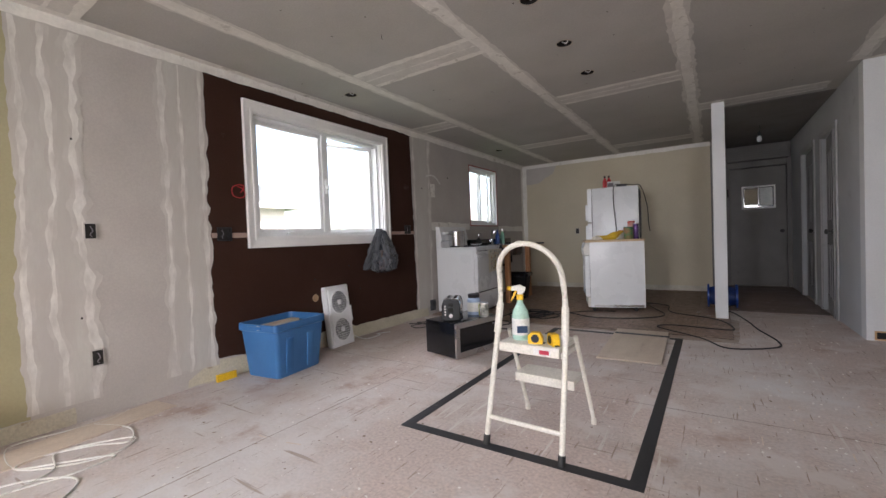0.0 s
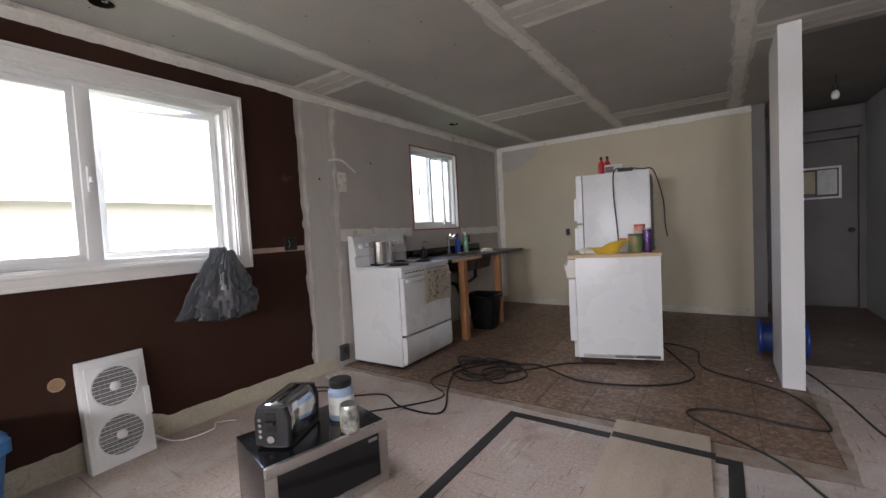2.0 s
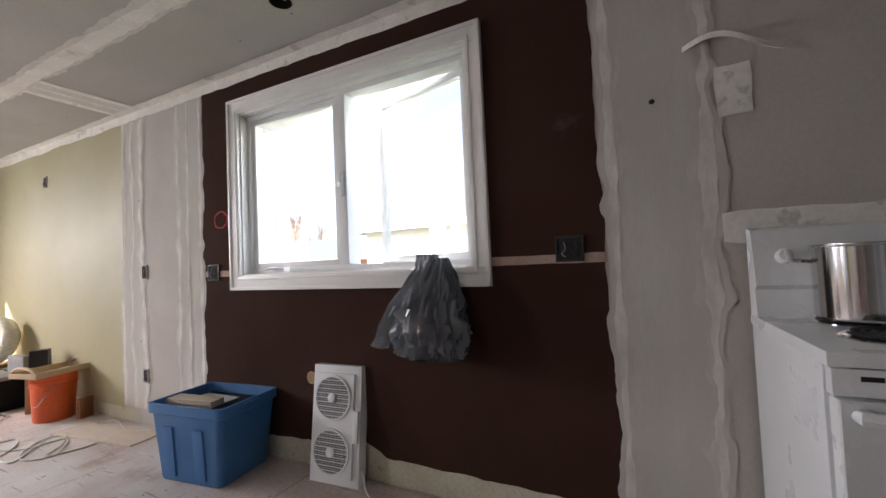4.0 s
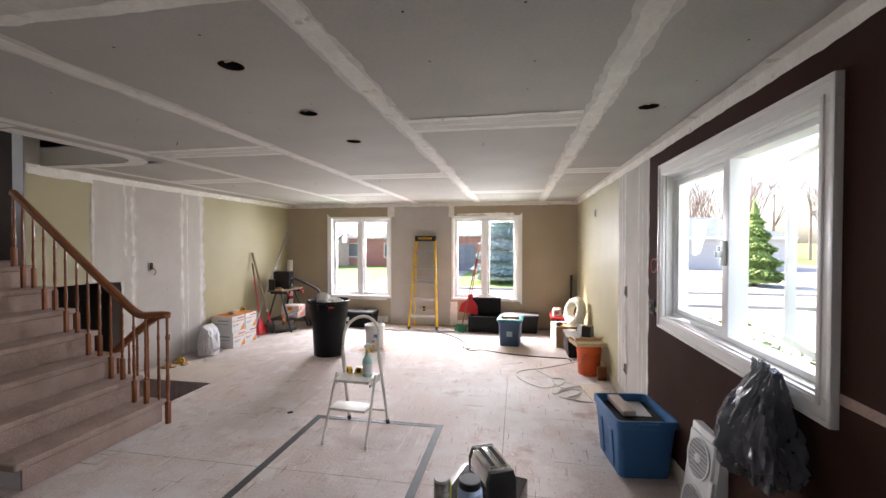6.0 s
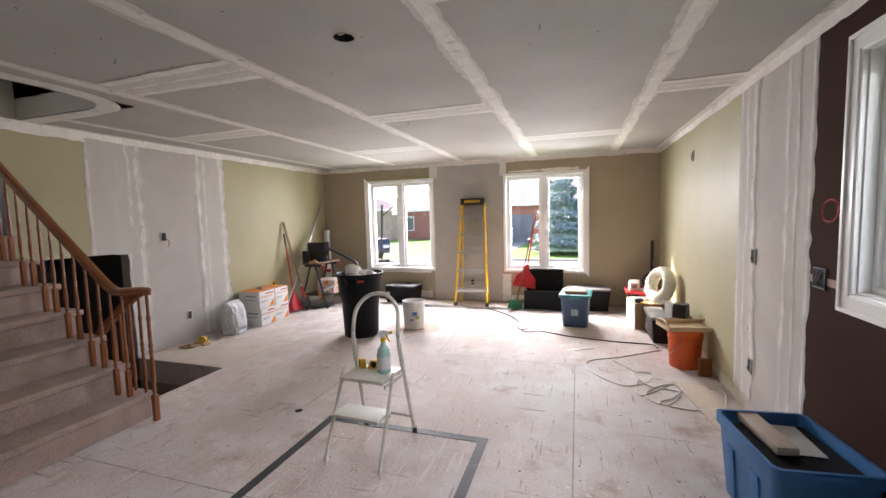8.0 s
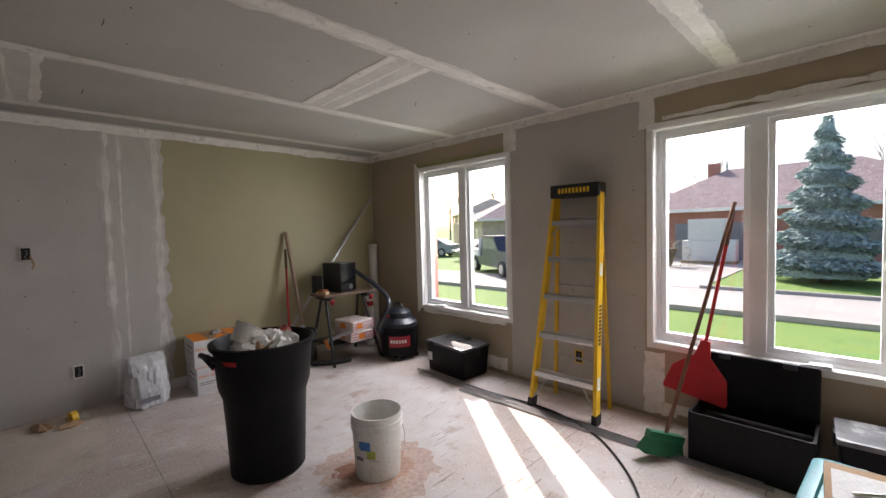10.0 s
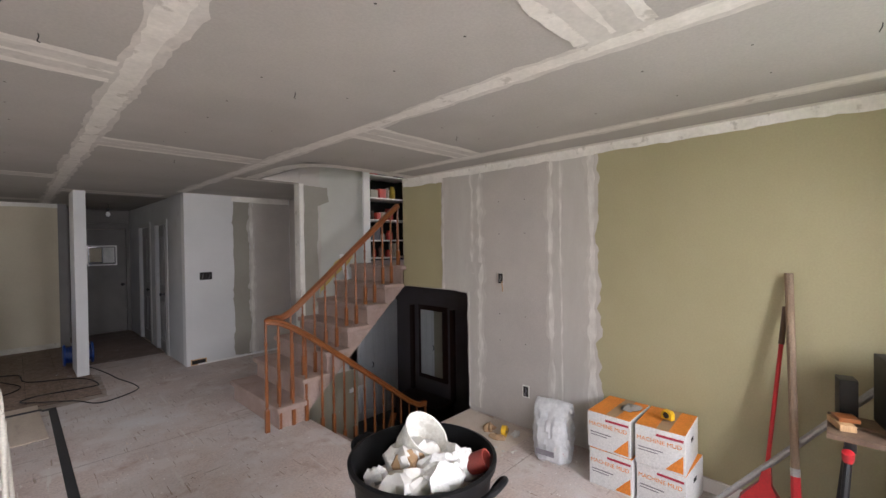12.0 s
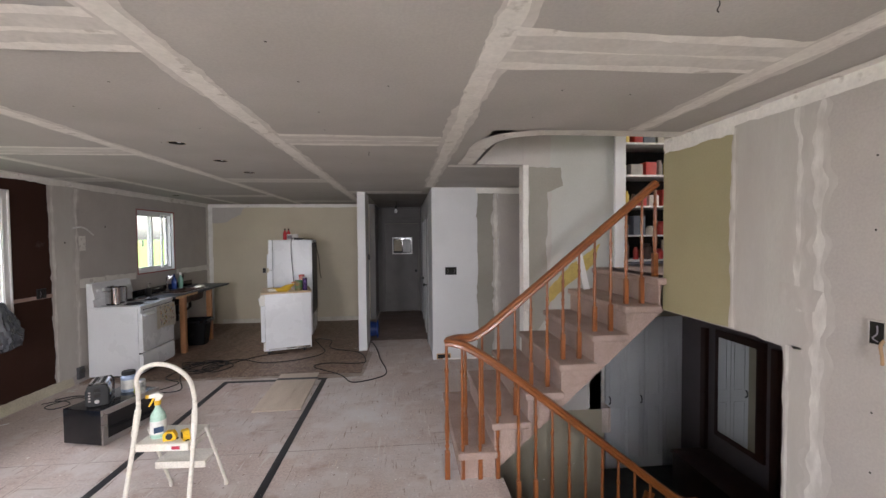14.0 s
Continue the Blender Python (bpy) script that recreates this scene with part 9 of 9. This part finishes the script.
def needles(bm, c, d, size, rnd):
    """One small flat sprig pointing along d."""
    side = d.cross(Vector((rnd.uniform(-1, 1), rnd.uniform(-1, 1), 1))).normalized() * size * 0.32
    droop = Vector((0, 0, -size * 0.15))
    vs = [bm.verts.new(p) for p in (c - side * 0.4, c + d * size * 0.5 - side + droop, c + d * size + droop * 2, c + d * size * 0.5 + side + droop)]
    bm.faces.new(vs)


def spruce(m, h, r, leaf, label, n=2600, seed=1):
    ob = thing("spruce_tree", m, label, "tree")
    rnd = random.Random(seed)
    part("trunk", lathe([(0.14, 0), (0.10, h * 0.4), (0.02, h * 0.97)], 8), surface("bark", (0.10, 0.07, 0.05), None, 6, 0.9), ob)
    bm = bmesh.new()
    for k in range(n):
        u = 1 - math.sqrt(rnd.random())
        z = 0.25 + u * (h - 0.25)
        a = rnd.uniform(0, 2 * math.pi)
        layer = 0.82 + 0.18 * math.sin(z * 9 + a * 1.0)
        rr = r * (1 - u) ** 0.9 * layer * rnd.uniform(0.75, 1.06)
        c = Vector((rr * math.cos(a), rr * math.sin(a), z))
        d = Vector((math.cos(a), math.sin(a), rnd.uniform(-0.25, 0.35))).normalized()
        needles(bm, c - d * 0.12, d, rnd.uniform(0.10, 0.21) * (0.6 + 0.6 * (1 - u)), rnd)
    for k in range(10):
        u0, u1 = k / 10, (k + 1.4) / 10
        lathe([(r * 0.72 * (1 - u0), 0.25 + u0 * (h - 0.25)), (r * 0.5 * max(0.0, 1 - u1), 0.25 + min(u1, 1) * (h - 0.25))], 14, bm=bm)
    part("crown", bm, leaf, ob, smooth=False)


blue_leaf = surface("blue spruce needles", (0.31, 0.41, 0.41), (0.24, 0.33, 0.325), 5, 0.8, grain=0.4, fine=18)
green_leaf = surface("fresh conifer green", (0.24, 0.33, 0.10), (0.16, 0.24, 0.06), 4, 0.8, grain=0.4, fine=18)
spruce(pose(-1.15, -17.8, G), 6.0, 1.75, blue_leaf, "dense blue spruce on the lawn across the street", 15000, 3)
spruce(pose(-14.2, -18.4, G), 4.6, 1.5, green_leaf, "bright green conifer by the side street", 9000, 4)
for k, (x, y, h) in enumerate(((6.5, -44, 8.0), (3.4, -46, 7.5), (-7, -48, 8))):
    spruce(pose(x, y, G), h, 1.3, blue_leaf, "distant dark spruce behind the houses", 1500, 8 + k)


def shrub(m, rx, ry, h, leaf, label, n, seed):
    ob = thing("shrub", m, label, "shrub", "shrubs by the house")
    rnd = random.Random(seed)
    bm = bmesh.new()
    for k in range(n):
        a, b = rnd.uniform(0, 2 * math.pi), math.acos(rnd.uniform(0.0, 1))
        q = rnd.uniform(0.72, 1.05) * (1 + 0.18 * noise.noise(Vector((math.cos(a) * 2.2, math.sin(a) * 2.2, b * 2 + seed))))
        c = Vector((rx * q * math.sin(b) * math.cos(a), ry * q * math.sin(b) * math.sin(a), h * q * math.cos(b)))
        d = Vector((rnd.uniform(-1, 1), rnd.uniform(-1, 1), rnd.uniform(0, 1))).normalized()
        needles(bm, c, d, rnd.uniform(0.05, 0.11), rnd)
    part("leaves", bm, leaf, ob, smooth=False)
    part("twigs", rings([[(0.06 * math.cos(t), 0.06 * math.sin(t), 0) for t in range(6)], [(0.3 * rx * math.cos(t), 0.3 * ry * math.sin(t), h * 0.7) for t in range(6)]]), surface("twigs", (0.13, 0.09, 0.05), None, 9, 0.9), ob)


yellow_leaf = surface("yellow green shrub leaves", (0.34, 0.38, 0.05), (0.22, 0.28, 0.04), 6, 0.7, grain=0.4, fine=20)
for k, (x, y, rx, ry, h) in enumerate(((-4.9, 1.5, 0.8, 1.0, 1.15), (-5.0, 0.0, 0.8, 0.9, 1.05), (-5.1, -1.4, 0.8, 0.9, 1.1), (-4.8, -2.9, 0.8, 0.9, 1.0))):
    shrub(pose(x, y, G), rx, ry, h, yellow_leaf if k % 2 == 0 else green_leaf, "yellow-green shrub growing under the side window", 1500, 40 + k)
shrub(pose(4.5, -21, G), 1.2, 1.2, 1.3, surface("dry grass bush", (0.42, 0.36, 0.24), None, 6, 0.9, grain=0.3), "dry ornamental grass clump across the street", 900, 50)


def bare_tree(m, h, seed, label):
    ob = thing("bare_tree", m, label, "tree", "bare trees in the distance")
    rnd = random.Random(seed)
    bm = bmesh.new()

    def grow(p, d, l, r, depth):
        q = p + d * l
        rod(p, q, r, r * 0.6, 5, bm)
        if depth:
            for _ in range(3):
                nd = (d + Vector((rnd.uniform(-0.7, 0.7), rnd.uniform(-0.7, 0.7), rnd.uniform(0.0, 0.5)))).normalized()
                grow(p + d * l * rnd.uniform(0.55, 1.0), nd, l * 0.6, r * 0.5, depth - 1)

    grow(Vector((0, 0, 0)), Vector((0, 0, 1)), h * 0.5, 0.2, 4)
    part("trunk", bm, surface("bare pinkish bark", (0.26, 0.19, 0.17), None, 6, 0.9), ob)
    return ob


proto = [bare_tree(pose(-30 + 6 * k, -62, G), 11 + k, 60 + k, "tall bare tree in the spring woods") for k in range(4)]
rnd = random.Random(77)
for k in range(70):
    copy_thing(proto[k % 4], pose(rnd.uniform(-62, -4), rnd.uniform(-82, -50), G, 0, 0, rnd.uniform(0, 360)))
for k in range(12):
    copy_thing(proto[k % 4], pose(rnd.uniform(-70, -45), rnd.uniform(-45, 10), G, 0, 0, rnd.uniform(0, 360)))
for k in range(10):
    copy_thing(proto[k % 4], pose(rnd.uniform(12, 60), rnd.uniform(-80, -56), G, 0, 0, rnd.uniform(0, 360)))


def car(m, body_mat, label, pickup=False):
    ob = thing("parked_car", m, label, "car")
    if pickup:
        prof = [(-2.6, 0.35), (2.6, 0.35), (2.65, 0.75), (2.5, 1.05), (1.3, 1.10), (0.75, 1.72), (-0.65, 1.75), (-0.85, 1.12), (-2.6, 1.12)]
        glass_p = [(0.62, 1.62), (-0.55, 1.66), (-0.62, 1.15), (1.10, 1.15)]
    else:
        prof = [(-2.15, 0.3), (2.15, 0.3), (2.2, 0.65), (1.3, 0.92), (0.55, 1.40), (-0.9, 1.42), (-1.7, 0.98), (-2.15, 0.92)]
        glass_p = [(0.45, 1.32), (-0.82, 1.34), (-1.35, 0.99), (1.0, 0.95)]
    part("body", prism(prof, "y", -0.88, 0.88), body_mat, ob, smooth=False)
    if pickup:
        part("load_bed", box(-2.75, -0.98, 0.78, -0.95, 0.98, 1.10, 0.02, bm=box(-1.02, -0.95, 1.10, -0.94, 0.95, 1.62, 0.01)), M["vinyl"], ob, "white flat load bed")
    for s in (-0.885, 0.885):
        part("side_glass", prism(glass_p, "y", s - 0.006, s + 0.006), dark_pane, ob, smooth=False)
    wheelbase = 1.65 if pickup else 1.3
    for u in (-wheelbase, wheelbase):
        for s in (-1, 1):
            wh = part("wheel", rod((u, s * 0.72, 0.34), (u, s * 0.92, 0.34), 0.34, seg=20), M["rubber"], ob)
            part("rim", rod((u, s * 0.915, 0.34), (u, s * 0.93, 0.34), 0.20, seg=16), M["alu"], wh)
    part("headlight", box(2.1 if not pickup else 2.6, -0.8, 0.62, 2.22 if not pickup else 2.68, -0.45, 0.76), M["trim"], ob)
    part("headlight", box(2.1 if not pickup else 2.6, 0.45, 0.62, 2.22 if not pickup else 2.68, 0.8, 0.76), M["trim"], ob)


car(pose(9.6, -14.6, G + 0.02, 0, 0, 150), plastic("dark blue car paint", (0.015, 0.03, 0.07), 0.2), "dark blue pickup parked on the street", True)
car(pose(15.5, -20.5, G, 0, 0, 60), plastic("dark grey car paint", (0.02, 0.025, 0.035), 0.2), "dark car parked in a driveway")
car(pose(-10.5, -24.5, G, 0, 0, 80), plastic("teal grey car paint", (0.10, 0.16, 0.18), 0.2), "grey-green car parked by the bungalow")
car(pose(22.5, -22, G, 0, 0, 20), plastic("silver car paint", (0.35, 0.36, 0.38), 0.25), "silver car further down the street")


def hoop_stand():
    ob = thing("basketball_hoop", pose(6.2, -12.6, G, 0, 0, 125), "portable basketball hoop at the kerb", "basketball hoop")
    part("base", box(-0.4, -0.9, 0.02, 0.4, -0.1, 0.25, 0.05), M["black"], ob)
    part("pole", rod((0, -0.4, 0.2), (0, -0.3, 2.7), 0.05), M["black"], ob)
    part("arm", rod((0, -0.3, 2.2), (0, 0.25, 2.65), 0.03), M["black"], ob)
    part("backboard", box(-0.55, 0.25, 2.25, 0.55, 0.29, 3.0, 0.01), surface("clear white board", (0.62, 0.64, 0.66), None, 3, 0.3), ob)
    part("frame_lines", moved(rail_frame(-0.55, 2.25, 0.55, 3.0, 0.04, 0.292, 0.30, 0, ), pose(0, 0, 0)), M["black"], ob)
    part("target", moved(rail_frame(-0.22, 2.4, 0.22, 2.75, 0.035, 0.292, 0.30, 0), pose(0, 0, 0)), M["black"], ob)
    part("rim", tube([(0.22 * math.cos(t * 0.524), 0.52 + 0.22 * math.sin(t * 0.524), 2.36) for t in range(13)], 0.012, 6, smooth=0), M["orange"], ob)


hoop_stand()
skid = thing("wrapped_pallet", pose(3.5, -24.2, G, 0, 0, 5), "stack of white wrapped building boards in a driveway", "pallet")
part("pallet", box(-1.2, -0.9, 0, 1.2, 0.9, 0.15), M["cardboard"], skid)
part("stack", box(-1.15, -0.85, 0.15, 1.15, 0.85, 1.2, 0.03), M["paper"], skid)
part("stack", box(-0.7, -0.8, 1.2, 0.9, 0.8, 2.3, 0.03), M["paper"], skid)
